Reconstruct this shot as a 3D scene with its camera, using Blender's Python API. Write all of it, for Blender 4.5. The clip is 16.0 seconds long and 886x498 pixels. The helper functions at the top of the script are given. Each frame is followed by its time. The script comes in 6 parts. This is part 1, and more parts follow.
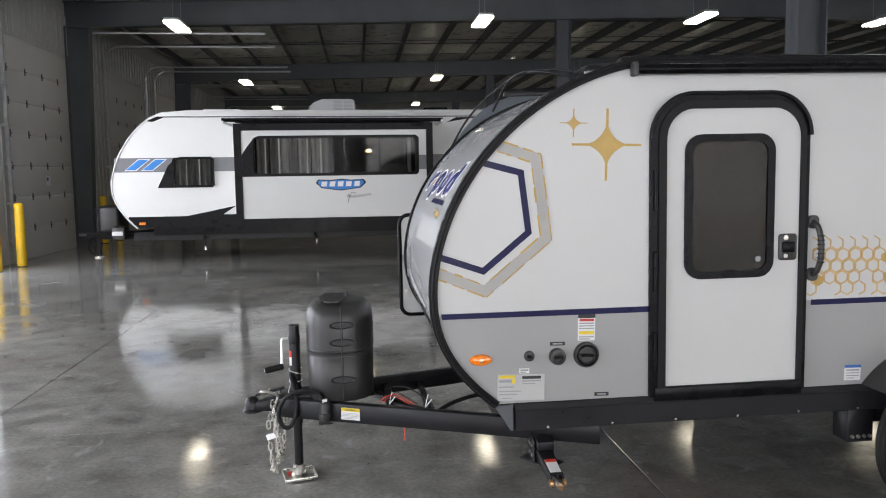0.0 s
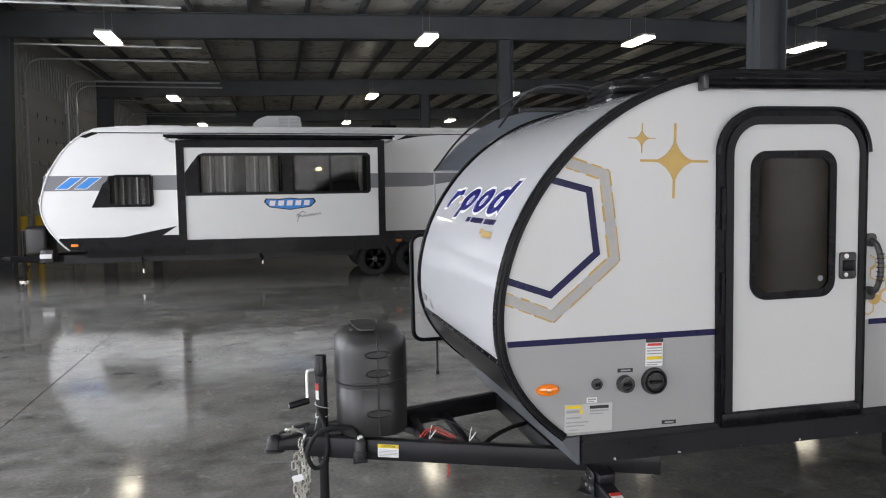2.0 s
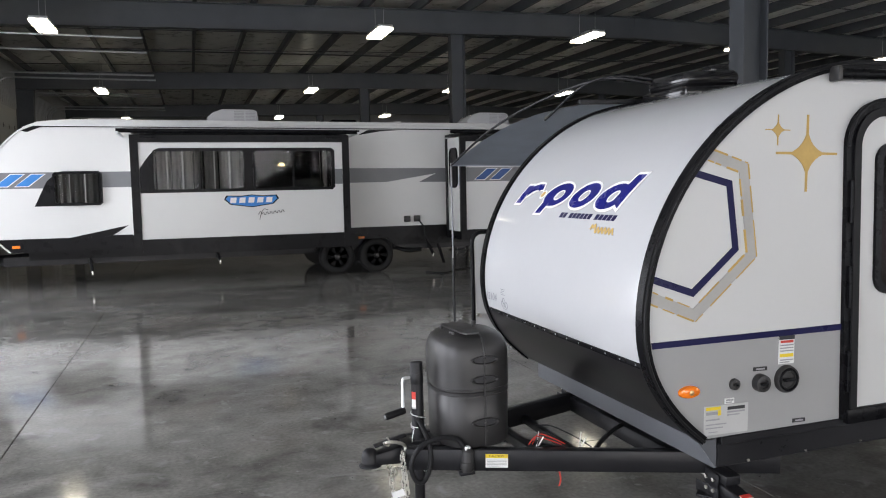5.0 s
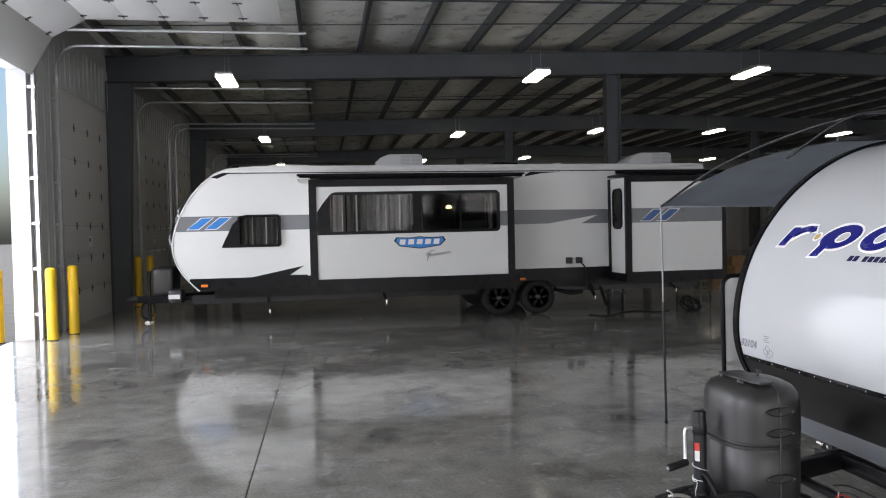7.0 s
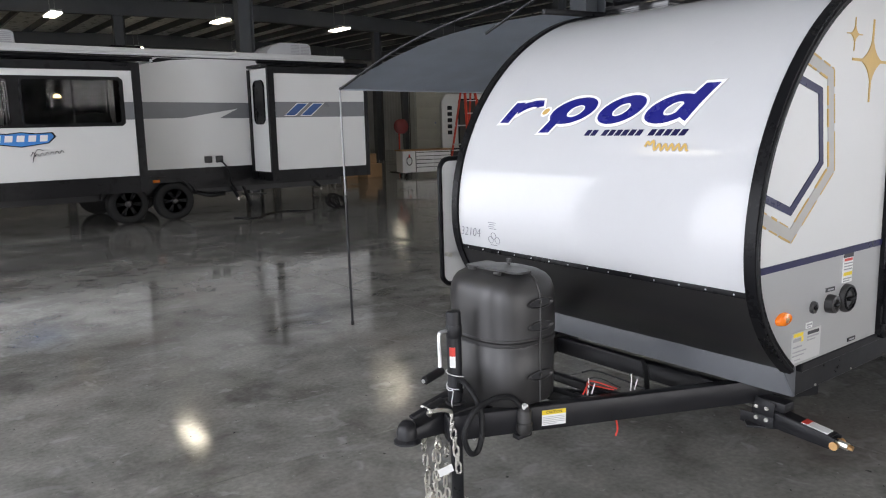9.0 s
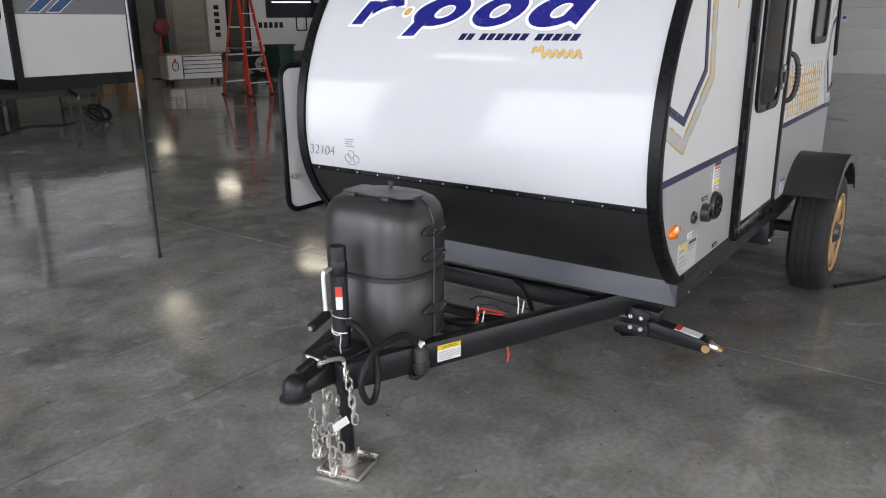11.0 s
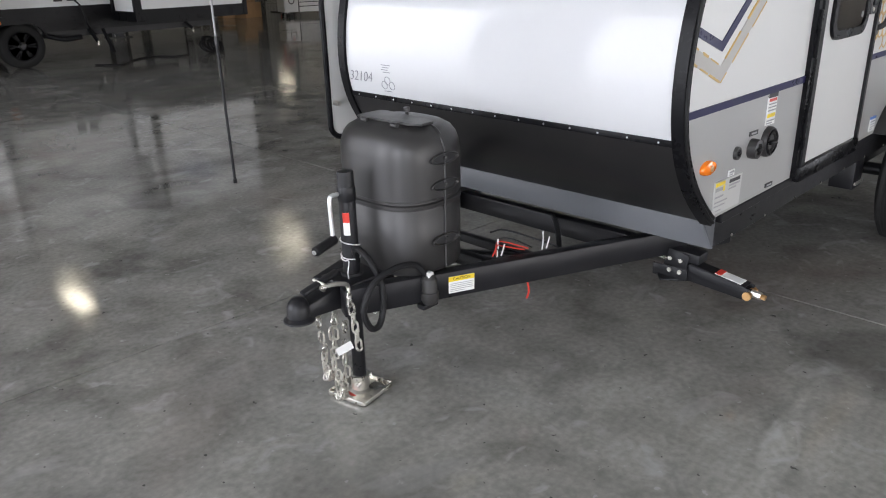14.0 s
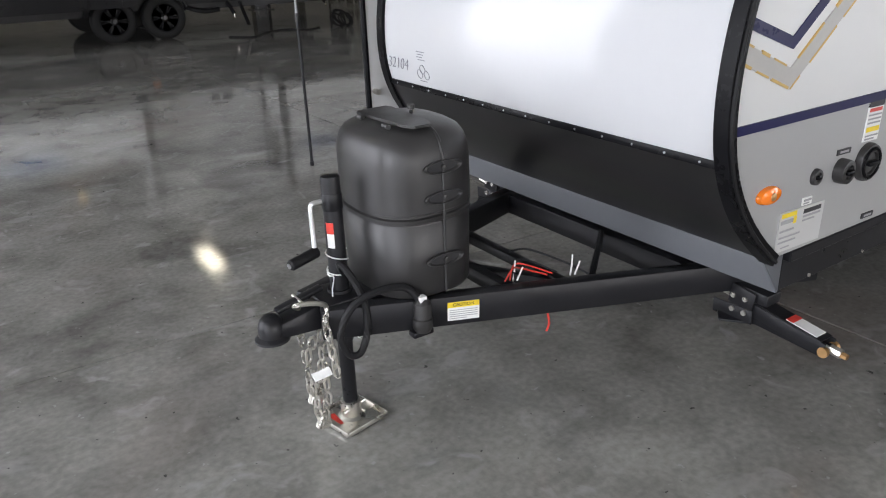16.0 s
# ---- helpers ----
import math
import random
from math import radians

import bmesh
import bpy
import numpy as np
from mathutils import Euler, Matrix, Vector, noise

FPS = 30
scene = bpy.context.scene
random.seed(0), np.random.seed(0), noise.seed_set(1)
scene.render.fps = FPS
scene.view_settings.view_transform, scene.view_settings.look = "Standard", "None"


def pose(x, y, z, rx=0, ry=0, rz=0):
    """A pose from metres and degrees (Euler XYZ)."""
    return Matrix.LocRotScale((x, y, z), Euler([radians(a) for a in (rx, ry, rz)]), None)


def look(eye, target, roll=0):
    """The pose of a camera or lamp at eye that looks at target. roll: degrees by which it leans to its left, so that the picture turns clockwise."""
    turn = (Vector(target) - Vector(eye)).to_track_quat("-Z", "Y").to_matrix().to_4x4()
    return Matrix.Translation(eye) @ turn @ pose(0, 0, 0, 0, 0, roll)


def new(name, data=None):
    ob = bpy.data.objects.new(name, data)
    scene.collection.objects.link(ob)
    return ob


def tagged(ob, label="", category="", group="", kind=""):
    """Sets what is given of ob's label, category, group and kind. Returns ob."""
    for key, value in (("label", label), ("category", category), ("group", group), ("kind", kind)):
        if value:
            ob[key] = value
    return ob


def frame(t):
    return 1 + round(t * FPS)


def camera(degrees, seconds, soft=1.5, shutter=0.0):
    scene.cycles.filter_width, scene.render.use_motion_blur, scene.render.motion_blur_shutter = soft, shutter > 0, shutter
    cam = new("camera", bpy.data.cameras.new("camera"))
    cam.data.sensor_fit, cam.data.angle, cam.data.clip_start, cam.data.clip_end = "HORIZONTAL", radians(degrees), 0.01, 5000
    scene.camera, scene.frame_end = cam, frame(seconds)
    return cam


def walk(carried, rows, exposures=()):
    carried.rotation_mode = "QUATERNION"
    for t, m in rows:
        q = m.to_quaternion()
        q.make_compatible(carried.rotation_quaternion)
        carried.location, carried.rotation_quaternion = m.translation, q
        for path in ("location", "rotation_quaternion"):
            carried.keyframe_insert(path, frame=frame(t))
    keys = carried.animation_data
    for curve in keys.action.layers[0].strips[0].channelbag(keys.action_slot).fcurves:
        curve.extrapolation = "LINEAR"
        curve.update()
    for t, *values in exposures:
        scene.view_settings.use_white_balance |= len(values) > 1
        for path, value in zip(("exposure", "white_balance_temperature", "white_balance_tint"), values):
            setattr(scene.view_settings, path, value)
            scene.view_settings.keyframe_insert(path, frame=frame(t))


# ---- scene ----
cam = camera(60.6, 16.0, soft=1.1)
PATH = [
    (0, (0.008, 0.028, 1.632), (0.224, 2.006, 1.434), -0.8),
    (0.5, (-0.076, 0.186, 1.614), (0.123, 2.168, 1.433), -0.9),
    (1, (-0.165, 0.319, 1.627), (0.028, 2.304, 1.477), -1.0),
    (1.5, (-0.365, 0.349, 1.635), (-0.092, 2.325, 1.492), -0.9),
    (2, (-0.541, 0.354, 1.633), (-0.118, 2.303, 1.482), -0.8),
    (2.5, (-0.586, 0.44, 1.615), (-0.043, 2.358, 1.454), -0.7),
    (3, (-0.611, 0.636, 1.596), (0.014, 2.528, 1.419), -0.7),
    (3.2, (-0.636, 0.712, 1.608), (0.015, 2.594, 1.422), -0.8),
    (5.3, (-1.448, 0.771, 1.659), (-0.839, 2.67, 1.506), -1.3),
    (5.5, (-1.537, 0.756, 1.682), (-1.013, 2.682, 1.553), -1.5),
    (6, (-1.751, 0.778, 1.703), (-1.376, 2.741, 1.63), -1.4),
    (6.5, (-1.911, 0.83, 1.681), (-1.588, 2.803, 1.631), -1.4),
    (7, (-1.971, 0.961, 1.664), (-1.664, 2.937, 1.614), -1.3),
    (7.5, (-1.955, 1.22, 1.619), (-1.636, 3.194, 1.573), -1.3),
    (8, (-1.982, 1.453, 1.582), (-1.407, 3.365, 1.463), -1.7),
    (8.5, (-2.088, 1.646, 1.592), (-1.173, 3.41, 1.368), -1.8),
    (9, (-2.065, 1.846, 1.543), (-0.886, 3.428, 1.218), -1.3),
    (9.5, (-2.001, 2.068, 1.511), (-0.656, 3.485, 1.082), -0.9),
    (10, (-2.03, 2.212, 1.525), (-0.582, 3.49, 1.007), -0.6),
    (12.3, (-2.144, 2.453, 1.545), (-0.556, 3.531, 0.984), -0.4),
    (12.5, (-2.136, 2.431, 1.543), (-0.567, 3.532, 0.971), -0.5),
    (13, (-2.054, 2.318, 1.529), (-0.557, 3.491, 0.91), -0.8),
    (13.5, (-1.925, 2.185, 1.508), (-0.525, 3.445, 0.835), -1.1),
    (14, (-1.833, 2.137, 1.489), (-0.521, 3.464, 0.77), -1.2),
    (14.5, (-1.704, 2.211, 1.503), (-0.479, 3.595, 0.739), -1.4),
    (15, (-1.573, 2.267, 1.5), (-0.424, 3.712, 0.731), -1.5),
    (15.5, (-1.396, 2.226, 1.478), (-0.327, 3.729, 0.705), -1.6),
    (16, (-1.244, 2.141, 1.479), (-0.232, 3.685, 0.709), -1.6),
]
EXPOSURE = [(0.0, 0.6), (0.5, 0.5), (1.5, 0.45), (3.0, 0.66), (5.5, 0.5), (6.0, 0.46), (7.0, 0.32), (8.5, 0.6), (10.0, 0.6), (12.5, 0.62), (14.0, 0.68), (16.0, 0.65)]
walk(cam, [(t, look(eye, target, roll)) for t, eye, target, roll in PATH], EXPOSURE)

# ---- light ----
world = bpy.data.worlds.new("sky")
scene.world = world
world.use_nodes = True
wn = world.node_tree.nodes
sky = wn.new("ShaderNodeTexSky")
sky.sky_type = "NISHITA"
sky.sun_disc = False
sky.sun_elevation, sky.sun_rotation = radians(40), radians(180)
sky.dust_density = 4.0
world.node_tree.links.new(sky.outputs[0], wn["Background"].inputs[0])
wn["Background"].inputs[1].default_value = 0.15
sun = new("sun", bpy.data.lights.new("sun", "SUN"))
sun.data.energy, sun.data.angle, sun.data.color = 1.2, radians(20), (1.0, 0.96, 0.9)
sun.matrix_world = look((0, 0, 30), (3, 25, 0))
DAY = 205.0      # watts of sky light entering through each open overhead door
LAMP = 6.5      # emission of the strip lamps' diffusers


# ---- materials ----
def mat(name, col, rough=0.5, metal=0.0, var=0.12, scale=6.0, fine=60.0, bump=0.02, rvar=0.1, spec=0.5, coat=0.0, stretch=(1, 1, 1), emit=None, island=0.0):
    m = bpy.data.materials.new(name)
    m.use_nodes = True
    nt = m.node_tree
    N, L = nt.nodes, nt.links
    b = N["Principled BSDF"]
    b.inputs["Base Color"].default_value = (*col, 1)
    b.inputs["Metallic"].default_value = metal
    b.inputs["Roughness"].default_value = rough
    b.inputs["Specular IOR Level"].default_value = spec
    b.inputs["Coat Weight"].default_value = coat
    b.inputs["Coat Roughness"].default_value = 0.08
    if emit:
        b.inputs["Emission Color"].default_value = (*col, 1)
        b.inputs["Emission Strength"].default_value = emit
        return m
    tc = N.new("ShaderNodeTexCoord")
    mp = N.new("ShaderNodeMapping")
    mp.inputs["Scale"].default_value = stretch
    L.new(tc.outputs["Object"], mp.inputs["Vector"])
    n1 = N.new("ShaderNodeTexNoise")
    n1.inputs["Scale"].default_value, n1.inputs["Detail"].default_value = scale, 6
    n2 = N.new("ShaderNodeTexNoise")
    n2.inputs["Scale"].default_value, n2.inputs["Detail"].default_value = fine, 4
    L.new(mp.outputs[0], n1.inputs["Vector"])
    L.new(mp.outputs[0], n2.inputs["Vector"])
    ad = N.new("ShaderNodeMath")
    ad.operation = "MULTIPLY_ADD"
    ad.inputs[1].default_value = 0.35
    L.new(n2.outputs[0], ad.inputs[0])
    L.new(n1.outputs[0], ad.inputs[2])
    mr = N.new("ShaderNodeMapRange")
    mr.inputs["From Min"].default_value, mr.inputs["From Max"].default_value = 0.35, 1.0
    mr.inputs["To Min"].default_value, mr.inputs["To Max"].default_value = 1 - var, 1 + var
    L.new(ad.outputs[0], mr.inputs["Value"])
    hs = N.new("ShaderNodeHueSaturation")
    hs.inputs["Color"].default_value = (*col, 1)
    L.new(mr.outputs[0], hs.inputs["Value"])
    L.new(hs.outputs[0], b.inputs["Base Color"])
    rr = N.new("ShaderNodeMapRange")
    rr.inputs["From Min"].default_value, rr.inputs["From Max"].default_value = 0.4, 1.0
    rr.inputs["To Min"].default_value, rr.inputs["To Max"].default_value = max(0.02, rough - rvar), min(1, rough + rvar)
    L.new(ad.outputs[0], rr.inputs["Value"])
    L.new(rr.outputs[0], b.inputs["Roughness"])
    if bump:
        bp = N.new("ShaderNodeBump")
        bp.inputs["Strength"].default_value = min(1.0, bump * 8)
        bp.inputs["Distance"].default_value = 0.002
        L.new(ad.outputs[0], bp.inputs["Height"])
        L.new(bp.outputs[0], b.inputs["Normal"])
    return m


def floor_material():
    """Polished concrete: mottled grey, darker damp stains, pale scuffs, glossy sealer."""
    m = bpy.data.materials.new("polished_concrete")
    m.use_nodes = True
    nt = m.node_tree
    N, L = nt.nodes, nt.links
    b = N["Principled BSDF"]
    tc = N.new("ShaderNodeTexCoord")

    def noi(scale, detail=6, dist=0.0, stretch=None):
        n = N.new("ShaderNodeTexNoise")
        n.inputs["Scale"].default_value, n.inputs["Detail"].default_value, n.inputs["Distortion"].default_value = scale, detail, dist
        if stretch:
            mp = N.new("ShaderNodeMapping")
            mp.inputs["Scale"].default_value = stretch
            L.new(tc.outputs["Object"], mp.inputs[0])
            L.new(mp.outputs[0], n.inputs["Vector"])
        else:
            L.new(tc.outputs["Object"], n.inputs["Vector"])
        return n

    def ramp(src, *stops):
        r = N.new("ShaderNodeValToRGB")
        e = r.color_ramp.elements
        while len(e) < len(stops):
            e.new(0.5)
        for k, (p, c) in zip(e, stops):
            k.position, k.color = p, (*c, 1)
        L.new(src.outputs[0], r.inputs[0])
        return r

    def mix(kind, fac, a, c):
        x = N.new("ShaderNodeMix")
        x.data_type, x.blend_type = "RGBA", kind
        if isinstance(fac, float):
            x.inputs[0].default_value = fac
        else:
            L.new(fac.outputs[0], x.inputs[0])
        L.new(a.outputs[2] if a.bl_idname == "ShaderNodeMix" else a.outputs[0], x.inputs[6])
        L.new(c.outputs[2] if c.bl_idname == "ShaderNodeMix" else c.outputs[0], x.inputs[7])
        return x

    big = ramp(noi(0.45, 8, 0.2), (0.3, FLOOR_DARK), (0.52, FLOOR_MID), (0.72, FLOOR_LIGHT))
    med = ramp(noi(3.4, 12, 0.25), (0.3, (0.62, 0.615, 0.60)), (0.48, (0.98, 0.98, 0.975)), (0.7, (1.28, 1.28, 1.28)))
    base = mix("MULTIPLY", 0.78, big, med)
    grain = ramp(noi(38, 6), (0.3, (0.66, 0.66, 0.64)), (0.7, (1.28, 1.28, 1.25)))
    base = mix("MULTIPLY", 0.5, base, grain)
    pale = N.new("ShaderNodeRGB")
    pale.outputs[0].default_value = (0.4, 0.4, 0.395, 1)
    scuff = ramp(noi(5.0, 14, 1.2), (0.6, (0, 0, 0)), (0.7, (0.55, 0.55, 0.55)))
    base = mix("MIX", scuff, base, pale)
    scratch = ramp(noi(2.2, 15, 0.8, (1.0, 1.7, 1.0)), (0.615, (0, 0, 0)), (0.67, (0.3, 0.3, 0.3)))
    base = mix("MIX", scratch, base, pale)
    chips = ramp(noi(26, 3, 0.3), (0.69, (0, 0, 0)), (0.73, (0.6, 0.6, 0.6)))
    base = mix("MIX", chips, base, pale)
    rust = N.new("ShaderNodeRGB")
    rust.outputs[0].default_value = (0.21, 0.165, 0.145, 1)
    tint = ramp(noi(0.9, 6, 0.6), (0.55, (0, 0, 0)), (0.7, (0.35, 0.35, 0.35)))
    base = mix("MIX", tint, base, rust)
    dark = N.new("ShaderNodeRGB")
    dark.outputs[0].default_value = (0.045, 0.044, 0.042, 1)
    damp = ramp(noi(1.15, 12, 0.6), (0.56, (0, 0, 0)), (0.66, (0.5, 0.5, 0.5)))
    base = mix("MIX", damp, base, dark)
    specks = ramp(noi(31, 2, 0.0), (0.72, (0, 0, 0)), (0.745, (0.8, 0.8, 0.8)))
    base = mix("MIX", specks, base, dark)
    L.new(base.outputs[2], b.inputs["Base Color"])
    ro = ramp(noi(1.4, 14, 0.6), (0.3, (0.06,) * 3), (0.54, (0.095,) * 3), (0.72, (0.24,) * 3))
    L.new(ro.outputs[0], b.inputs["Roughness"])
    b.inputs["Specular IOR Level"].default_value = 0.8
    bp = N.new("ShaderNodeBump")
    bp.inputs["Strength"].default_value, bp.inputs["Distance"].default_value = 0.08, 0.004
    L.new(noi(2.0, 3).outputs[0], bp.inputs["Height"])
    L.new(bp.outputs[0], b.inputs["Normal"])
    return m


FLOOR_DARK, FLOOR_MID, FLOOR_LIGHT = (0.185, 0.18, 0.17), (0.255, 0.25, 0.236), (0.34, 0.334, 0.32)
CONCRETE = floor_material()
STEEL_PAINT = mat("grey_painted_steel", (0.06, 0.066, 0.074), 0.45, var=0.2, scale=2, bump=0.01)
GALV = mat("galvanised_steel", (0.45, 0.46, 0.47), 0.38, 0.8, var=0.15)
INSUL = mat("vinyl_faced_insulation", (0.85, 0.855, 0.825), 0.32, var=0.2, scale=2.4, fine=9, bump=0.12)
DOOR_PANEL = mat("grey_door_panel", (0.54, 0.54, 0.545), 0.5, var=0.06, scale=1.5, bump=0.01)
DOOR_WHITE = mat("white_door_panel", (0.62, 0.62, 0.61), 0.5, var=0.05, scale=1.5, bump=0.01)
LINER = mat("wall_liner", (0.44, 0.445, 0.45), 0.5, var=0.15, scale=1.2, bump=0.03)
YELLOW = mat("yellow_plastic_sleeve", (0.72, 0.47, 0.015), 0.42, var=0.12, scale=4)
RUBBER = mat("black_rubber", (0.012, 0.012, 0.013), 0.5, spec=0.2, var=0.3, scale=9, bump=0.05)
TYRE = mat("tyre_rubber", (0.017, 0.017, 0.017), 0.7, spec=0.3, var=0.3, scale=9, bump=0.08)
GEL = mat("white_fibreglass", (0.5, 0.505, 0.515), 0.06, spec=0.28, var=0.02, scale=2.5, fine=30, bump=0.0, rvar=0.0)
GELSIDE = mat("white_side_laminate", (0.72, 0.72, 0.705), 0.3, var=0.02, scale=2, fine=40, bump=0.0, rvar=0.0)
# the white laminate again, darkened to offset strong light on the camper
PODSIDE = mat("dimmed_side_laminate", (0.6, 0.6, 0.588), 0.3, var=0.02, scale=2, fine=40, bump=0.0, rvar=0.0)
GREYSIDE = mat("grey_side_laminate", (0.34, 0.34, 0.335), 0.3, var=0.03, scale=2, fine=40, bump=0.0, rvar=0.0)
TRIM = mat("black_trim", (0.006, 0.006, 0.007), 0.3, spec=0.1, var=0.2, scale=8, bump=0.02)
GLOSSBLACK = mat("glossy_black_plastic", (0.008, 0.008, 0.009), 0.12, var=0.1, bump=0.0)
FRAME = mat("black_powder_coat", (0.014, 0.014, 0.016), 0.36, spec=0.25, var=0.25, scale=7, fine=90, bump=0.04)
DARKCAP = mat("dark_lower_cap", (0.014, 0.0135, 0.014), 0.3, var=0.1, scale=5, fine=120, bump=0.0, rvar=0.0)
GREYSKIRT = mat("grey_steel_skirt", (0.10, 0.105, 0.115), 0.48, var=0.1, scale=4, bump=0.02)
PLASTIC = mat("black_moulded_plastic", (0.027, 0.026, 0.026), 0.4, var=0.15, scale=10, fine=300, bump=0.06)
ZINC = mat("zinc_plate", (0.6, 0.58, 0.53), 0.3, 0.9, var=0.2, scale=14)
BRASS = mat("brass_nut", (0.6, 0.36, 0.16), 0.35, 0.9, var=0.2, scale=20)
NAVY = mat("navy_vinyl", (0.010, 0.010, 0.055), 0.33, spec=0.15, var=0.08)
GOLD = mat("gold_vinyl", (0.52, 0.34, 0.09), 0.4, var=0.18, scale=8)
TAN = mat("tan_vinyl", (0.60, 0.40, 0.16), 0.4, var=0.2, scale=12)
SILVERV = mat("silver_grey_vinyl", (0.4, 0.39, 0.37), 0.4, var=0.1, scale=9)
WHITEV = mat("white_vinyl", (0.82, 0.82, 0.82), 0.35, var=0.03)
LOGOBLUE = mat("indigo_vinyl", (0.014, 0.016, 0.17), 0.28, spec=0.35, var=0.1)
ORANGE = mat("orange_lens", (0.95, 0.22, 0.01), 0.15, var=0.08, coat=0.5)
REDP = mat("red_paint", (0.62, 0.05, 0.035), 0.4, var=0.15)
LADDER_RED = mat("orange_red_fibreglass", (0.6, 0.05, 0.025), 0.45, var=0.12)
ALU = mat("aluminium", (0.7, 0.71, 0.72), 0.35, 0.85, var=0.1, scale=15)
LABELW = mat("white_label", (0.75, 0.75, 0.74), 0.45, var=0.03)
CLEARLABEL = mat("greyish_film_label", (0.5, 0.5, 0.49), 0.4, var=0.04)
LABELG = mat("grey_print", (0.32, 0.32, 0.33), 0.5, var=0.05)
LABELY = mat("yellow_label", (0.8, 0.6, 0.03), 0.45, var=0.04)
LABELB = mat("blue_label", (0.05, 0.16, 0.5), 0.45, var=0.04)
PENCIL = mat("grey_marker", (0.16, 0.16, 0.18), 0.5, var=0.05)
INK = mat("black_ink", (0.02, 0.02, 0.022), 0.5, var=0.1)
BLUEV = mat("blue_vinyl", (0.03, 0.22, 0.62), 0.35, var=0.1)
DEEPBLUE = mat("deep_blue_vinyl", (0.012, 0.07, 0.25), 0.35, var=0.1)
STRIPEG = mat("grey_stripe_vinyl", (0.17, 0.175, 0.185), 0.35, var=0.05)
CHARCOAL = mat("charcoal_vinyl", (0.006, 0.006, 0.007), 0.32, spec=0.12, var=0.1)
# charcoal fabric, colour paled to stand in for light passing through
TENT = mat("charcoal_awning_fabric", (0.46, 0.5, 0.56), 0.5, var=0.15, scale=5, fine=240, bump=0.06)
CURTAIN = mat("grey_curtain", (0.3, 0.295, 0.285), 0.85, var=0.25, scale=5)
# dark brown sheet colour standing in for unlit rooms
UNLIT_IN = mat("unlit_interior", (0.05, 0.045, 0.04), 0.7, var=0.3)
GOLDRIM = mat("bronze_wheel_paint", (0.5, 0.31, 0.13), 0.4, 0.4, var=0.12)
CARDBOARD = mat("cardboard", (0.33, 0.2, 0.1), 0.8, var=0.15)
BINGREEN = mat("green_bin_plastic", (0.02, 0.05, 0.04), 0.5, var=0.1)
STRAP = mat("white_plastic", (0.75, 0.75, 0.74), 0.4, var=0.04)
GROUT = mat("joint_filler", (0.025, 0.024, 0.024), 0.7, var=0.3, scale=20)
ASPHALT = mat("yard_gravel", (0.3, 0.3, 0.29), 0.9, var=0.3, scale=3, bump=0.1)
LAMPGLOW = mat("lamp_diffuser", (1.0, 0.9, 0.7), emit=LAMP)
DOMEGLOW = mat("warm_bulb", (1.0, 0.72, 0.3), emit=6.0)


def glass(name, tint, rough=0.02, ior=1.45):
    m = bpy.data.materials.new(name)
    m.use_nodes = True
    b = m.node_tree.nodes["Principled BSDF"]
    b.inputs["Base Color"].default_value = (*tint, 1)
    b.inputs["Roughness"].default_value = rough
    b.inputs["Transmission Weight"].default_value = 1.0
    b.inputs["IOR"].default_value = ior
    return m


GLASS = glass("dark_tinted_glass", (0.42, 0.42, 0.41), 0.03, 1.18)
PLEXI = glass("smoked_glass", (0.6, 0.57, 0.53), 0.06, 1.14)


# ---- mesh helpers ----
def mesh_of(name, bm, material, smooth=0.6):
    me = bpy.data.meshes.new(name)
    bmesh.ops.recalc_face_normals(bm, faces=bm.faces)
    bm.to_mesh(me)
    bm.free()
    if smooth:
        me.shade_smooth()
        me.set_sharp_from_angle(angle=smooth)
    if material:
        me.materials.append(material)
    return me


def part(name, bm, material, parent=None, label="", smooth=0.6):
    ob = new(name, mesh_of(name, bm, material, smooth))
    ob.parent = parent
    if label:
        ob["label"] = label
    return ob


def thing(name, label, category, at=None, group="", kind=""):
    e = new(name)
    e.empty_display_size = 0.1
    if at is not None:
        e.matrix_world = at if isinstance(at, Matrix) else Matrix.Translation(at)
    return tagged(e, label, category, group, kind)


def solid(name, bm, material, label, category, group="", kind="", smooth=0.6):
    return tagged(new(name, mesh_of(name, bm, material, smooth)), label, category, group, kind)


def B():
    return bmesh.new()


def box(bm, x0, x1, y0, y1, z0, z1, bev=0.0, seg=2, m=None):
    mm = Matrix.Translation(((x0 + x1) / 2, (y0 + y1) / 2, (z0 + z1) / 2)) @ Matrix.Diagonal((abs(x1 - x0), abs(y1 - y0), abs(z1 - z0), 1))
    if m is not None:
        mm = m @ mm
    vs = bmesh.ops.create_cube(bm, size=1, matrix=mm)["verts"]
    if bev:
        es = list({e for v in vs for e in v.link_edges})
        bmesh.ops.bevel(bm, geom=es, offset=bev, segments=seg, profile=0.5, affect="EDGES")
    return bm


def beam(bm, p0, p1, w, h, bev=0.0, up=(0, 0, 1)):
    """A rectangular bar from p0 to p1, w across and h along up."""
    a, b = Vector(p0), Vector(p1)
    d = (b - a).normalized()
    u = Vector(up)
    s = d.cross(u).normalized()
    u = s.cross(d)
    m = Matrix((( d.x, s.x, u.x, (a.x + b.x) / 2), (d.y, s.y, u.y, (a.y + b.y) / 2), (d.z, s.z, u.z, (a.z + b.z) / 2), (0, 0, 0, 1)))
    l = (b - a).length
    return box(bm, -l / 2, l / 2, -w / 2, w / 2, -h / 2, h / 2, bev, 2, m)


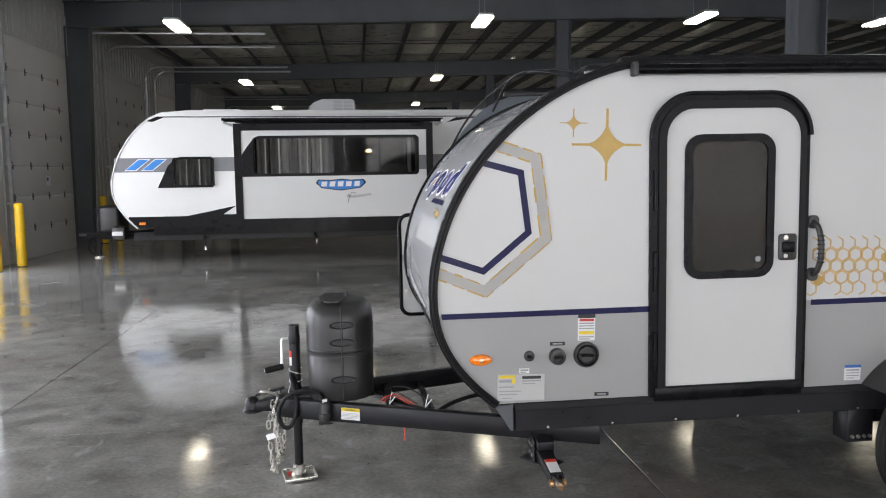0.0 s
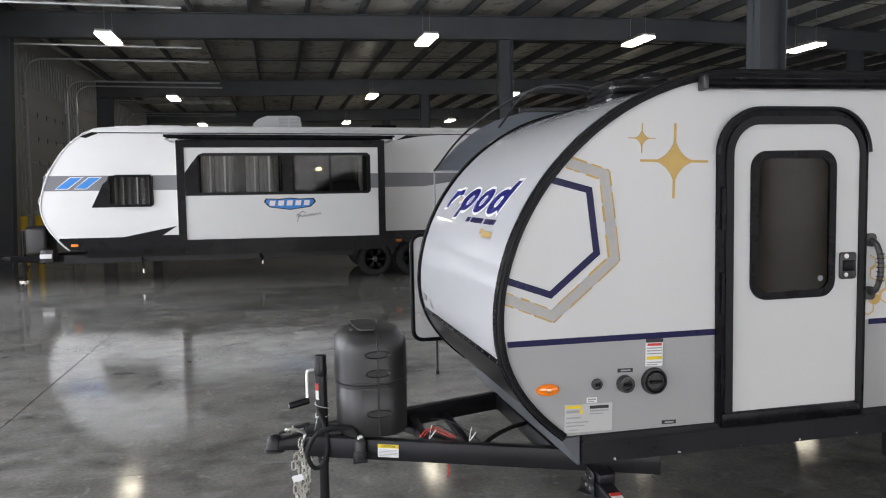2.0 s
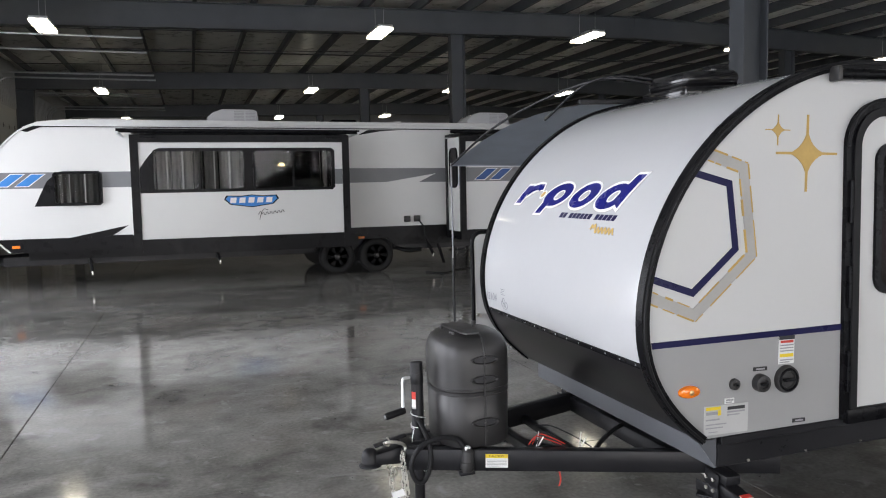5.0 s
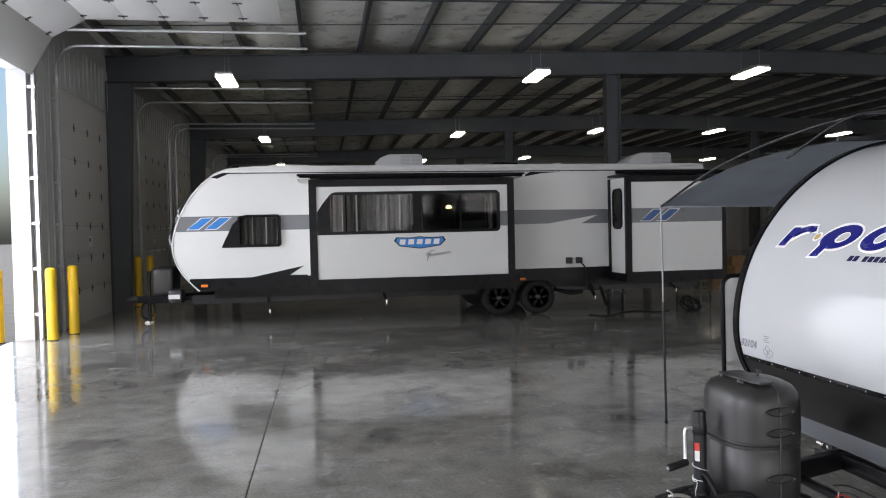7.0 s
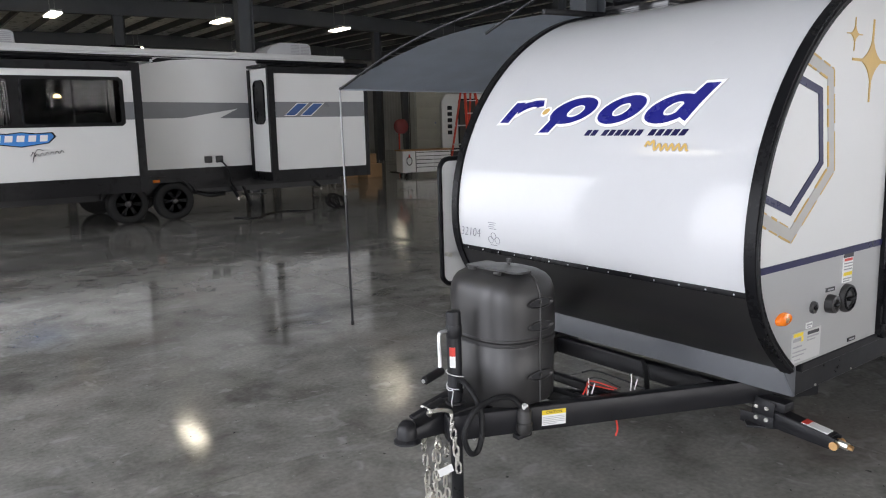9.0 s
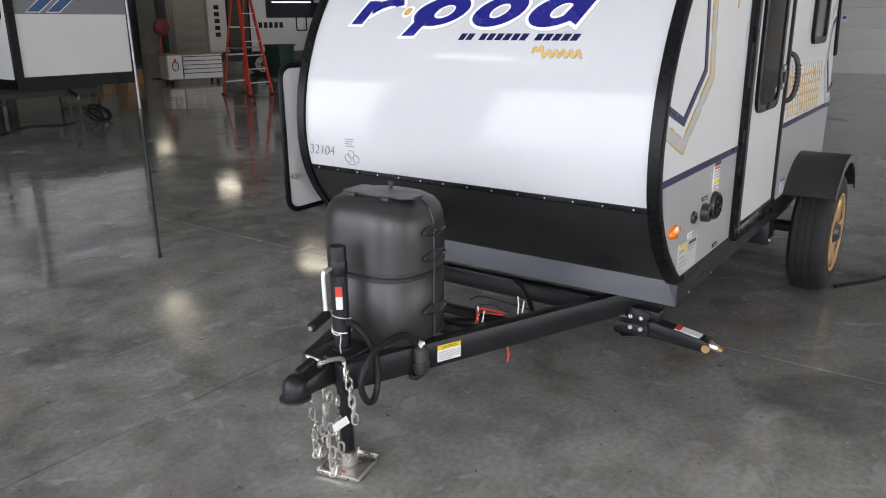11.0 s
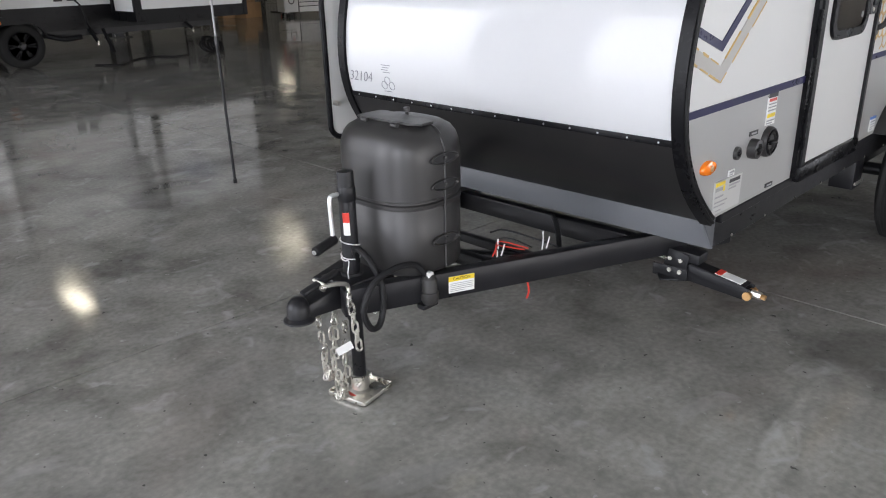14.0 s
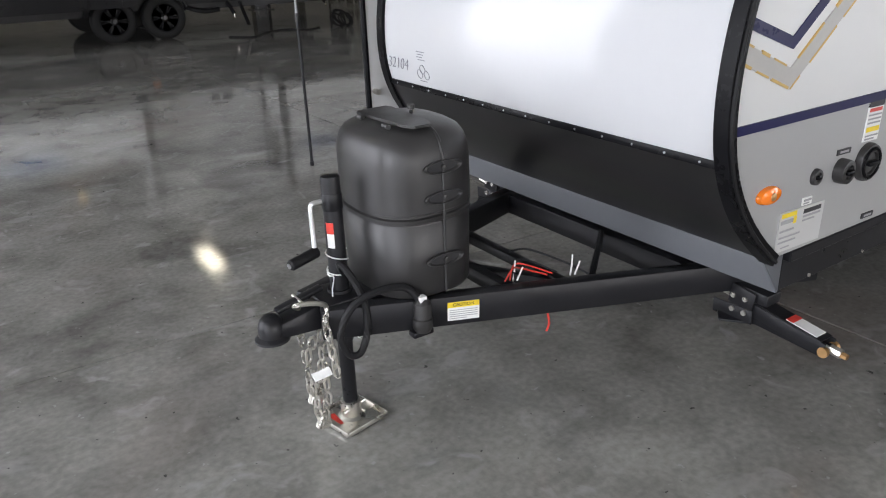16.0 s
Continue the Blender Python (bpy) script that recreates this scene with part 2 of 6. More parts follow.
def rod(bm, p0, p1, r, n=16, r2=None, bev=0.0):
    a, b = Vector(p0), Vector(p1)
    q = (b - a).to_track_quat("Z", "Y").to_matrix().to_4x4()
    m = Matrix.Translation((a + b) / 2) @ q
    bmesh.ops.create_cone(bm, cap_ends=True, segments=n, radius1=r, radius2=r if r2 is None else r2, depth=(b - a).length, matrix=m)
    return bm


def tube(bm, pts, r, n=8, closed=False):
    pts = [Vector(p) for p in pts]
    rings = []
    k = len(pts)
    ref = Vector((0.31, 0.2, 0.93))
    for i, p in enumerate(pts):
        a = pts[(i - 1) % k] if closed or i else p
        b = pts[(i + 1) % k] if closed or i < k - 1 else p
        d = (b - a).normalized()
        s = d.cross(ref)
        if s.length < 0.05:
            s = d.cross(Vector((1, 0, 0)))
        s.normalize()
        u = s.cross(d)
        rings.append([bm.verts.new(p + (s * math.cos(t) + u * math.sin(t)) * r) for t in (2 * math.pi * j / n for j in range(n))])
    for i in range(k if closed else k - 1):
        A, C = rings[i], rings[(i + 1) % k]
        for j in range(n):
            bm.faces.new((A[j], A[(j + 1) % n], C[(j + 1) % n], C[j]))
    if not closed:
        bm.faces.new(rings[0])
        bm.faces.new(list(reversed(rings[-1])))
    return bm


def curve_pts(ctrl, n=8):
    """A smooth line through the control points."""
    c = [Vector(p) for p in ctrl]
    c = [2 * c[0] - c[1], *c, 2 * c[-1] - c[-2]]
    out = []
    for i in range(1, len(c) - 2):
        p0, p1, p2, p3 = c[i - 1:i + 3]
        for j in range(n):
            t = j / n
            out.append(0.5 * (2 * p1 + (p2 - p0) * t + (2 * p0 - 5 * p1 + 4 * p2 - p3) * t * t + (3 * p1 - p0 - 3 * p2 + p3) * t ** 3))
    out.append(c[-2])
    return out


def prism(bm, pts, y0, y1, bev=0.0):
    """Extrude an outline in x and z from y0 to y1."""
    vs = [bm.verts.new((x, y0, z)) for x, z in pts]
    f = bm.faces.new(vs)
    r = bmesh.ops.extrude_face_region(bm, geom=[f])
    nv = [g for g in r["geom"] if isinstance(g, bmesh.types.BMVert)]
    bmesh.ops.translate(bm, verts=nv, vec=(0, y1 - y0, 0))
    if bev:
        es = list({e for v in vs + nv for e in v.link_edges})
        bmesh.ops.bevel(bm, geom=es, offset=bev, segments=2, profile=0.5, affect="EDGES")
    return bm


def band(bm, outer, inner, y0, y1):
    """A flat ring between two outlines with the same number of points, from y0 to y1; the ring may stand open."""
    n = len(outer)
    V = [[bm.verts.new((x, y, z)) for x, z in o] for y in (y0, y1) for o in (outer, inner)]
    for i in range(n):
        j = (i + 1) % n
        for a, b in ((0, 1), (2, 3), (0, 2), (1, 3)):
            bm.faces.new((V[a][i], V[a][j], V[b][j], V[b][i]))
    return bm


def strip(bm, outer, inner, y0, y1):
    """An open band between two lines."""
    n = len(outer)
    V = [[bm.verts.new((x, y, z)) for x, z in o] for y in (y0, y1) for o in (outer, inner)]
    for i in range(n - 1):
        j = i + 1
        for a, b in ((0, 1), (2, 3), (0, 2), (1, 3)):
            bm.faces.new((V[a][i], V[a][j], V[b][j], V[b][i]))
    for i in (0, n - 1):
        bm.faces.new((V[0][i], V[1][i], V[3][i], V[2][i]))
    return bm


def rrect(x0, x1, z0, z1, r, n=6):
    out = []
    for cx, cz, a in ((x1 - r, z1 - r, 0), (x0 + r, z1 - r, 90), (x0 + r, z0 + r, 180), (x1 - r, z0 + r, 270)):
        out += [(cx + r * math.cos(radians(a + 90 * i / n)), cz + r * math.sin(radians(a + 90 * i / n))) for i in range(n + 1)]
    return out


def lathe(bm, prof, m=None, n=32):
    """Turn (radius, height) pairs about z, then place by m."""
    rings = []
    for r, z in prof:
        ring = []
        for i in range(n):
            a = 2 * math.pi * i / n
            v = Vector((r * math.cos(a), r * math.sin(a), z))
            ring.append(bm.verts.new(m @ v if m else v))
        rings.append(ring)
    for A, C in zip(rings, rings[1:]):
        for j in range(n):
            bm.faces.new((A[j], A[(j + 1) % n], C[(j + 1) % n], C[j]))
    bm.faces.new(rings[0])
    bm.faces.new(rings[-1])
    return bm


def lettering(name, body, size, material, m, parent, label="", shear=0.0, align="CENTER"):
    c = bpy.data.curves.new(name, "FONT")
    c.offset = -0.0012 * size / 0.068 if size > 0.05 else 0.0
    c.body, c.size, c.extrude, c.shear, c.align_x, c.align_y = body, size, 0.0006, shear, align, "CENTER"
    tmp = new(name, c)
    me = bpy.data.meshes.new_from_object(tmp.evaluated_get(bpy.context.evaluated_depsgraph_get()))
    bpy.data.objects.remove(tmp)
    me.transform(m)
    me.materials.clear()
    me.materials.append(material)
    ob = new(name, me)
    ob.parent = parent
    if label:
        ob["label"] = label
    return ob


# ---- hall ----
XW, XE, YS, YN = -6.75, 24.4, -21.0, 46.0
WALL_T = 0.3
DOOR_H = 4.45
DOORS = [(-16.2, -12.5), (-11.3, -7.6), (-5.9, -2.3), (-0.7, 3.0), (4.7, 8.5), (10.45, 14.35), (15.6, 19.5), (21.6, 25.4), (26.6, 30.3), (31.1, 34.8), (36.0, 39.7)]
# west doors 0 and 1 are out of view, opened to add daylight
OPEN = (0, 1, 2, 3, 4, 5)
OPEN_EAST = (0, 1)
# unseen south openings, added to brighten the trailers' south faces
ADDED_SOUTH = [(-5.0, -0.8), (0.6, 4.8), (6.2, 10.4), (12.0, 16.2), (17.6, 21.8)]
ADDED_SOUTH_DAY = (1.2, 1.55, 1.3, 1.1, 0.9)
RAFTERS = [-12.7, -2.1, 8.5, 19.1, 29.8, 40.5]
COLX = 5.2


def roof_z(x):
    return 5.75 + 0.023 * (min(x, 20 - x) - XW)


def build_floor():
    fl = thing("floor", "polished grey concrete floor with sawn joints", "floor", (0, 0, 0), kind="structure")
    part("slab_bed", box(B(), XW - 0.3, XE + 0.3, YS, YN, -0.3, -0.012), GROUT, fl)
    xs = [XW - 0.3, -2.51, 1.5, 5.6, 9.6, 13.6, 17.6, 21.6, XE + 0.3]
    ys = [YS, -13.3, -4.2, 4.98, 14.1, 23.2, 32.3, YN]
    g = 0.0035
    for i in range(len(xs) - 1):
        for j in range(len(ys) - 1):
            part("slab", box(B(), xs[i] + g, xs[i + 1] - g, ys[j] + g, ys[j + 1] - g, -0.15, 0.0, 0.002, 1), CONCRETE, fl, smooth=0)


def overhead_panel(bm, p0, p1, y0, y1, t=0.05):
    """One door section between two edges given in x and z."""
    a, b = Vector((p0[0], (y0 + y1) / 2, p0[1])), Vector((p1[0], (y0 + y1) / 2, p1[1]))
    d = (b - a).normalized()
    a, b = a + d * 0.003, b - d * 0.003
    n = Vector((-d.z, 0, d.x))
    return beam(bm, a, b, y1 - y0, t, 0.004, up=n)


def hinge(bm, x, y, z, nx, nz):
    """A small stamped hinge on a section joint, proud along (nx, nz)."""
    u = Vector((-nz, 0, nx))
    o = Vector((x, y, z))
    n = Vector((nx, 0, nz))
    for k in (-1, 1):
        beam(bm, o + u * 0.012 * k + n * 0.008, o + u * 0.075 * k + n * 0.008, 0.05, 0.008, up=n)
    rod(bm, o + Vector((0, -0.045, 0)) + n * 0.016, o + Vector((0, 0.045, 0)) + n * 0.016, 0.012, 8)


def build_overhead_door(k, x, y0, y1, inward, is_open, material):
    """inward: +1 when the hall lies at larger x."""
    d = thing("overhead_door", ("raised" if is_open else "closed") + " sectional overhead door with grey panels and steel tracks", "overhead door", (0, 0, 0), group="overhead doors")
    sec = 7
    h = DOOR_H / sec
    xp = x - 0.03 * inward
    path = []
    if is_open:
        path = [(x + inward * 0.06, DOOR_H - 0.08), (x + inward * 0.42, DOOR_H + 0.55)]
        path += [(x + inward * (0.34 + h * i), DOOR_H + 0.86) for i in range(1, 7)]
    else:
        path = [(xp, h * i) for i in range(sec + 1)]
    for i in range(len(path) - 1):
        pan = part("panel", overhead_panel(B(), path[i], path[i + 1], y0, y1), DOOR_WHITE if is_open else material, d)
        if i and (is_open or inward > 0):
            bm = B()
            for q in range(5):
                yy = y0 + 0.25 + (y1 - y0 - 0.5) * q / 4
                a, b = Vector((path[i][0], 0, path[i][1])), Vector((path[i + 1][0], 0, path[i + 1][1]))
                dd = (b - a).normalized()
                nx, nz = (dd.z * inward, -dd.x * inward)
                if is_open:
                    nx, nz = dd.z, -dd.x
                hinge(bm, a.x + nx * 0.026, yy, a.z + nz * 0.026, nx, nz)
            part("hinge", bm, STEEL_PAINT, d)
    for yy in (y0 - 0.07, y1 + 0.07):
        bm = B()
        pts = [(x + inward * 0.1, yy, 0.02), (x + inward * 0.1, yy, DOOR_H + 0.26)]
        for a in range(1, 8):
            t = radians(90 * a / 8)
            pts.append((x + inward * (0.1 + 0.42 * (1 - math.cos(t))), yy, DOOR_H + 0.26 + 0.42 * math.sin(t)))
        pts += [(x + inward * 0.6, yy, DOOR_H + 0.68), (x + inward * 4.55, yy, DOOR_H + 0.68)]
        tube(bm, pts, 0.028, 6)
        part("track", bm, GALV, d)
        bm = B()
        box(bm, x + inward * 0.06, x + inward * 0.1, yy - 0.03, yy + 0.03, 0.0, DOOR_H)
        for q in range(6):
            box(bm, x + inward * 0.0, x + inward * 0.13, yy - 0.05, yy + 0.05, 0.4 + q * 0.75, 0.45 + q * 0.75)
        part("jamb_angle", bm, GALV, d)
        bm = B()
        xh = x + inward * 3.9
        beam(bm, (xh, yy, DOOR_H + 0.66), (xh, yy, roof_z(xh) + 0.1), 0.035, 0.05)
        beam(bm, (xh + 0.1, yy, DOOR_H + 0.66), (xh + 0.1, yy, roof_z(xh) + 0.1), 0.03, 0.035)
        part("track_hanger", bm, GALV, d)
    if not is_open:
        ym = y0 + 0.50 * (y1 - y0)
        lab = part("sticker", box(B(), x - 0.008 if inward > 0 else x + 0.004, x - 0.002 if inward > 0 else x + 0.008, ym - 0.12, ym + 0.12, 1.49, 1.70), LABELW, d, "white paper notice with blue heading")
        part("notice_print", box(B(), x - 0.002, x + 0.0, ym - 0.09, ym + 0.02, 1.59, 1.67), LABELB, d)
    return d


def build_side_wall(name, x, inward, opens, material):
    w = thing(name, "grey metal-lined wall with overhead doorways", "wall", (0, 0, 0), kind="structure")
    xa, xb = sorted((x, x - inward * WALL_T))
    edges = [YS] + [v for d in DOORS for v in d] + [YN]
    for i in range(0, len(edges), 2):
        part("pier", box(B(), xa, xb, edges[i], edges[i + 1], 0, 7.5), LINER, w, smooth=0)
    for k, (a, b) in enumerate(DOORS):
        part("lintel", box(B(), xa, xb, a + 0.002, b - 0.002, DOOR_H, 7.5), LINER, w, smooth=0)
    bm = B()
    for a, b in zip(edges[::2], edges[1::2]):
        n = max(2, int((b - a) / 0.3))
        for q in range(n):
            yy = a + (b - a) * (q + 0.5) / n
            box(bm, x, x + inward * 0.02, yy - 0.025, yy + 0.025, 0.0, 5.4)
    for a, b in DOORS:
        for q in range(14):
            yy = a + (b - a) * (q + 0.5) / 14
            box(bm, x, x + inward * 0.02, yy - 0.025, yy + 0.025, DOOR_H + 0.05, 5.4)
    part("liner_rib", bm, LINER, w, smooth=0)
    for k, (a, b) in enumerate(DOORS):
        build_overhead_door(k, x, a, b, inward, k in opens, material)


def build_walls():
    build_side_wall("wall_west", XW, 1, OPEN, DOOR_PANEL)
    build_side_wall("wall_east", XE, -1, OPEN_EAST, DOOR_WHITE)
    w = thing("wall_north", "plain grey metal-lined wall", "wall", (0, 0, 0), kind="structure")
    part("lining", box(B(), XW - 0.3, XE + 0.3, YN, YN + 0.3, 0, 7.5), LINER, w, smooth=0)
    w = thing("wall_south", "grey metal-lined wall with added, unseen doorways", "wall", (0, 0, 0), kind="structure")
    edges = [XW - 0.3] + [v for d in ADDED_SOUTH for v in d] + [XE + 0.3]
    for i in range(0, len(edges), 2):
        part("pier", box(B(), edges[i], edges[i + 1], YS - 0.3, YS, 0, 7.5), LINER, w, smooth=0)
    for a, b in ADDED_SOUTH:
        part("lintel", box(B(), a + 0.002, b - 0.002, YS - 0.3, YS, DOOR_H, 7.5), LINER, w, smooth=0)


def build_roof():
    cl = B()
    # sagging insulation blanket between the purlins
    px = [XW + 0.4 + 1.32 * i for i in range(26) if XW + 0.4 + 1.32 * i < XE]
    rows = 92
    for a, b in zip([XW - 0.3] + px, px + [XE + 0.3]):
        nx = 5
        grid = []
        for j in range(rows + 1):
            y = YS + (YN - YS) * j / rows
            r = []
            for i in range(nx + 1):
                u = i / nx
                x = a + (b - a) * u
                sag = 0.11 * math.sin(math.pi * u) * (0.55 + 0.45 * math.sin(y * 2.1 + 3.7 * noise.noise((a * 3, y * 0.6, 1)))) + 0.03 * noise.noise((x * 3, y * 3, 2))
                r.append(cl.verts.new((x, y, roof_z(x) + 0.26 - sag)))
            grid.append(r)
        for j in range(rows):
            for i in range(nx):
                cl.faces.new((grid[j][i], grid[j][i + 1], grid[j + 1][i + 1], grid[j + 1][i]))
    for v in [(XW - 0.3, YS - 0.3, 7.4)]:
        box(cl, XW - 0.4, XE + 0.4, YS - 0.4, YN + 0.4, 7.4, 7.6)
    solid("ceiling", cl, INSUL, "sagging white insulation blanket under a metal roof", "ceiling", kind="structure")
    fr = thing("roof_frame", "dark grey steel roof frame with purlins and rafters", "roof frame", (0, 0, 0), kind="structure")
    for x in px:
        bm = B()
        z = roof_z(x)
        box(bm, x - 0.004, x + 0.004, YS, YN, z, z + 0.24)
        box(bm, x, x + 0.075, YS, YN, z, z + 0.008)
        part("purlin", bm, STEEL_PAINT, fr, smooth=0)
    for y in RAFTERS:
        bm = B()
        for a, b in ((XW, COLX), (COLX, 15.5), (15.5, XE)):
            for q in range(2):
                u0, u1 = a + (b - a) * q / 2, a + (b - a) * (q + 1) / 2
                beam(bm, (u0, y, roof_z(u0) - 0.02), (u1, y, roof_z(u1) - 0.02), 0.22, 0.02)
                beam(bm, (u0, y, roof_z(u0) - 0.30), (u1, y, roof_z(u1) - 0.30), 0.012, 0.55)
                beam(bm, (u0, y, roof_z(u0) - 0.58), (u1, y, roof_z(u1) - 0.58), 0.22, 0.02)
        part("rafter", bm, STEEL_PAINT, fr, smooth=0)
    for y in [YS + 2.9 * i for i in range(1, 20)]:
        bm = B()
        for a, b in zip(px, px[1:]):
            rod(bm, (a, y, roof_z(a) + 0.04), (b, y, roof_z(b) + 0.04), 0.012, 6)
        part("sag_rod", bm, STEEL_PAINT, fr)
    for y in (11.5, 14.6, 21.5, 25.0, 31.5):
        part("conduit", rod(B(), (XW + 0.3, y, roof_z(XW) - 0.02), (XE, y, roof_z(11) - 0.02), 0.02, 6), STEEL_PAINT, fr)


def build_column(x, y, z1, depth=0.36, w=0.26, face=0):
    """A rolled I-section on a base plate with bolts; the web runs along x."""
    c = thing("steel_column", "grey painted steel I-column on a bolted base plate", "column", (x, y, 0), group="hall columns", kind="structure")
    bm = B()
    box(bm, -depth / 2, -depth / 2 + 0.016, -w / 2, w / 2, 0.02, z1, 0.002, 1)
    box(bm, depth / 2 - 0.016, depth / 2, -w / 2, w / 2, 0.02, z1, 0.002, 1)
    box(bm, -depth / 2, depth / 2, -0.006, 0.006, 0.02, z1)
    part("shaft", bm, STEEL_PAINT, c)
    bm = B()
    box(bm, -depth / 2 - 0.06, depth / 2 + 0.06, -w / 2 - 0.05, w / 2 + 0.05, 0, 0.02, 0.003, 1)
    part("base_plate", bm, STEEL_PAINT, c)
    for sx in (-1, 1):
        for sy in (-1, 1):
            part("bolt", rod(B(), (sx * depth * 0.3, sy * w * 0.4, 0.02), (sx * depth * 0.3, sy * w * 0.4, 0.07), 0.014, 6), GALV, c)


def build_columns():
    for y in RAFTERS:
        for x in (COLX, 15.5):
            build_column(x, y, roof_z(x) - 0.593)
        for s, x in ((1, XW), (-1, XE)):
            c = thing("wall_column", "grey painted tapered steel wall column", "column", (x, y, 0), group="wall columns", kind="structure")
            bm = B()
            z1 = roof_z(x) - 0.596
            prism(bm, [(s * 0.0, 0), (s * 0.38, 0), (s * 0.55, z1), (s * 0.0, z1)], -0.006, 0.006)
            beam(bm, (s * 0.38, 0, 0), (s * 0.55, 0, z1), 0.26, 0.016, up=(1, 0, 0))
            box(bm, 0, s * 0.016, -0.13, 0.13, 0, z1)
            part("shaft", bm, STEEL_PAINT, c, smooth=0)


def build_lamp(x, y, turn=0):
    z = roof_z(x) - 0.78
    l = thing("strip_lamp", "lit white LED strip lamp hanging from the roof", "ceiling lamp", pose(x, y, z, 0, 0, turn), group="hall lamps")
    bm = B()
    box(bm, -0.17, 0.17, -0.58, 0.58, 0.03, 0.09, 0.012)
    box(bm, -0.08, 0.08, -0.2, 0.2, 0.09, 0.15, 0.01)
    part("housing", bm, ALU, l)
    part("diffuser", box(B(), -0.175, 0.175, -0.585, 0.585, -0.03, 0.028, 0.012), LAMPGLOW, l, "glowing white diffuser")
    for s in (-0.4, 0.4):
        part("hanger", rod(B(), (0, s, 0.09), (0, s, 0.99), 0.004, 6), GALV, l)


def build_lamps():
    # rows at negative y are unseen, kept to light the camper's near side
    for y in (-13.3, -2.8, 7.7, 18.2, 28.8, 39.4):
        for x in (-4.0, 3.0, 8.4, 13.2, 18.6, 22.8):
            if y != 7.7 or x < 0:
                build_lamp(x, y)


def build_bollard(x, y, h=1.2):
    b = thing("bollard", "bright yellow plastic-sleeved bollard standing on the concrete floor", "bollard", (x, y, 0), group="doorway bollards")
    bm = B()
    lathe(bm, [(0.085, 0.0), (0.085, h - 0.06), (0.08, h - 0.035), (0.06, h - 0.012), (0.03, h - 0.002), (0.005, h)], n=24)
    part("sleeve", bm, YELLOW, b)
    part("collar", lathe(B(), [(0.09, 0.0), (0.09, 0.012), (0.086, 0.014)], n=24), RUBBER, b)


def build_outside():
    g = B()
    box(g, -400, XW - 0.31, -300, 300, -0.6, -0.03)
    box(g, XE + 0.31, 400, -300, 300, -0.6, -0.03)
    box(g, XW - 0.31, XE + 0.31, -300, YS - 0.31, -0.6, -0.03)
    # fill light through the added south openings
    for (a, b), day in zip(ADDED_SOUTH, ADDED_SOUTH_DAY):
        lamp = bpy.data.lights.new("doorway_daylight", "AREA")
        lamp.shape, lamp.size, lamp.size_y = "RECTANGLE", b - a, DOOR_H
        lamp.energy, lamp.color = DAY * day, (0.945, 0.96, 1.045)
        o = new("doorway_daylight", lamp)
        o.matrix_world = look(((a + b) / 2, YS - 0.35, DOOR_H / 2), ((a + b) / 2, YS + 5, DOOR_H / 2))
    solid("ground", g, ASPHALT, "pale gravel yard outside the hall", "ground", kind="structure")
    bk = B()
    box(bk, -90.5, -90, -120, 160, -2, 60)
    solid("backdrop", bk, mat("overcast_sky", (0.96, 0.98, 1.0), emit=0.85), "bright overcast sky beyond the yard", "sky", kind="structure")
    for k in OPEN:
        a, b = DOORS[k]
        lamp = bpy.data.lights.new("doorway_daylight", "AREA")
        lamp.shape, lamp.size, lamp.size_y = "RECTANGLE", b - a, DOOR_H
        lamp.energy, lamp.color = DAY, (0.945, 0.96, 1.045)
        o = new("doorway_daylight", lamp)
        o.matrix_world = look((XW - 0.35, (a + b) / 2, DOOR_H / 2), (XW + 5, (a + b) / 2, DOOR_H / 2))
        if k in OPEN_EAST:
            e = new("doorway_daylight", lamp)
            e.matrix_world = look((XE + 0.35, (a + b) / 2, DOOR_H / 2), (XE - 5, (a + b) / 2, DOOR_H / 2))


build_floor()
build_walls()
build_roof()
build_columns()
build_lamps()
for bx, by in ((-6.42, 14.2), (-6.33, 15.0), (-6.4, 9.6), (-6.40, 19.95), (-6.28, 20.7), (-6.4, 8.8), (-7.2, 14.1)):
    build_bollard(bx, by)
build_outside()


# ---- small camper trailer ----
RP = Matrix.Translation((0.3, 4.085, 0)) @ pose(0, 0, 0, 0, -1.5, 0)
RPI = RP.inverted()
# the trailer stands a touch nose-down and askew
STAND = Matrix.Translation((0.75, 3.26, 1.0)) @ pose(0, 0, 0, 0, 1.05, 0.4) @ Matrix.Translation((-0.75, -3.26, -1.0)) @ RP
SI = STAND.inverted()
FOOT = 0.0
HW = 0.825          # half width of the box
Z_BOT = 0.595


def lx(x, z):
    """Local x and z on the trailer of a world x and z."""
    v = RPI @ Vector((x, 4.085, z))
    return v.x, v.z


def lp(x, y, z):
    return RPI @ Vector((x, y, z))


def front_x(z):
    if z < 1.09:
        return 0.038 + 1.38 * (1.09 - z) ** 2.3
    v = min(1.0, (z - 1.09) / 1.01)
    return 1.108 - 1.07 * (1 - v ** 1.9) ** (1 / 1.9)


def cap_line(z0, z1, n=24):
    """The trailer's front profile between two heights."""
    out = []
    for i in range(n + 1):
        z = z0 + (z1 - z0) * i / n
        out.append((front_x(z), z))
    return out


def upper_line(n=40):
    """From the widest point of the nose up and over to the roof."""
    out = []
    for i in range(n + 1):
        t = math.pi / 2 * i / n
        out.append((1.108 - 1.07 * math.cos(t) ** (2 / 1.9), 1.09 + 1.01 * math.sin(t) ** (2 / 1.9)))
    return out


ROOF_LINE = [(1.5, 2.10), (2.0, 2.097), (2.5, 2.087), (2.8, 2.062), (2.93, 2.0), (3.0, 1.85), (3.03, 1.66), (3.1, 1.3), (3.15, 0.95), (3.15, Z_BOT)]
NOSE = cap_line(Z_BOT, 1.09, 16)
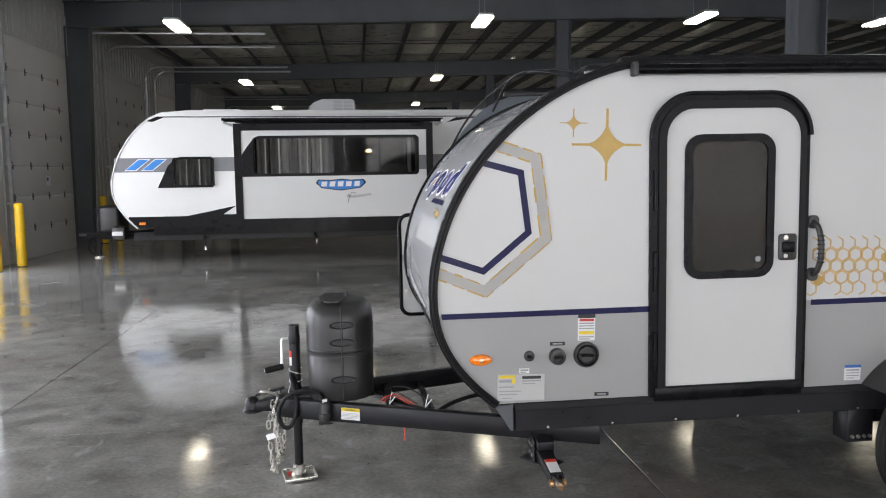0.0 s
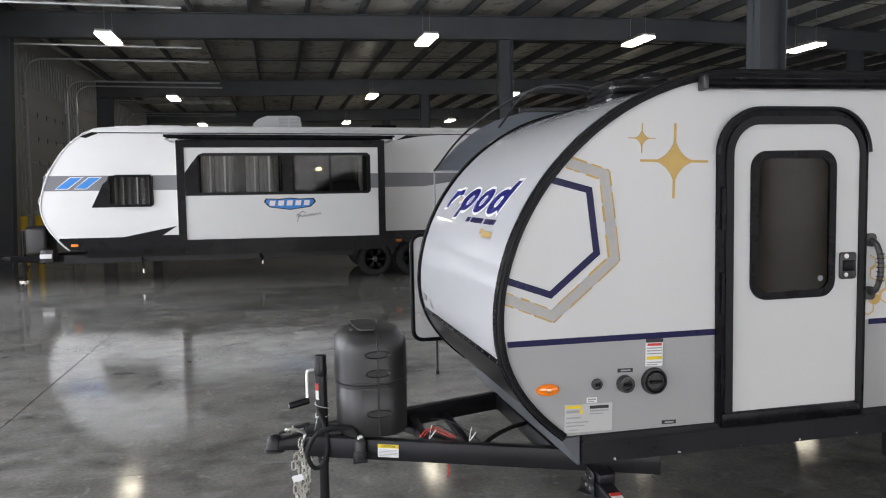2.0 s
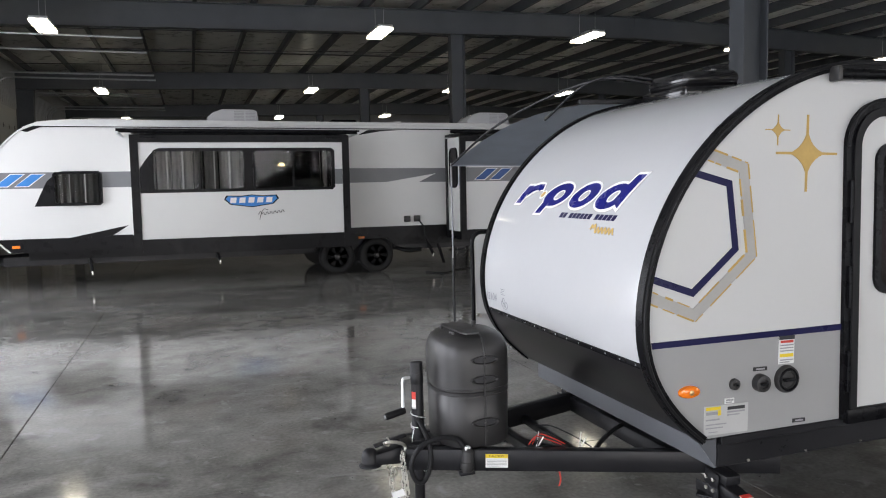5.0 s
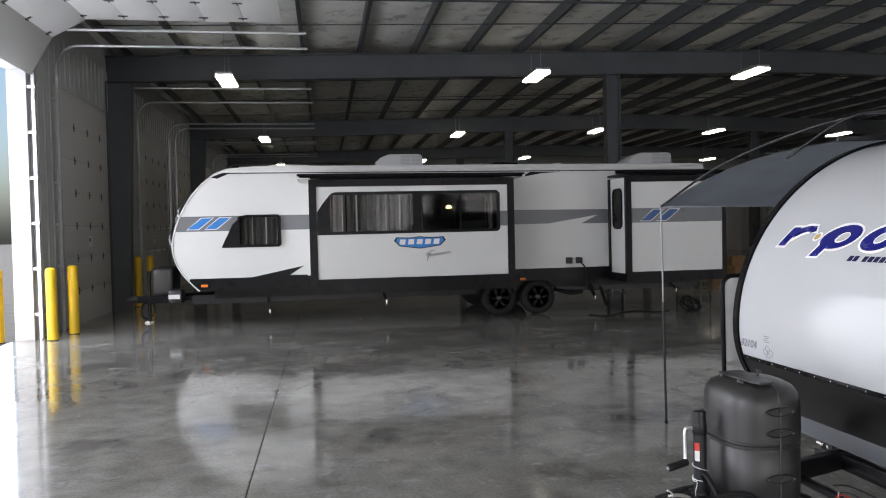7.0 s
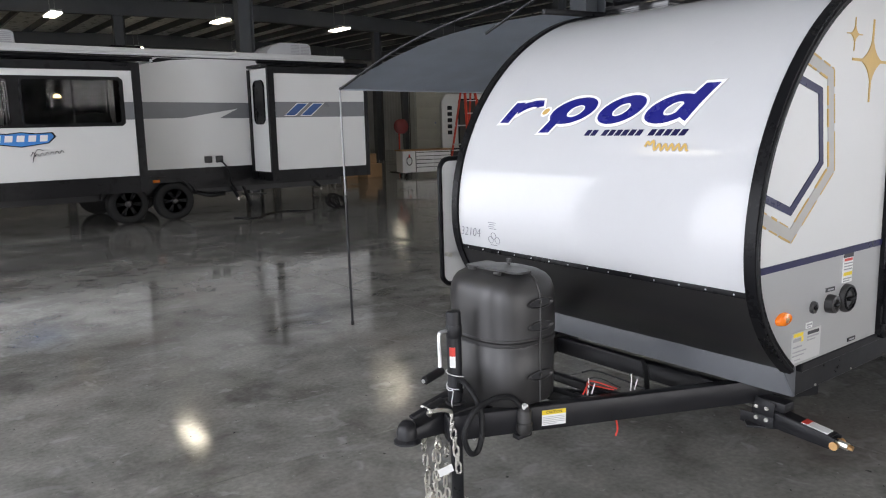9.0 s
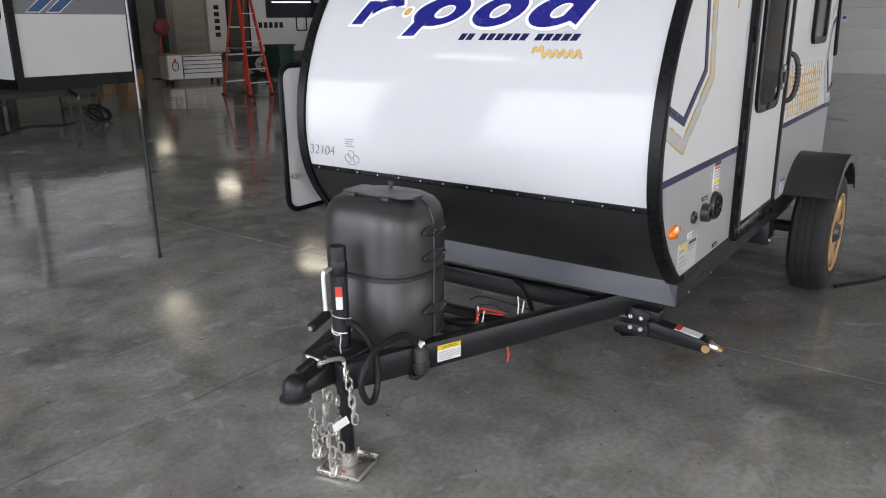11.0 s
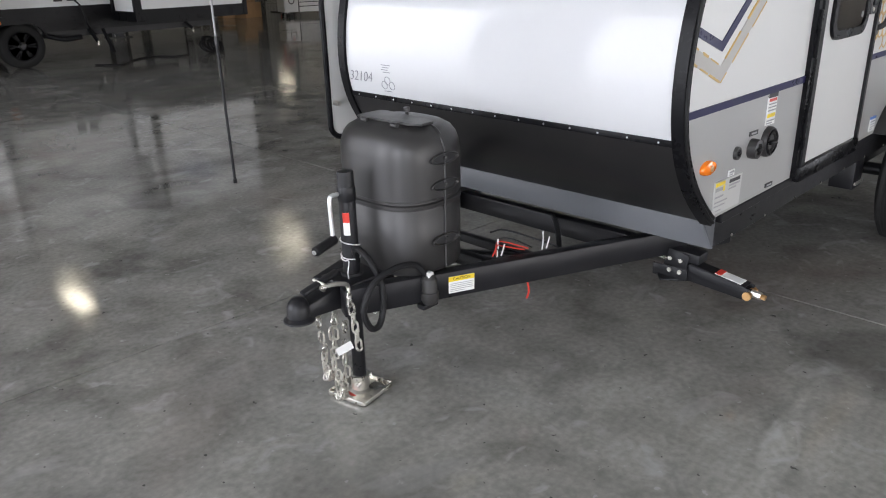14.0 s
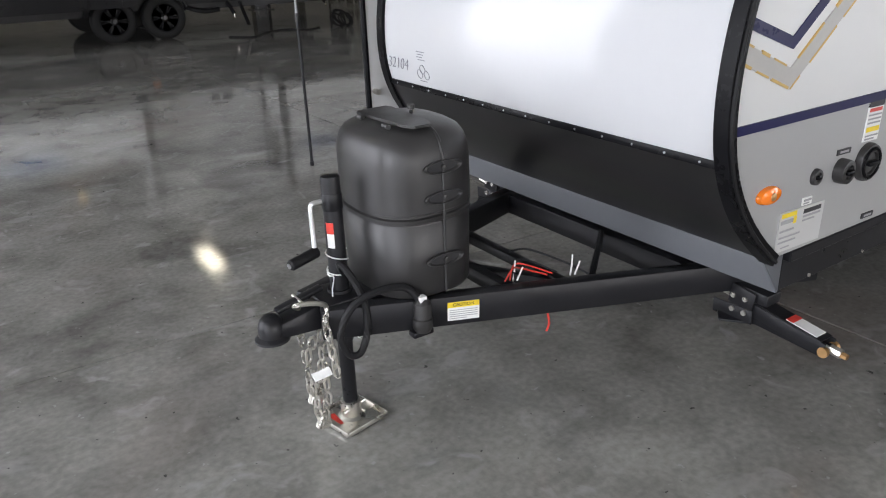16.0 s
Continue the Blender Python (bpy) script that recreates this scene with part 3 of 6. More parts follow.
OUTLINE = NOSE + upper_line()[1:] + ROOF_LINE


def shifted(pts, d):
    """The line moved sideways by d, outward for a positive d."""
    out = []
    for i, p in enumerate(pts):
        a, b = pts[max(0, i - 1)], pts[min(len(pts) - 1, i + 1)]
        tx, tz = b[0] - a[0], b[1] - a[1]
        l = math.hypot(tx, tz) or 1
        out.append((p[0] - tz / l * d, p[1] + tx / l * d))
    return out


def side_decal(name, pts, material, parent, lift=0.0012, label=""):
    """A vinyl shape on the near side, its outline in world x and z."""
    return part(name, prism(B(), [lx(*p) for p in pts], -HW - lift - 0.002, -HW + 0.001), material, parent, label, smooth=0)


def poly_band(pts, w):
    """The outline of a mitred band along a line."""
    L, R = [], []
    for i, p in enumerate(pts):
        p = Vector(p)
        d0 = (p - Vector(pts[i - 1])).normalized() if i else (Vector(pts[1]) - p).normalized()
        d1 = (Vector(pts[i + 1]) - p).normalized() if i < len(pts) - 1 else d0
        m = d0 + d1
        n = Vector((-m.y, m.x)).normalized()
        s = w / 2 / max(0.4, n.dot(Vector((-d0.y, d0.x))))
        L.append(p + n * s)
        R.append(p - n * s)
    return [tuple(v) for v in L] + [tuple(v) for v in reversed(R)]


def band_decal(name, pts, w, material, parent, lift=0.0012, label=""):
    o = poly_band(pts, w)
    n = len(pts)
    L, R = o[:n], o[n:][::-1]
    bm = strip(B(), [lx(*p) for p in L], [lx(*p) for p in R], -HW - lift - 0.002, -HW + 0.001)
    return part(name, bm, material, parent, label, smooth=0)


def disc(pts_r, n=24):
    return [(pts_r * math.cos(2 * math.pi * i / n), pts_r * math.sin(2 * math.pi * i / n)) for i in range(n)]


FACE = Matrix(((1, 0, 0, 0), (0, 0, -1, 0), (0, 1, 0, 0), (0, 0, 0, 1)))   # turns a lathe's z towards the near side


def cap_at(y, z, lift):
    """A place on the nose skin, in local y and z, lifted off it."""
    e = 0.004
    tx, tz = front_x(z + e) - front_x(z - e), 2 * e
    l = math.hypot(tx, tz)
    return Vector((front_x(z) - tz / l * lift, y, z + tx / l * lift))


def cap_stroke(name, pts, w, material, parent, lift=0.002, closed=False, label=""):
    """A vinyl band on the nose along a line in world y and z."""
    pts = [Vector(p) for p in pts]
    bm = B()
    n = len(pts)
    rows = []
    for i, p in enumerate(pts):
        a = pts[(i - 1) % n] if closed or i else p
        b = pts[(i + 1) % n] if closed or i < n - 1 else p
        d = (b - a).normalized()
        q = Vector((-d.y, d.x))
        rows.append([bm.verts.new(cap_at(v.x - 4.085, v.y, k)) for k in (lift, -0.002) for v in (p + q * w / 2, p, p - q * w / 2)])
    for i in range(n if closed else n - 1):
        A, C = rows[i], rows[(i + 1) % n]
        for a, b in ((0, 1), (1, 2), (2, 5), (5, 4), (4, 3), (3, 0)):
            bm.faces.new((A[a], A[b], C[b], C[a]))
    return part(name, bm, material, parent, label)


def cap_patch(name, L, Rr, material, parent, lift=0.002, closed=False, grow=0.0, label=""):
    """A vinyl patch on the nose between two lines in world y and z, widened all round by grow."""
    L, Rr = [Vector(p) for p in L], [Vector(p) for p in Rr]
    n = len(L)
    if not closed:
        # finer steps along the lines
        fine = lambda P: [P[i].lerp(P[i + 1], k / 5) for i in range(len(P) - 1) for k in range(5)] + [P[-1]]
        L, Rr = fine(L), fine(Rr)
        n = len(L)
    if grow:
        if closed:
            mid = sum(L, Vector((0, 0))) / n
            L = [p + (p - mid).normalized() * grow for p in L]
            Rr = [p + (mid - p).normalized() * min(grow * 0.6, (p - mid).length * 0.3) for p in Rr]
        else:
            for i in range(n):
                d = (L[i] - Rr[i]).normalized() * grow
                L[i], Rr[i] = L[i] + d, Rr[i] - d
            for P in (L, Rr):
                a, b = (P[0] - P[1]).normalized() * grow, (P[-1] - P[-2]).normalized() * grow
                P[0], P[-1] = P[0] + a, P[-1] + b
    bm = B()
    cols = 4
    top = [[bm.verts.new(cap_at(v.x - 4.085, v.y, lift)) for v in (L[i].lerp(Rr[i], k / cols) for k in range(cols + 1))] for i in range(n)]
    rim = [[bm.verts.new(cap_at(v.x - 4.085, v.y, -0.002)) for v in (L[i], Rr[i])] for i in range(n)]
    for i in range(n if closed else n - 1):
        j = (i + 1) % n
        for k in range(cols):
            bm.faces.new((top[i][k], top[j][k], top[j][k + 1], top[i][k + 1]))
        bm.faces.new((top[i][0], rim[i][0], rim[j][0], top[j][0]))
        bm.faces.new((top[i][cols], top[j][cols], rim[j][1], rim[i][1]))
    return part(name, bm, material, parent, label, smooth=0.4)


def oval(cy, cz, ry, rz, lean, n=36):
    return [(cy - ry * math.cos(2 * math.pi * i / n) - lean * rz * math.sin(2 * math.pi * i / n), cz + rz * math.sin(2 * math.pi * i / n)) for i in range(n)]


def line(a, b, n=8):
    return [(a[0] + (b[0] - a[0]) * i / n, a[1] + (b[1] - a[1]) * i / n) for i in range(n + 1)]


def build_camper_shell(c):
    for s, nm in ((-1, "side_panel"), (1, "side_panel")):
        o = shifted(OUTLINE, -0.008)
        upper = [p for p in o if p[1] > 1.006]
        upper = [(front_x(1.006) + 0.008, 1.006)] + upper + [(3.135, 1.006)]
        part(nm, prism(B(), upper, s * HW, s * (HW - 0.035)), PODSIDE, c, "white laminated side wall")
        low = [p for p in o if p[1] < 1.0 and p[0] < 1.5]
        low = low + [(front_x(1.005) + 0.008, 1.005), (3.14, 1.005), (3.14, Z_BOT)]
        part("lower_side_panel", prism(B(), low, s * HW, s * (HW - 0.03)), GREYSIDE, c, "grey lower side wall", smooth=0)
        lo, li = shifted(OUTLINE[:-2], 0.014), shifted(OUTLINE[:-2], -0.022)
        part("edge_trim", strip(B(), lo, li, s * (HW + 0.012), s * (HW - 0.03)), TRIM, c, "black rubber edge trim")
        part("trim_bead", tube(B(), [(x, s * (HW + 0.012), z) for x, z in shifted(OUTLINE[:-2], 0.0)], 0.007, 6), RUBBER, c)
    up = cap_line(0.917, 1.09, 8)[:-1] + upper_line() + ROOF_LINE[:3]
    part("nose_skin", strip(B(), up, shifted(up, -0.02), -HW + 0.03, HW - 0.03), GEL, c, "glossy white curved nose skin", smooth=0.9)
    lo = cap_line(Z_BOT, 0.910, 16)
    part("lower_nose_skin", strip(B(), shifted(lo, 0.004), shifted(lo, -0.02), -HW + 0.03, HW - 0.03), DARKCAP, c, "scuffed black lower nose skin", smooth=0.9)
    zs = 0.914
    bm = B()
    beam(bm, (front_x(zs) - 0.003, -HW + 0.03, zs), (front_x(zs) - 0.003, HW - 0.03, zs), 0.022, 0.008, 0.002, up=(-1, 0, 0))
    part("seam_strip", bm, TRIM, c)
    for i in range(14):
        y = -HW + 0.08 + (2 * HW - 0.16) * i / 13
        part("screw", rod(B(), (front_x(zs) - 0.004, y, zs), (front_x(zs) - 0.009, y, zs), 0.0035, 8), GALV, c)
    rl = ROOF_LINE[2:]
    part("roof_skin", strip(B(), rl, shifted(rl, -0.02), -HW + 0.03, HW - 0.03), GEL, c, "white roof and rear skin")
    bm = B()
    prism(bm, [(0.33, Z_BOT), (3.13, Z_BOT), (3.13, Z_BOT - 0.02), (0.35, Z_BOT - 0.02)], -HW + 0.02, HW - 0.02)
    part("underbody", bm, FRAME, c)
    # chassis rails and skirt
    for s in (-1, 1):
        bm = B()
        x0, x1 = 0.40, 3.1
        box(bm, x0, x1, s * (HW - 0.02), s * (HW - 0.07), 0.465, Z_BOT - 0.005, 0.004, 1)
        box(bm, x0, x1, s * (HW + 0.004), s * (HW - 0.04), Z_BOT - 0.03, Z_BOT + 0.004, 0.003, 1)
        part("chassis_rail", bm, FRAME, c)
        for i in range(9):
            x = 0.55 + i * 0.3
            part("bolt", rod(B(), (x, s * (HW - 0.018), 0.477), (x, s * (HW - 0.014), 0.477), 0.006, 8), ZINC, c)
    part("front_skirt", beam(B(), (0.385, -HW + 0.015, 0.53), (0.385, HW - 0.015, 0.53), 0.012, 0.125, 0.002), GREYSKIRT, c, "dark grey sheet-steel skirt")
    part("skirt_flange", box(B(), 0.32, 0.39, -HW + 0.03, HW - 0.03, 0.585, 0.593), GREYSKIRT, c)
    part("skirt_gusset", prism(B(), [(0.385, 0.47), (0.385, 0.59), (0.30, 0.59)], -HW + 0.012, -HW + 0.02), GREYSKIRT, c)
    # roof fittings
    bm = B()
    box(bm, 0.0, 0.46, -0.23, 0.23, 0.0, 0.06, 0.02)
    box(bm, 0.02, 0.44, -0.21, 0.21, 0.05, 0.13, 0.045, 4)
    for i in range(3):
        box(bm, 0.06 + i * 0.11, 0.13 + i * 0.11, -0.222, -0.2, 0.035, 0.05)
    box(bm, 0.3, 0.44, -0.12, 0.02, 0.11, 0.165, 0.03, 3)
    bmesh.ops.transform(bm, matrix=pose(1.07, 0.52, 2.085, 0, -3, 0) @ Matrix.Diagonal((0.9, 0.95, 1.2, 1)), verts=bm.verts)
    part("roof_vent", bm, GLOSSBLACK, c, "glossy black moulded roof vent cover")
    part("roof_pad", box(B(), 1.75, 2.8, -0.74, 0.7, 2.08, 2.13, 0.012), GEL, c)
    bm = B()
    a0, a1 = 0.93, 2.95
    rod(bm, (a0, -HW - 0.035, 2.05), (a1, -HW - 0.035, 2.054), 0.022, 12)
    box(bm, a0 + 0.03, a1, -HW - 0.03, -HW + 0.03, 2.034, 2.072, 0.006)
    part("awning_roll", bm, TRIM, c, "rolled black awning in its rail")
    part("awning_end", box(B(), a0 - 0.012, a0 + 0.012, -HW - 0.06, -HW - 0.005, 2.02, 2.082, 0.008), PLASTIC, c)
    part("rear_bumper", box(B(), 3.13, 3.2, -HW + 0.05, HW - 0.05, 0.47, 0.57, 0.01), FRAME, c)


def build_camper_door(c):
    x0, z0 = 1.010, 0.598
    x1, z1 = 1.753, 1.949
    d = part("entry_door", prism(B(), [(x1 - 0.04, z0 + 0.04)] + rrect(x0 + 0.07, x1 - 0.04, z0 + 0.04, z1 - 0.064, 0.13, 8)[:18] + [(x0 + 0.07, z0 + 0.04)], -HW - 0.012, -HW + 0.02), PODSIDE, c, "white entry door with rounded corners")
    o = rrect(x0, x1, z0, z1, 0.19, 10)
    i = rrect(x0 + 0.072, x1 - 0.042, z0 + 0.043, z1 - 0.067, 0.128, 10)
    m = rrect(x0 + 0.036, x1 - 0.02, z0 + 0.02, z1 - 0.033, 0.16, 10)
    def square_foot(pts, a, b, c0):
        return [((a if x < (a + b) / 2 else b), c0) if z < c0 + 0.2 else (x, z) for x, z in pts]
    o = square_foot(o, x0, x1, z0)
    m = square_foot(m, x0 + 0.036, x1 - 0.02, z0 + 0.02)
    i = square_foot(i, x0 + 0.072, x1 - 0.042, z0 + 0.043)
    part("door_frame", band(B(), o, m, -HW - 0.018, -HW + 0.02), TRIM, c, "black door frame")
    part("door_gasket", band(B(), shifted(m, 0), i, -HW - 0.026, -HW + 0.01), RUBBER, c)
    for k in range(3):
        part("hinge_leaf", box(B(), x0 + 0.015, x0 + 0.032, -HW - 0.03, -HW - 0.01, z0 + 0.12 + k * 0.36, z0 + 0.3 + k * 0.36, 0.003, 1), TRIM, c)
    part("drip_edge", tube(B(), [(x, -HW - 0.03, z) for x, z in o if z > z1 - 0.2], 0.008, 6), RUBBER, c)
    part("sill", box(B(), x0 + 0.02, x1 - 0.02, -HW - 0.03, -HW + 0.01, z0 - 0.02, z0 + 0.045, 0.006), TRIM, c)
    w0, wz0 = 1.168, 1.127
    w1, wz1 = 1.586, 1.77
    fr = part("window_frame", band(B(), rrect(w0, w1, wz0, wz1, 0.075, 8), rrect(w0 + 0.034, w1 - 0.034, wz0 + 0.034, wz1 - 0.034, 0.05, 8), -HW - 0.026, -HW + 0.0), TRIM, d)
    # dark sheet close behind the pane gives the darkness of the room
    part("window_backing", prism(B(), rrect(w0 + 0.02, w1 - 0.02, wz0 + 0.02, wz1 - 0.02, 0.06, 6), -HW - 0.0145, -HW - 0.0125), UNLIT_IN, d)
    part("window_pane", prism(B(), rrect(w0 + 0.03, w1 - 0.03, wz0 + 0.03, wz1 - 0.03, 0.05, 6), -HW - 0.0205, -HW - 0.0175), PLEXI, d, "smoked grey glass")
    part("glass_mark", prism(B(), rrect(w1 - 0.085, w1 - 0.06, wz0 + 0.07, wz0 + 0.095, 0.01, 3), -HW - 0.022, -HW - 0.0208), LABELG, d)
    lx0, lz0 = 1.614, 1.199
    lt = part("latch", prism(B(), rrect(lx0, lx0 + 0.085, lz0, lz0 + 0.12, 0.014, 4), -HW - 0.022, -HW - 0.01, 0.003), PLASTIC, d, "black plastic paddle latch")
    part("paddle", box(B(), lx0 + 0.012, lx0 + 0.073, -HW - 0.03, -HW - 0.02, lz0 + 0.035, lz0 + 0.085, 0.006), TRIM, lt)
    part("lock", lathe(B(), [(0.011, 0), (0.011, 0.006), (0.002, 0.007)], Matrix.Translation((lx0 + 0.03, -HW - 0.02, lz0 + 0.103)) @ FACE, 12), ZINC, lt)
    part("lock", lathe(B(), [(0.009, 0), (0.009, 0.006), (0.002, 0.007)], Matrix.Translation((lx0 + 0.03, -HW - 0.02, lz0 + 0.02)) @ FACE, 12), ZINC, lt)
    hx, hz0 = 1.785, 1.128
    hp = [(hx, -HW - 0.005, hz0), (hx + 0.003, -HW - 0.036, hz0 + 0.018), (hx + 0.008, -HW - 0.052, hz0 + 0.065), (hx + 0.01, -HW - 0.056, hz0 + 0.12), (hx + 0.008, -HW - 0.052, hz0 + 0.175), (hx + 0.003, -HW - 0.036, hz0 + 0.222), (hx, -HW - 0.005, hz0 + 0.24)]
    g = part("grab_handle", tube(B(), curve_pts(hp, 5), 0.013, 10), PLASTIC, c, "black bowed grab handle")
    for k in range(7):
        zz = hz0 + 0.06 + k * 0.02
        part("grip_ring", tube(B(), [(hx + 0.009 + 0.0145 * math.cos(t), -HW - 0.054 + 0.0145 * math.sin(t), zz) for t in (2 * math.pi * q / 10 for q in range(10))], 0.0025, 5, True), RUBBER, g)
    for zz in (hz0, hz0 + 0.24):
        part("handle_foot", prism(B(), rrect(hx - 0.025, hx + 0.025, zz - 0.03, zz + 0.03, 0.02, 5), -HW - 0.012, -HW), PLASTIC, g)
    # far rear side window
    a, b = lx(2.56, 1.45)
    part("side_window_pane", prism(B(), rrect(a + 0.02, a + 0.36, b + 0.02, b + 0.33, 0.04, 5), -HW - 0.008, -HW - 0.004), PLEXI, c)
    part("side_window_frame", band(B(), rrect(a, a + 0.38, b, b + 0.35, 0.06, 6), rrect(a + 0.035, a + 0.345, b + 0.035, b + 0.315, 0.035, 6), -HW - 0.02, -HW), TRIM, c)


def star4(cx, cz, r):
    """A four-pointed star: slim straight arms that flare into a small concave body."""
    h = 0.031 * r
    out = []
    for k in range(4):
        c_, s_ = (1, 0, -1, 0)[k], (0, 1, 0, -1)[k]
        quarter = [(r, -h), (r, h), (0.5 * r, 1.15 * h)]
        for j in range(1, 8):
            t = j / 8
            u = 1 - t
            p0, p1, p2 = (0.5 * r, 1.15 * h), (0.16 * r, 0.16 * r), (1.15 * h, 0.5 * r)
            quarter.append(tuple(u * u * p0[i] + 2 * u * t * p1[i] + t * t * p2[i] for i in (0, 1)))
        quarter.append((1.15 * h, 0.5 * r))
        out += [(cx + x * c_ - z * s_, cz + x * s_ + z * c_) for x, z in quarter]
    return out


def paper_label(parent, x0, x1, z0, z1, bars, name="label", paper=None):
    """A paper label on the near side with printed bars: (u0, u1, v0, v1, material)."""
    lab = side_decal(name, [(x0, z0), (x1, z0), (x1, z1), (x0, z1)], paper or LABELW, parent, 0.0015)
    for u0, u1, v0, v1, m in bars:
        a, b, c_, d = x0 + (x1 - x0) * u0, x0 + (x1 - x0) * u1, z0 + (z1 - z0) * v0, z0 + (z1 - z0) * v1
        side_decal("print_bar", [(a, c_), (b, c_), (b, d), (a, d)], m, lab, 0.0026)
    return lab


def build_camper_graphics(c):
    side_decal("stripe", [(0.352, 0.992), (1.284, 1.012), (1.284, 1.038), (0.347, 1.016)], NAVY, c, 0.003, "navy waist stripe")
    side_decal("stripe", [(2.06, 1.031), (3.42, 1.063), (3.42, 1.089), (2.06, 1.056)], NAVY, c, 0.003)
    hexo = [(0.590, 1.744), (0.757, 1.693), (0.808, 1.346), (0.541, 1.115), (0.330, 1.196)]
    band_decal("hexagon", hexo, 0.046, SILVERV, c, 0.001, "silver-grey hexagon band")
    hi = [(0.513, 1.674), (0.691, 1.630), (0.729, 1.372), (0.531, 1.203), (0.325, 1.270)]
    band_decal("hexagon", hi, 0.028, NAVY, c, 0.0014, "navy hexagon line")
    # broken gold edges along the silver band
    rnd = random.Random(4)
    for off in (-0.03, 0.03):
        e = poly_band(hexo, 0.046)
        run = e[:5] if off > 0 else e[5:][::-1]
        for a, b in zip(run, run[1:]):
            t = rnd.uniform(0.0, 0.15)
            while t < 0.95:
                u = min(1.0, t + rnd.uniform(0.15, 0.4))
                p, q = Vector(a).lerp(Vector(b), t), Vector(a).lerp(Vector(b), u)
                band_decal("gold_edge", [tuple(p), tuple(q)], rnd.uniform(0.004, 0.009), GOLD, c, 0.002)
                t = u + rnd.uniform(0.02, 0.2)
    rear = [(3.33, 1.72), (3.16, 1.64), (3.12, 1.30), (3.3, 1.08), (3.42, 1.12)]
    band_decal("hexagon", rear, 0.05, SILVERV, c, 0.001)
    band_decal("hexagon", [(p[0] + 0.03, p[1] + 0.08 * (1 if p[1] < 1.35 else -1)) for p in rear], 0.024, NAVY, c, 0.0014)
    side_decal("star", star4(1.071, 1.753, 0.156), GOLD, c, 0.001, "gold four-pointed star")
    side_decal("star", star4(0.921, 1.845, 0.061), GOLD, c, 0.001, "small gold four-pointed star")
    # honeycomb printed behind the door
    bm = B()
    r = 0.034
    for row in range(5):
        for col in range(19):
            cx = 2.055 + col * r * 1.78 + (row % 2) * r * 0.89
            cz = 1.105 + row * r * 1.54 + 0.012 * (col / 19)
            if cx > 3.02 or rnd.random() < 0.05:
                continue
            o = [(cx + r * math.sin(math.pi / 3 * k), cz + r * math.cos(math.pi / 3 * k)) for k in range(6)]
            i = [(cx + (r - 0.0065) * math.sin(math.pi / 3 * k), cz + (r - 0.0065) * math.cos(math.pi / 3 * k)) for k in range(6)]
            if row in (0, 4):
                keep = 3 + rnd.randrange(2)
                o, i = o[:keep + 1], i[:keep + 1]
                strip(bm, [lx(*p) for p in o], [lx(*p) for p in i], -HW - 0.0022, -HW + 0.001)
            else:
                band(bm, [lx(*p) for p in o], [lx(*p) for p in i], -HW - 0.0022, -HW + 0.001)
    part("honeycomb_print", bm, TAN, c, "tan honeycomb print", smooth=0)
    for p, m in (((2.09, 1.145), GOLD), ((2.42, 1.25), GOLD), ((2.55, 1.12), GOLD), ((2.8, 1.3), GOLD)):
        side_decal("honeycomb_fill", [(p[0] + 0.026 * math.sin(math.pi / 3 * k), p[1] + 0.026 * math.cos(math.pi / 3 * k)) for k in range(6)], m, c, 0.0008)
    # marker lamp
    ml = part("marker_lamp", lathe(B(), [(0.05, 0), (0.05, 0.006), (0.044, 0.014), (0.02, 0.019), (0.001, 0.02)], Matrix.Translation((*[lx(0.524, 0.81)[0]], -HW, lx(0.524, 0.81)[1])) @ Matrix.Diagonal((1, 1, 0.5, 1)) @ FACE), ORANGE, c, "oval orange marker lamp")
    part("bulb", lathe(B(), [(0.011, 0), (0.011, 0.022), (0.001, 0.024)], Matrix.Translation((lx(0.524, 0.81)[0], -HW, lx(0.524, 0.81)[1])) @ FACE, 12), BRASS, ml)
    # round inlets
    for x, z, r, deep in ((0.741, 0.823, 0.024, 0.012), (0.866, 0.820, 0.037, 0.03), (1.0, 0.8245, 0.058, 0.02)):
        a, b = lx(x, z)
        q = part("inlet", lathe(B(), [(r, 0), (r, deep * 0.5), (r * 0.93, deep), (r * 0.6, deep * 1.05), (r * 0.55, deep * 0.7), (0.001, deep * 0.7)], Matrix.Translation((a, -HW, b)) @ FACE), PLASTIC, c, "round black plastic inlet cap")
        part("cap_grip", beam(B(), (a - r * 0.45, -HW - deep * 1.1, b), (a + r * 0.45, -HW - deep * 1.1, b), r * 0.35, 0.012, 0.003), TRIM, q)
        if r > 0.05:
            part("cap_ring", tube(B(), [(a + r * 0.75 * math.cos(t), -HW - deep, b + r * 0.75 * math.sin(t)) for t in (2 * math.pi * k / 24 for k in range(24))], 0.006, 6, True), TRIM, q)
    # labels
    paper_label(c, 0.60, 0.812, 0.624, 0.742, [(0.03, 0.36, 0.86, 0.97, LABELY), (0.3, 0.37, 0.66, 0.84, LABELY), (0.03, 0.3, 0.7, 0.8, LABELG), (0.03, 0.34, 0.5, 0.55, LABELG), (0.03, 0.5, 0.34, 0.38, LABELG), (0.03, 0.42, 0.22, 0.26, LABELG), (0.52, 0.92, 0.82, 0.93, INK), (0.52, 0.92, 0.72, 0.77, LABELG), (0.52, 0.8, 0.62, 0.66, LABELG), (0.1, 0.3, 0.08, 0.11, LABELG)], paper=CLEARLABEL)
    paper_label(c, 0.697, 0.742, 0.746, 0.768, [(0.1, 0.9, 0.5, 0.8, LABELG), (0.1, 0.7, 0.15, 0.35, LABELG)])
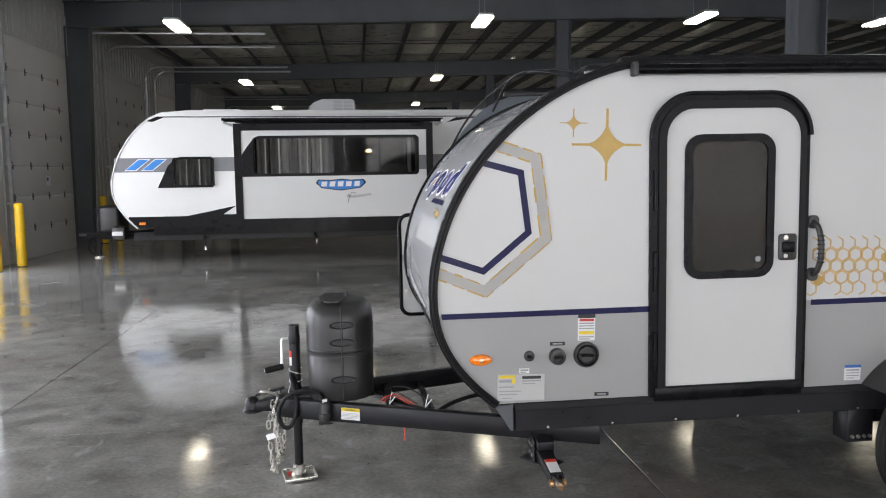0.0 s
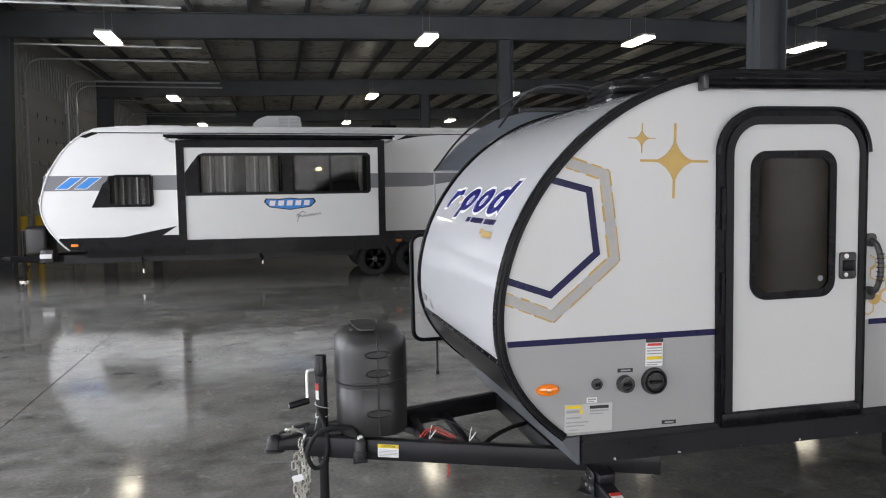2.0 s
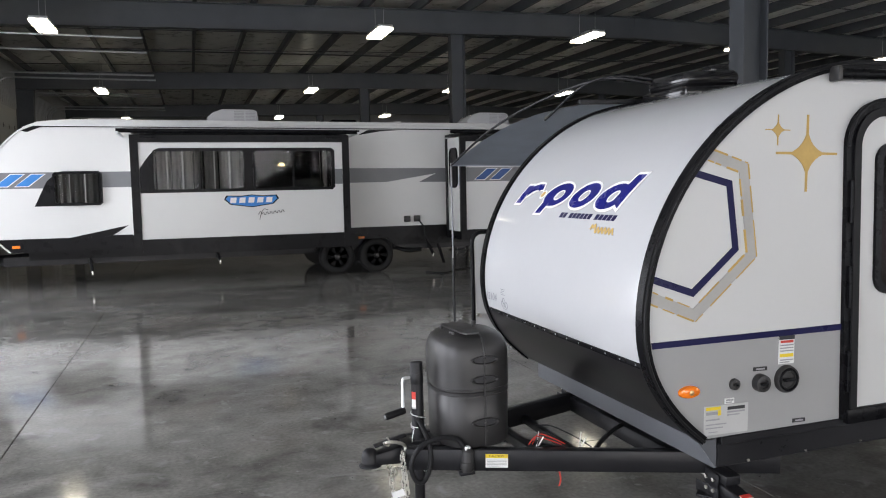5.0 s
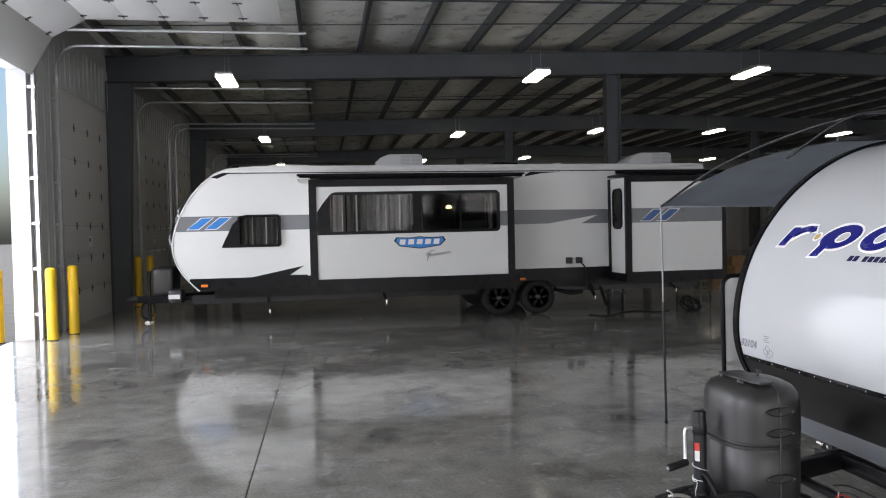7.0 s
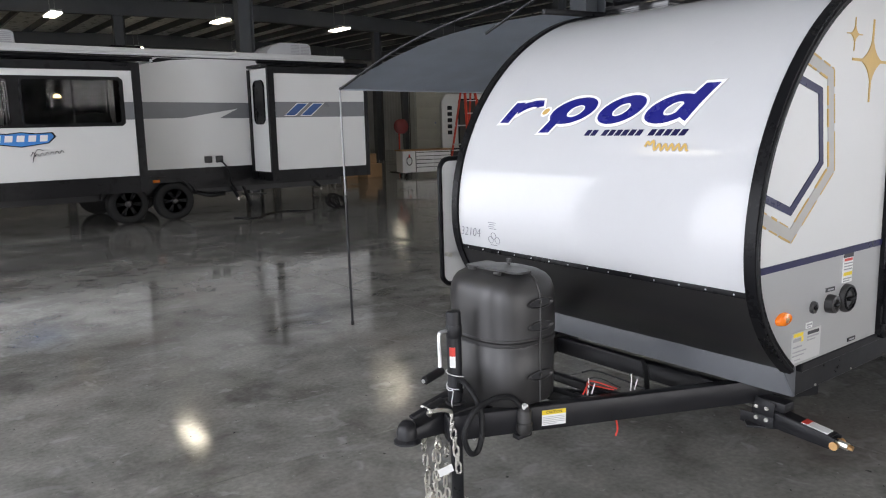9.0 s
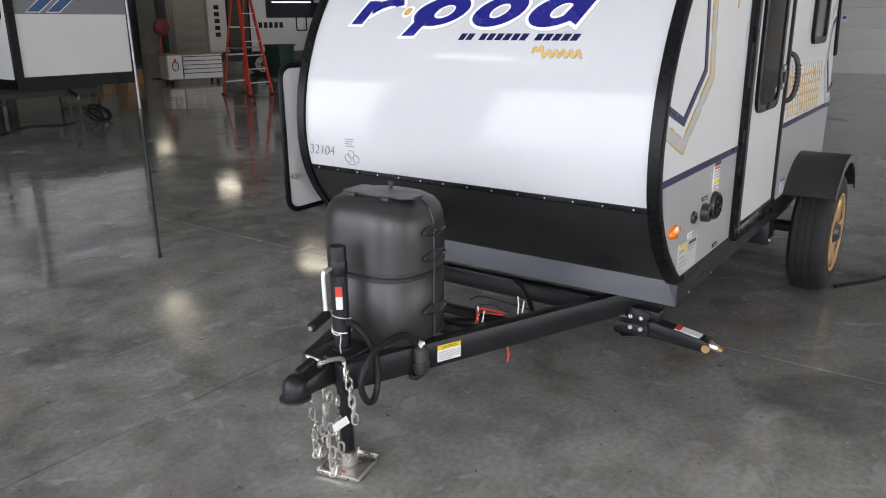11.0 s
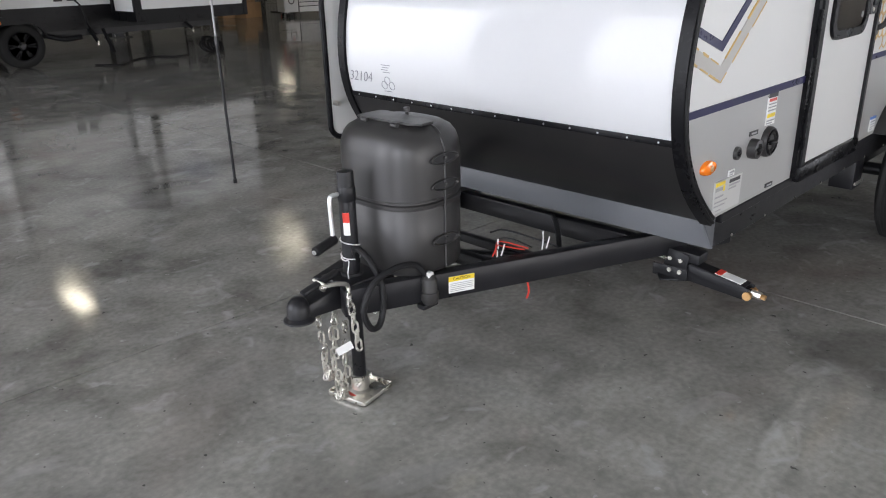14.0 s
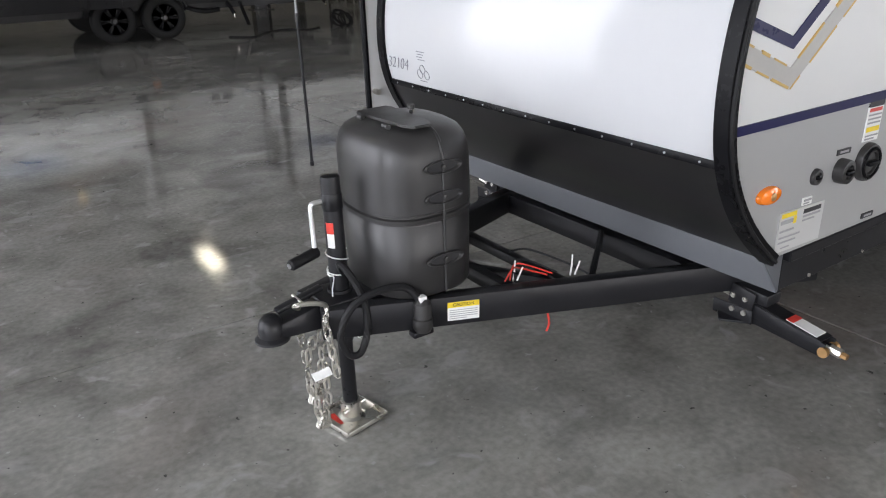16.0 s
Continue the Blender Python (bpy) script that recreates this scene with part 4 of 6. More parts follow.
    paper_label(c, 0.96, 1.038, 0.888, 1.006, [(0.0, 1.0, 0.86, 1.0, INK), (0.08, 0.92, 0.74, 0.83, REDP), (0.06, 0.94, 0.64, 0.68, LABELG), (0.06, 0.94, 0.54, 0.58, LABELG), (0.06, 0.94, 0.44, 0.48, LABELG), (0.06, 0.94, 0.24, 0.36, LABELY), (0.06, 0.94, 0.12, 0.16, LABELG), (0.06, 0.7, 0.04, 0.08, LABELG)], "warning_label")
    for x0, x1, z0, z1 in ((0.834, 0.902, 0.868, 0.884), (1.043, 1.108, 0.634, 0.65)):
        t = side_decal("tag", [(x0, z0), (x1, z0), (x1, z1), (x0, z1)], INK, c, 0.0015, "small black tag")
        side_decal("print_bar", [(x0 + 0.012, z0 + 0.005), (x1 - 0.012, z0 + 0.005), (x1 - 0.012, z1 - 0.005), (x0 + 0.012, z1 - 0.005)], LABELG, t, 0.0026)
    paper_label(c, 2.245, 2.325, 0.672, 0.745, [(0, 1, 0.82, 1, LABELB), (0.1, 0.9, 0.62, 0.7, LABELG), (0.1, 0.9, 0.45, 0.5, LABELG), (0.1, 0.9, 0.28, 0.33, LABELG), (0.1, 0.6, 0.12, 0.17, LABELG)])
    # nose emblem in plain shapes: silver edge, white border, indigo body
    bars = [
        ([(4.690, 1.531), (4.628, 1.624)], [(4.630, 1.531), (4.568, 1.624)]),
        ([(4.600, 1.606), (4.555, 1.622), (4.500, 1.631), (4.445, 1.630), (4.433, 1.603)], [(4.590, 1.570), (4.545, 1.592), (4.505, 1.602), (4.478, 1.602), (4.474, 1.596)]),
        ([(4.400, 1.484), (4.335, 1.556), (4.300, 1.592)], [(4.338, 1.484), (4.285, 1.545), (4.255, 1.575)]),
        ([(3.690, 1.553), (3.648, 1.606), (3.602, 1.664)], [(3.632, 1.523), (3.588, 1.594), (3.540, 1.664)]),
    ]
    rings = [
        (oval(4.232, 1.577, 0.122, 0.056, 0.8, 40), oval(4.2155, 1.575, 0.042, 0.025, 0.8, 40)),
        (oval(3.961, 1.5745, 0.105, 0.057, 0.8, 40), oval(3.961, 1.5745, 0.036, 0.026, 0.8, 40)),
        (oval(3.716, 1.5715, 0.104, 0.056, 0.8, 40), oval(3.703, 1.572, 0.036, 0.026, 0.8, 40)),
    ]
    for grow, lift, m_ in ((0.0165, 0.0010, SILVERV), (0.0135, 0.0018, WHITEV), (0.0, 0.0030, LOGOBLUE)):
        nm = "emblem_border" if grow else "emblem_bar"
        for L, Rr in bars:
            cap_patch(nm, L, Rr, m_, c, lift, False, grow, "" if grow else "indigo emblem shape")
        for L, Rr in rings:
            cap_patch("emblem_border" if grow else "emblem_ring", L, Rr, m_, c, lift, True, grow, "" if grow else "indigo emblem shape")
    cap_patch("emblem_border", oval(4.401, 1.578, 0.027, 0.022, 0.5, 20), [(4.401, 1.578)] * 20, WHITEV, c, 0.0018, True)
    cap_patch("emblem_dot", oval(4.401, 1.578, 0.018, 0.014, 0.5, 20), [(4.401, 1.578)] * 20, GOLD, c, 0.0034, True)
    for a, b, n in ((4.117, 4.047, 2), (4.023, 3.812, 6), (3.784, 3.605, 5)):
        for k in range(n):
            y0 = a - (a - b) * k / n
            w_ = (a - b) / n * 0.72
            cap_patch("byline_bar", [(y0, 1.470), (y0 - 0.014, 1.494)], [(y0 - w_, 1.470), (y0 - 0.014 - w_, 1.494)], NAVY, c, 0.0022)
    wob = [(3.780 - 0.200 * i / 60, 1.427 + 0.011 * math.sin(i * 0.72) + (0.02 * math.sin(math.pi * (i - 1) / 12) if 1 <= i <= 13 else 0)) for i in range(61)]
    cap_stroke("script_line", wob, 0.014, LABELG, c, 0.0012)
    cap_stroke("script_line", wob, 0.009, GOLD, c, 0.0026, label="gold script flourish")
    m = Matrix(((0, 0, -1, front_x(1.0) - 0.004), (-1, 0, 0, 4.792 - 4.085), (0, 1, 0, 0.997), (0, 0, 0, 1)))
    lettering("chalk_number", "32104", 0.062, PENCIL, m, c, "handwritten number", 0.15)
    for yy, zz in ((4.645, 0.972), (4.622, 0.992), (4.598, 0.972)):
        cap_stroke("print_ring", oval(yy, zz, 0.017, 0.017, 0, 18), 0.0025, PENCIL, c, 0.0012, True)
    for k, zz in enumerate((1.058, 1.048, 1.038, 1.028, 0.946)):
        cap_stroke("print_bar", line((4.652 - 0.006 * (k % 2), zz), (4.595 + 0.008 * (k % 3), zz), 2), 0.003, PENCIL, c, 0.0012)
    # propped-open hatch on the far side
    h = part("hatch", prism(B(), rrect(lx(0.29, 1)[0], lx(0.9, 1)[0], 0.71, 1.345, 0.05, 5), 4.985 - 4.085, 5.0 - 4.085), PODSIDE, c, "open baggage hatch with black rim")
    o = rrect(lx(0.29, 1)[0] - 0.012, lx(0.9, 1)[0] + 0.012, 0.698, 1.357, 0.06, 6)
    part("hatch_rim", tube(B(), [(x, 4.99 - 4.085, z) for x, z in o], 0.013, 8, True), TRIM, h)
    hx = lx(0.31, 0.86)
    part("hatch_latch", rod(B(), (hx[0], 4.985 - 4.085, hx[1]), (hx[0], 4.95 - 4.085, hx[1]), 0.012, 10), ZINC, h)


def build_wheel(c, x, s, r=0.352, w=0.205, rim_mat=None, y_out=None):
    yo = (HW + 0.245) * s if y_out is None else y_out
    zc = SI @ Vector((x, 4.085, r))
    m = Matrix.Translation((zc.x, yo, zc.z)) @ pose(0, 0, 0, 90 if s < 0 else -90, 0, 0)
    build_tyre(c, m, r, w, rim_mat)


def build_tyre(c, m, r, w, rim_mat, spokes=5, label="black tyre on a painted wheel"):
    """A wheel whose outer face looks along the pose's z."""
    wh = part("wheel", lathe(B(), [(r * 0.66, -0.01), (r * 0.74, 0.0), (r * 0.9, -0.004), (r * 0.97, -0.02), (r, -0.045), (r, -w + 0.045), (r * 0.97, -w + 0.02), (r * 0.9, -w + 0.004), (r * 0.62, -w + 0.01)], m, 48), TYRE, c, label)
    bm = B()
    for k in range(4):
        z = -0.05 - (w - 0.1) * k / 3
        lathe(bm, [(r + 0.001, z - 0.003), (r + 0.0035, z - 0.006), (r + 0.0035, z - 0.022), (r + 0.001, z - 0.025)], m, 48)
    part("tread_rib", bm, TYRE, wh)
    R = r * 0.64
    part("rim", lathe(B(), [(R, -0.01), (R * 1.03, 0.002), (R * 0.97, 0.0), (R * 0.9, -0.03), (R * 0.86, -0.06), (R * 0.25, -0.05), (0.001, -0.05)], m, 40), rim_mat, wh)
    for k in range(spokes):
        a = 2 * math.pi * k / spokes
        for d in (-0.12, 0.12):
            p0 = m @ Vector((R * 0.22 * math.cos(a), R * 0.22 * math.sin(a), -0.02))
            p1 = m @ Vector((R * 0.92 * math.cos(a + d), R * 0.92 * math.sin(a + d), -0.012))
            part("spoke", beam(B(), p0, p1, R * 0.14, 0.018, 0.004, up=(m.to_3x3() @ Vector((0, 0, 1)))), rim_mat, wh)
    part("hub", lathe(B(), [(R * 0.3, -0.045), (R * 0.3, -0.012), (R * 0.2, 0.012), (R * 0.16, 0.02), (0.001, 0.022)], m, 20), PLASTIC, wh)
    for k in range(5):
        a = 2 * math.pi * (k + 0.5) / 5
        p = m @ Vector((R * 0.42 * math.cos(a), R * 0.42 * math.sin(a), -0.045))
        q = m @ Vector((R * 0.42 * math.cos(a), R * 0.42 * math.sin(a), -0.012))
        part("wheel_nut", rod(B(), p, q, 0.011, 6), ZINC, wh)


def build_camper_running_gear(c):
    for s in (-1, 1):
        build_wheel(c, 2.71, s, rim_mat=GOLDRIM)
        cx, cz = lx(2.71, 0.40)
        R = 0.455
        arc = [(cx - R * math.cos(radians(a)), cz + R * math.sin(radians(a)) * 0.98) for a in range(36, 153, 4)]
        o, i = arc, [(cx + (x - cx) * 0.985, cz + (z - cz) * 0.985) for x, z in arc]
        ya, yb = s * (HW + 0.0), s * (HW + 0.26)
        f = part("fender", strip(B(), o, i, ya, yb), PLASTIC, c, "black moulded fender")
        lip = [(cx + (x - cx) * 0.9, cz + (z - cz) * 0.9) for x, z in arc]
        part("fender_lip", strip(B(), o, lip, yb - s * 0.004, yb + s * 0.006), PLASTIC, f)
        bm = B()
        beam(bm, (cx - 0.38, s * (HW - 0.1), 0.43), (cx + 0.3, s * (HW - 0.1), 0.43), 0.06, 0.09, 0.004)
        box(bm, cx - 0.40, cx - 0.27, s * (HW - 0.16), s * (HW - 0.04), 0.30, 0.47, 0.006)
        part("axle_bracket", bm, FRAME, c)
        for k in range(4):
            part("bolt", rod(B(), (cx - 0.38 + 0.03 * k, s * (HW - 0.03), 0.33), (cx - 0.38 + 0.03 * k, s * (HW - 0.05), 0.33), 0.009, 6), ZINC, c)
    zc = (SI @ Vector((2.71, 4.085, 0.352)))
    part("axle", rod(B(), (zc.x, -HW - 0.1, zc.z), (zc.x, HW + 0.1, zc.z), 0.035, 12), FRAME, c)


def build_tongue(c):
    T = part("tongue_frame", beam(B(), lp(0.72, 3.62, 0.40), lp(0.72, 4.55, 0.40), 0.05, 0.08, 0.004), FRAME, c, "black A-frame tongue")
    for s in (-1, 1):
        a, b = lp(-0.44, 4.085 + s * 0.065, 0.398), lp(1.13, 4.085 + s * 0.665, 0.402)
        part("tongue_beam", beam(B(), a, b, 0.052, 0.098, 0.006), FRAME, T)
    part("cross_member", beam(B(), lp(0.16, 3.80, 0.39), lp(0.16, 4.37, 0.39), 0.04, 0.05, 0.003), FRAME, T)
    part("cross_member", beam(B(), lp(0.36, 3.72, 0.38), lp(0.36, 4.45, 0.38), 0.035, 0.035, 0.003), FRAME, T)
    # coupler
    bm = B()
    o = lp(-0.572, 4.085, 0.392)
    lathe(bm, [(0.001, 0.046), (0.018, 0.043), (0.031, 0.032), (0.039, 0.01), (0.040, -0.02), (0.052, -0.030), (0.053, -0.036), (0.040, -0.036)], Matrix.Translation(o), 24)
    prism(bm, [(o.x + 0.01, o.z - 0.03), (o.x + 0.16, o.z - 0.04), (o.x + 0.2, o.z - 0.045), (o.x + 0.2, o.z + 0.055), (o.x + 0.12, o.z + 0.04), (o.x + 0.02, o.z + 0.022)], -0.036, 0.036, 0.012)
    cp = part("coupler", bm, FRAME, T, "cast black ball coupler")
    part("coupler_latch", beam(B(), o + Vector((0.02, 0, 0.05)), o + Vector((0.17, 0, 0.085)), 0.03, 0.014, 0.004), FRAME, cp)
    part("latch_pin", rod(B(), o + Vector((0.09, -0.03, 0.07)), o + Vector((0.09, 0.03, 0.07)), 0.005, 8), ZINC, cp)
    part("neck_plate", prism(B(), [(o.x + 0.15, o.z - 0.045), (o.x + 0.36, o.z - 0.045), (o.x + 0.36, o.z + 0.058), (o.x + 0.15, o.z + 0.055)], -0.075, 0.075, 0.006), FRAME, cp)
    # jack
    j = lp(-0.340, 4.088, 0.45)
    j.z = 0
    J = part("tongue_jack", lathe(B(), [(0.029, 0.30), (0.029, 0.826), (0.0275, 0.836), (0.016, 0.839), (0.001, 0.84)], Matrix.Translation((j.x, j.y, 0.0)), 24), FRAME, T, "black tubular tongue jack")
    part("inner_tube", rod(B(), (j.x, j.y, 0.03 + FOOT), (j.x, j.y, 0.34), 0.0245, 20), FRAME, J)
    part("jack_flange", lathe(B(), [(0.062, 0.448), (0.062, 0.458), (0.04, 0.462), (0.038, 0.48)], Matrix.Translation((j.x, j.y, 0)), 24), FRAME, J)
    part("foot_socket", lathe(B(), [(0.045, 0.012), (0.034, 0.02), (0.033, 0.07), (0.03, 0.072)], Matrix.Translation((j.x, j.y, FOOT)), 20), ZINC, J)
    fb = B()
    box(fb, j.x - 0.085, j.x + 0.085, j.y - 0.085, j.y + 0.085, 0.004 + FOOT, 0.011 + FOOT, 0.003, 1)
    bmesh.ops.transform(fb, matrix=Matrix.Translation(j) @ pose(0, 0, 0, 0, 1.5, 12) @ Matrix.Translation(-Vector(j)), verts=fb.verts)
    fp = part("foot_plate", fb, ZINC, J, "zinc-plated jack foot")
    for k in range(4):
        a = radians(12 + 90 * k)
        dx, dy = math.cos(a) * 0.083, math.sin(a) * 0.083
        tx, ty = -math.sin(a) * 0.08, math.cos(a) * 0.08
        part("foot_lip", beam(B(), (j.x + dx - tx, j.y + dy - ty, 0.012 + FOOT), (j.x + dx + tx, j.y + dy + ty, 0.012 + FOOT), 0.006, 0.016, 0.002), ZINC, fp)
    part("foot_sticker", box(B(), j.x - 0.078, j.x - 0.045, j.y - 0.03, j.y + 0.04, 0.0118 + FOOT, 0.0126 + FOOT), REDP, fp)
    part("foot_bolt", rod(B(), (j.x - 0.045, j.y - 0.03, 0.05 + FOOT), (j.x + 0.05, j.y + 0.0, 0.05 + FOOT), 0.007, 8), ZINC, J)
    part("collar", lathe(B(), [(0.030, 0.735), (0.0315, 0.74), (0.0315, 0.78), (0.030, 0.785)], Matrix.Translation((j.x, j.y, 0)), 20), FRAME, J)
    cr = [(j.x - 0.024, j.y + 0.005, 0.762), (j.x - 0.055, j.y + 0.006, 0.762), (j.x - 0.066, j.y + 0.006, 0.75), (j.x - 0.068, j.y + 0.004, 0.68), (j.x - 0.07, j.y, 0.62), (j.x - 0.075, j.y, 0.612)]
    K = part("crank_arm", tube(B(), curve_pts(cr, 5), 0.0075, 10), ALU, J, "bare steel crank arm")
    part("crank_grip", lathe(B(), [(0.001, 0), (0.014, 0.001), (0.017, 0.006), (0.017, 0.095), (0.013, 0.1), (0.001, 0.1)], Matrix.Translation((j.x - 0.06, j.y, 0.615)) @ pose(0, 0, 0, 0, -100, 8), 16), RUBBER, K, "black rubber crank grip")
    part("grip_pin", lathe(B(), [(0.008, 0.1), (0.008, 0.104), (0.001, 0.105)], Matrix.Translation((j.x - 0.06, j.y, 0.615)) @ pose(0, 0, 0, 0, -100, 8), 10), ALU, K)
    for z0, z1, m_ in ((0.62, 0.70, LABELW), (0.665, 0.70, REDP)):
        bm = B()
        q = 0.0298 if m_ == LABELW else 0.0304
        rows = [[bm.verts.new((j.x + q * math.cos(a), j.y + q * math.sin(a), z)) for a in (radians(195 + 45 * k / 8) for k in range(9))] for z in (z0, z1)]
        for k in range(8):
            bm.faces.new((rows[0][k], rows[0][k + 1], rows[1][k + 1], rows[1][k]))
        part("jack_sticker", bm, m_, J, "white and red sticker" if m_ == LABELW else "")
    cabl = []
    for k in range(40):
        a = k * 0.42
        cabl.append((j.x + 0.033 * math.cos(a), j.y + 0.033 * math.sin(a), 0.60 - 0.0022 * k + 0.012 * math.sin(a * 0.5)))
    cabl += [(j.x - 0.04, j.y - 0.03, 0.47), (j.x - 0.035, j.y - 0.1, 0.43), (j.x - 0.01, j.y - 0.115, 0.36), (j.x + 0.0, j.y - 0.115, 0.37), (j.x - 0.03, j.y - 0.1, 0.46)]
    part("breakaway_cable", tube(B(), curve_pts(cabl, 3), 0.0022, 6), STRAP, T, "thin white breakaway cable")
    # wiring cord and plug
    g = lambda x, y, z: tuple(lp(x, y, z))
    cord = [g(-0.33, 4.07, 0.50), g(-0.36, 4.04, 0.56), g(-0.355, 4.0, 0.55), g(-0.33, 3.955, 0.47), g(-0.33, 3.94, 0.38), g(-0.36, 3.93, 0.315), g(-0.40, 3.93, 0.32), g(-0.42, 3.935, 0.39), g(-0.38, 3.93, 0.47), g(-0.30, 3.915, 0.505), g(-0.22, 3.90, 0.50), g(-0.185, 3.88, 0.46)]
    part("cord", tube(B(), curve_pts(cord, 6), 0.0115, 8), RUBBER, T, "black coiled trailer wiring cord")
    p = lp(-0.178, 3.872, 0.40)
    pl = part("plug", lathe(B(), [(0.012, 0.07), (0.02, 0.055), (0.027, 0.045), (0.027, 0.0), (0.031, -0.004), (0.031, -0.03), (0.022, -0.045), (0.001, -0.046)], Matrix.Translation(p) @ pose(0, 0, 0, -4, 4, 0), 18), PLASTIC, T, "black round trailer plug")
    part("plug_clip", box(B(), p.x - 0.012, p.x + 0.012, p.y - 0.012, p.y + 0.012, p.z + 0.05, p.z + 0.072, 0.003), LABELW, pl)
    part("plug_holder", box(B(), p.x - 0.035, p.x + 0.035, p.y - 0.005, p.y + 0.03, p.z - 0.062, p.z - 0.045, 0.003), FRAME, pl)
    # caution label on the near beam
    u = (lp(1.13, 3.42, 0.402) - lp(-0.44, 4.02, 0.398)).normalized()
    n = Vector((0, 0, 1)).cross(u).normalized() * -1
    if n.y > 0:
        n = -n
    o2 = lp(-0.045, 3.853, 0.40) + n * 0.004
    o2 = lp(-0.44, 4.02, 0.398) + u * ((o2 - lp(-0.44, 4.02, 0.398)).dot(u)) + n * 0.0265
    up = Vector((0, 0, 1))
    L_ = part("caution_label", beam(B(), o2 - u * 0.05, o2 + u * 0.05, 0.0016, 0.062), LABELW, T, "white caution label with yellow heading", smooth=0)
    part("label_heading", beam(B(), o2 - u * 0.05 + n * 0.0012 + up * 0.022, o2 + u * 0.05 + n * 0.0012 + up * 0.022, 0.0012, 0.018), LABELY, L_, smooth=0)
    mt = Matrix(((u.x, 0, n.x, 0), (u.y, 0, n.y, 0), (u.z, 1, n.z, 0), (0, 0, 0, 1)))
    mt.translation = o2 + n * 0.0022 + up * 0.022
    lettering("heading_text", "CAUTION", 0.015, INK, mt, L_)
    for k in range(5):
        part("print_bar", beam(B(), o2 - u * 0.044 + n * 0.0012 + up * (0.004 - k * 0.007), o2 + u * (0.044 if k < 4 else 0.01) + n * 0.0012 + up * (0.004 - k * 0.007), 0.0012, 0.002), LABELG, L_, smooth=0)
    # loose wires between the beams
    for k, (m_, q) in enumerate(((REDP, 0.0), (INK, 0.02), (REDP, -0.02))):
        w = [g(0.12 + q, 3.83, 0.46), g(0.16 + q, 3.86 + q, 0.49), g(0.20, 3.85 - q, 0.485 + q), g(0.27 + q, 3.80, 0.455)]
        part("wire", tube(B(), curve_pts(w, 6), 0.0028, 6), m_, T)
    part("wire", tube(B(), curve_pts([g(0.17, 3.9, 0.52), g(0.25, 3.9, 0.51), g(0.34, 3.82, 0.47), g(0.37, 3.74, 0.45)], 6), 0.004, 6), INK, T)
    for x, y in ((0.15, 3.85), (0.33, 3.78)):
        part("cable_tie", tube(B(), [g(x, y, 0.44), g(x + 0.005, y, 0.475), g(x + 0.015, y + 0.01, 0.505)], 0.003, 6), STRAP, T)
        part("cable_tie", tube(B(), [g(x + 0.0, y - 0.02, 0.45), g(x + 0.03, y - 0.01, 0.485)], 0.003, 6), STRAP, T)
    part("wire", tube(B(), curve_pts([g(0.22, 3.76, 0.35), g(0.225, 3.755, 0.31), g(0.22, 3.76, 0.28)], 4), 0.004, 6), REDP, T)
    part("conduit", tube(B(), curve_pts([g(0.36, 3.72, 0.42), g(0.46, 3.80, 0.45), g(0.58, 3.90, 0.455), g(0.69, 4.0, 0.44)], 6), 0.011, 8), RUBBER, T)
    part("crossing_tube", beam(B(), g(0.10, 4.28, 0.37), g(0.42, 3.78, 0.37), 0.035, 0.035, 0.003), FRAME, T)
    # safety chains: two hanging loops of links with a hook
    rnd = random.Random(8)
    for q, (y0, dep) in enumerate(((4.03, 0.30), (4.125, 0.27))):
        n_ = 17
        ch = part("safety_chain", tube(B(), [g(-0.47 + 0.012 * math.cos(t), y0, 0.335 + 0.02 * math.sin(t)) for t in (2 * math.pi * k / 10 for k in range(10))], 0.005, 6, True), ZINC, T, "galvanised safety chain")
        for k in range(n_):
            t = (k + 0.5) / n_
            cx = -0.485 + 0.065 * t + (0.02 if q else 0)
            cy = y0 + (0.012 - 0.024 * rnd.random())
            zz = 0.345 - dep * (1 - (2 * t - 1) ** 2) ** 0.8
            dz = -(2 * t - 1)
            ang = 90 * (1 - abs(2 * t - 1) ** 3 * 1.0) * (1 if t > 0.5 else -1)
            tilt = 0 if abs(2 * t - 1) > 0.35 else (2 * t - 1) * 0 + 65 * (1 - abs(2 * t - 1) / 0.35)
            mm = Matrix.Translation(lp(cx, cy, zz)) @ pose(0, 0, 0, 0, tilt * (1 if t < 0.5 else -1), 0) @ pose(0, 0, 0, 0, 0, 90 * (k % 2) + 20)
            pts_ = [mm @ Vector((0.0105 * math.cos(a), 0, 0.0125 * math.sin(a) + (0.01 if math.sin(a) > 0 else -0.01))) for a in (2 * math.pi * i / 12 for i in range(12))]
            part("link", tube(B(), pts_, 0.0042, 6, True), ZINC, ch)
    hk = [g(-0.50, 4.04, 0.455), g(-0.52, 4.02, 0.475), g(-0.49, 3.995, 0.485), g(-0.45, 3.99, 0.475), g(-0.43, 4.0, 0.455), g(-0.44, 3.985, 0.42), g(-0.45, 3.975, 0.40)]
    part("chain_hook", tube(B(), curve_pts(hk, 5), 0.0075, 8), ZINC, T)
    for k in range(6):
        mm = Matrix.Translation(lp(-0.452 + 0.004 * k, 3.965 - 0.002 * k, 0.425 - 0.033 * k)) @ pose(0, 0, 0, 0, 4, 90 * (k % 2) + 30)
        pts_ = [mm @ Vector((0.0105 * math.cos(a), 0, 0.0125 * math.sin(a) + (0.01 if math.sin(a) > 0 else -0.01))) for a in (2 * math.pi * i / 12 for i in range(12))]
        part("link", tube(B(), pts_, 0.0042, 6, True), ZINC, T)
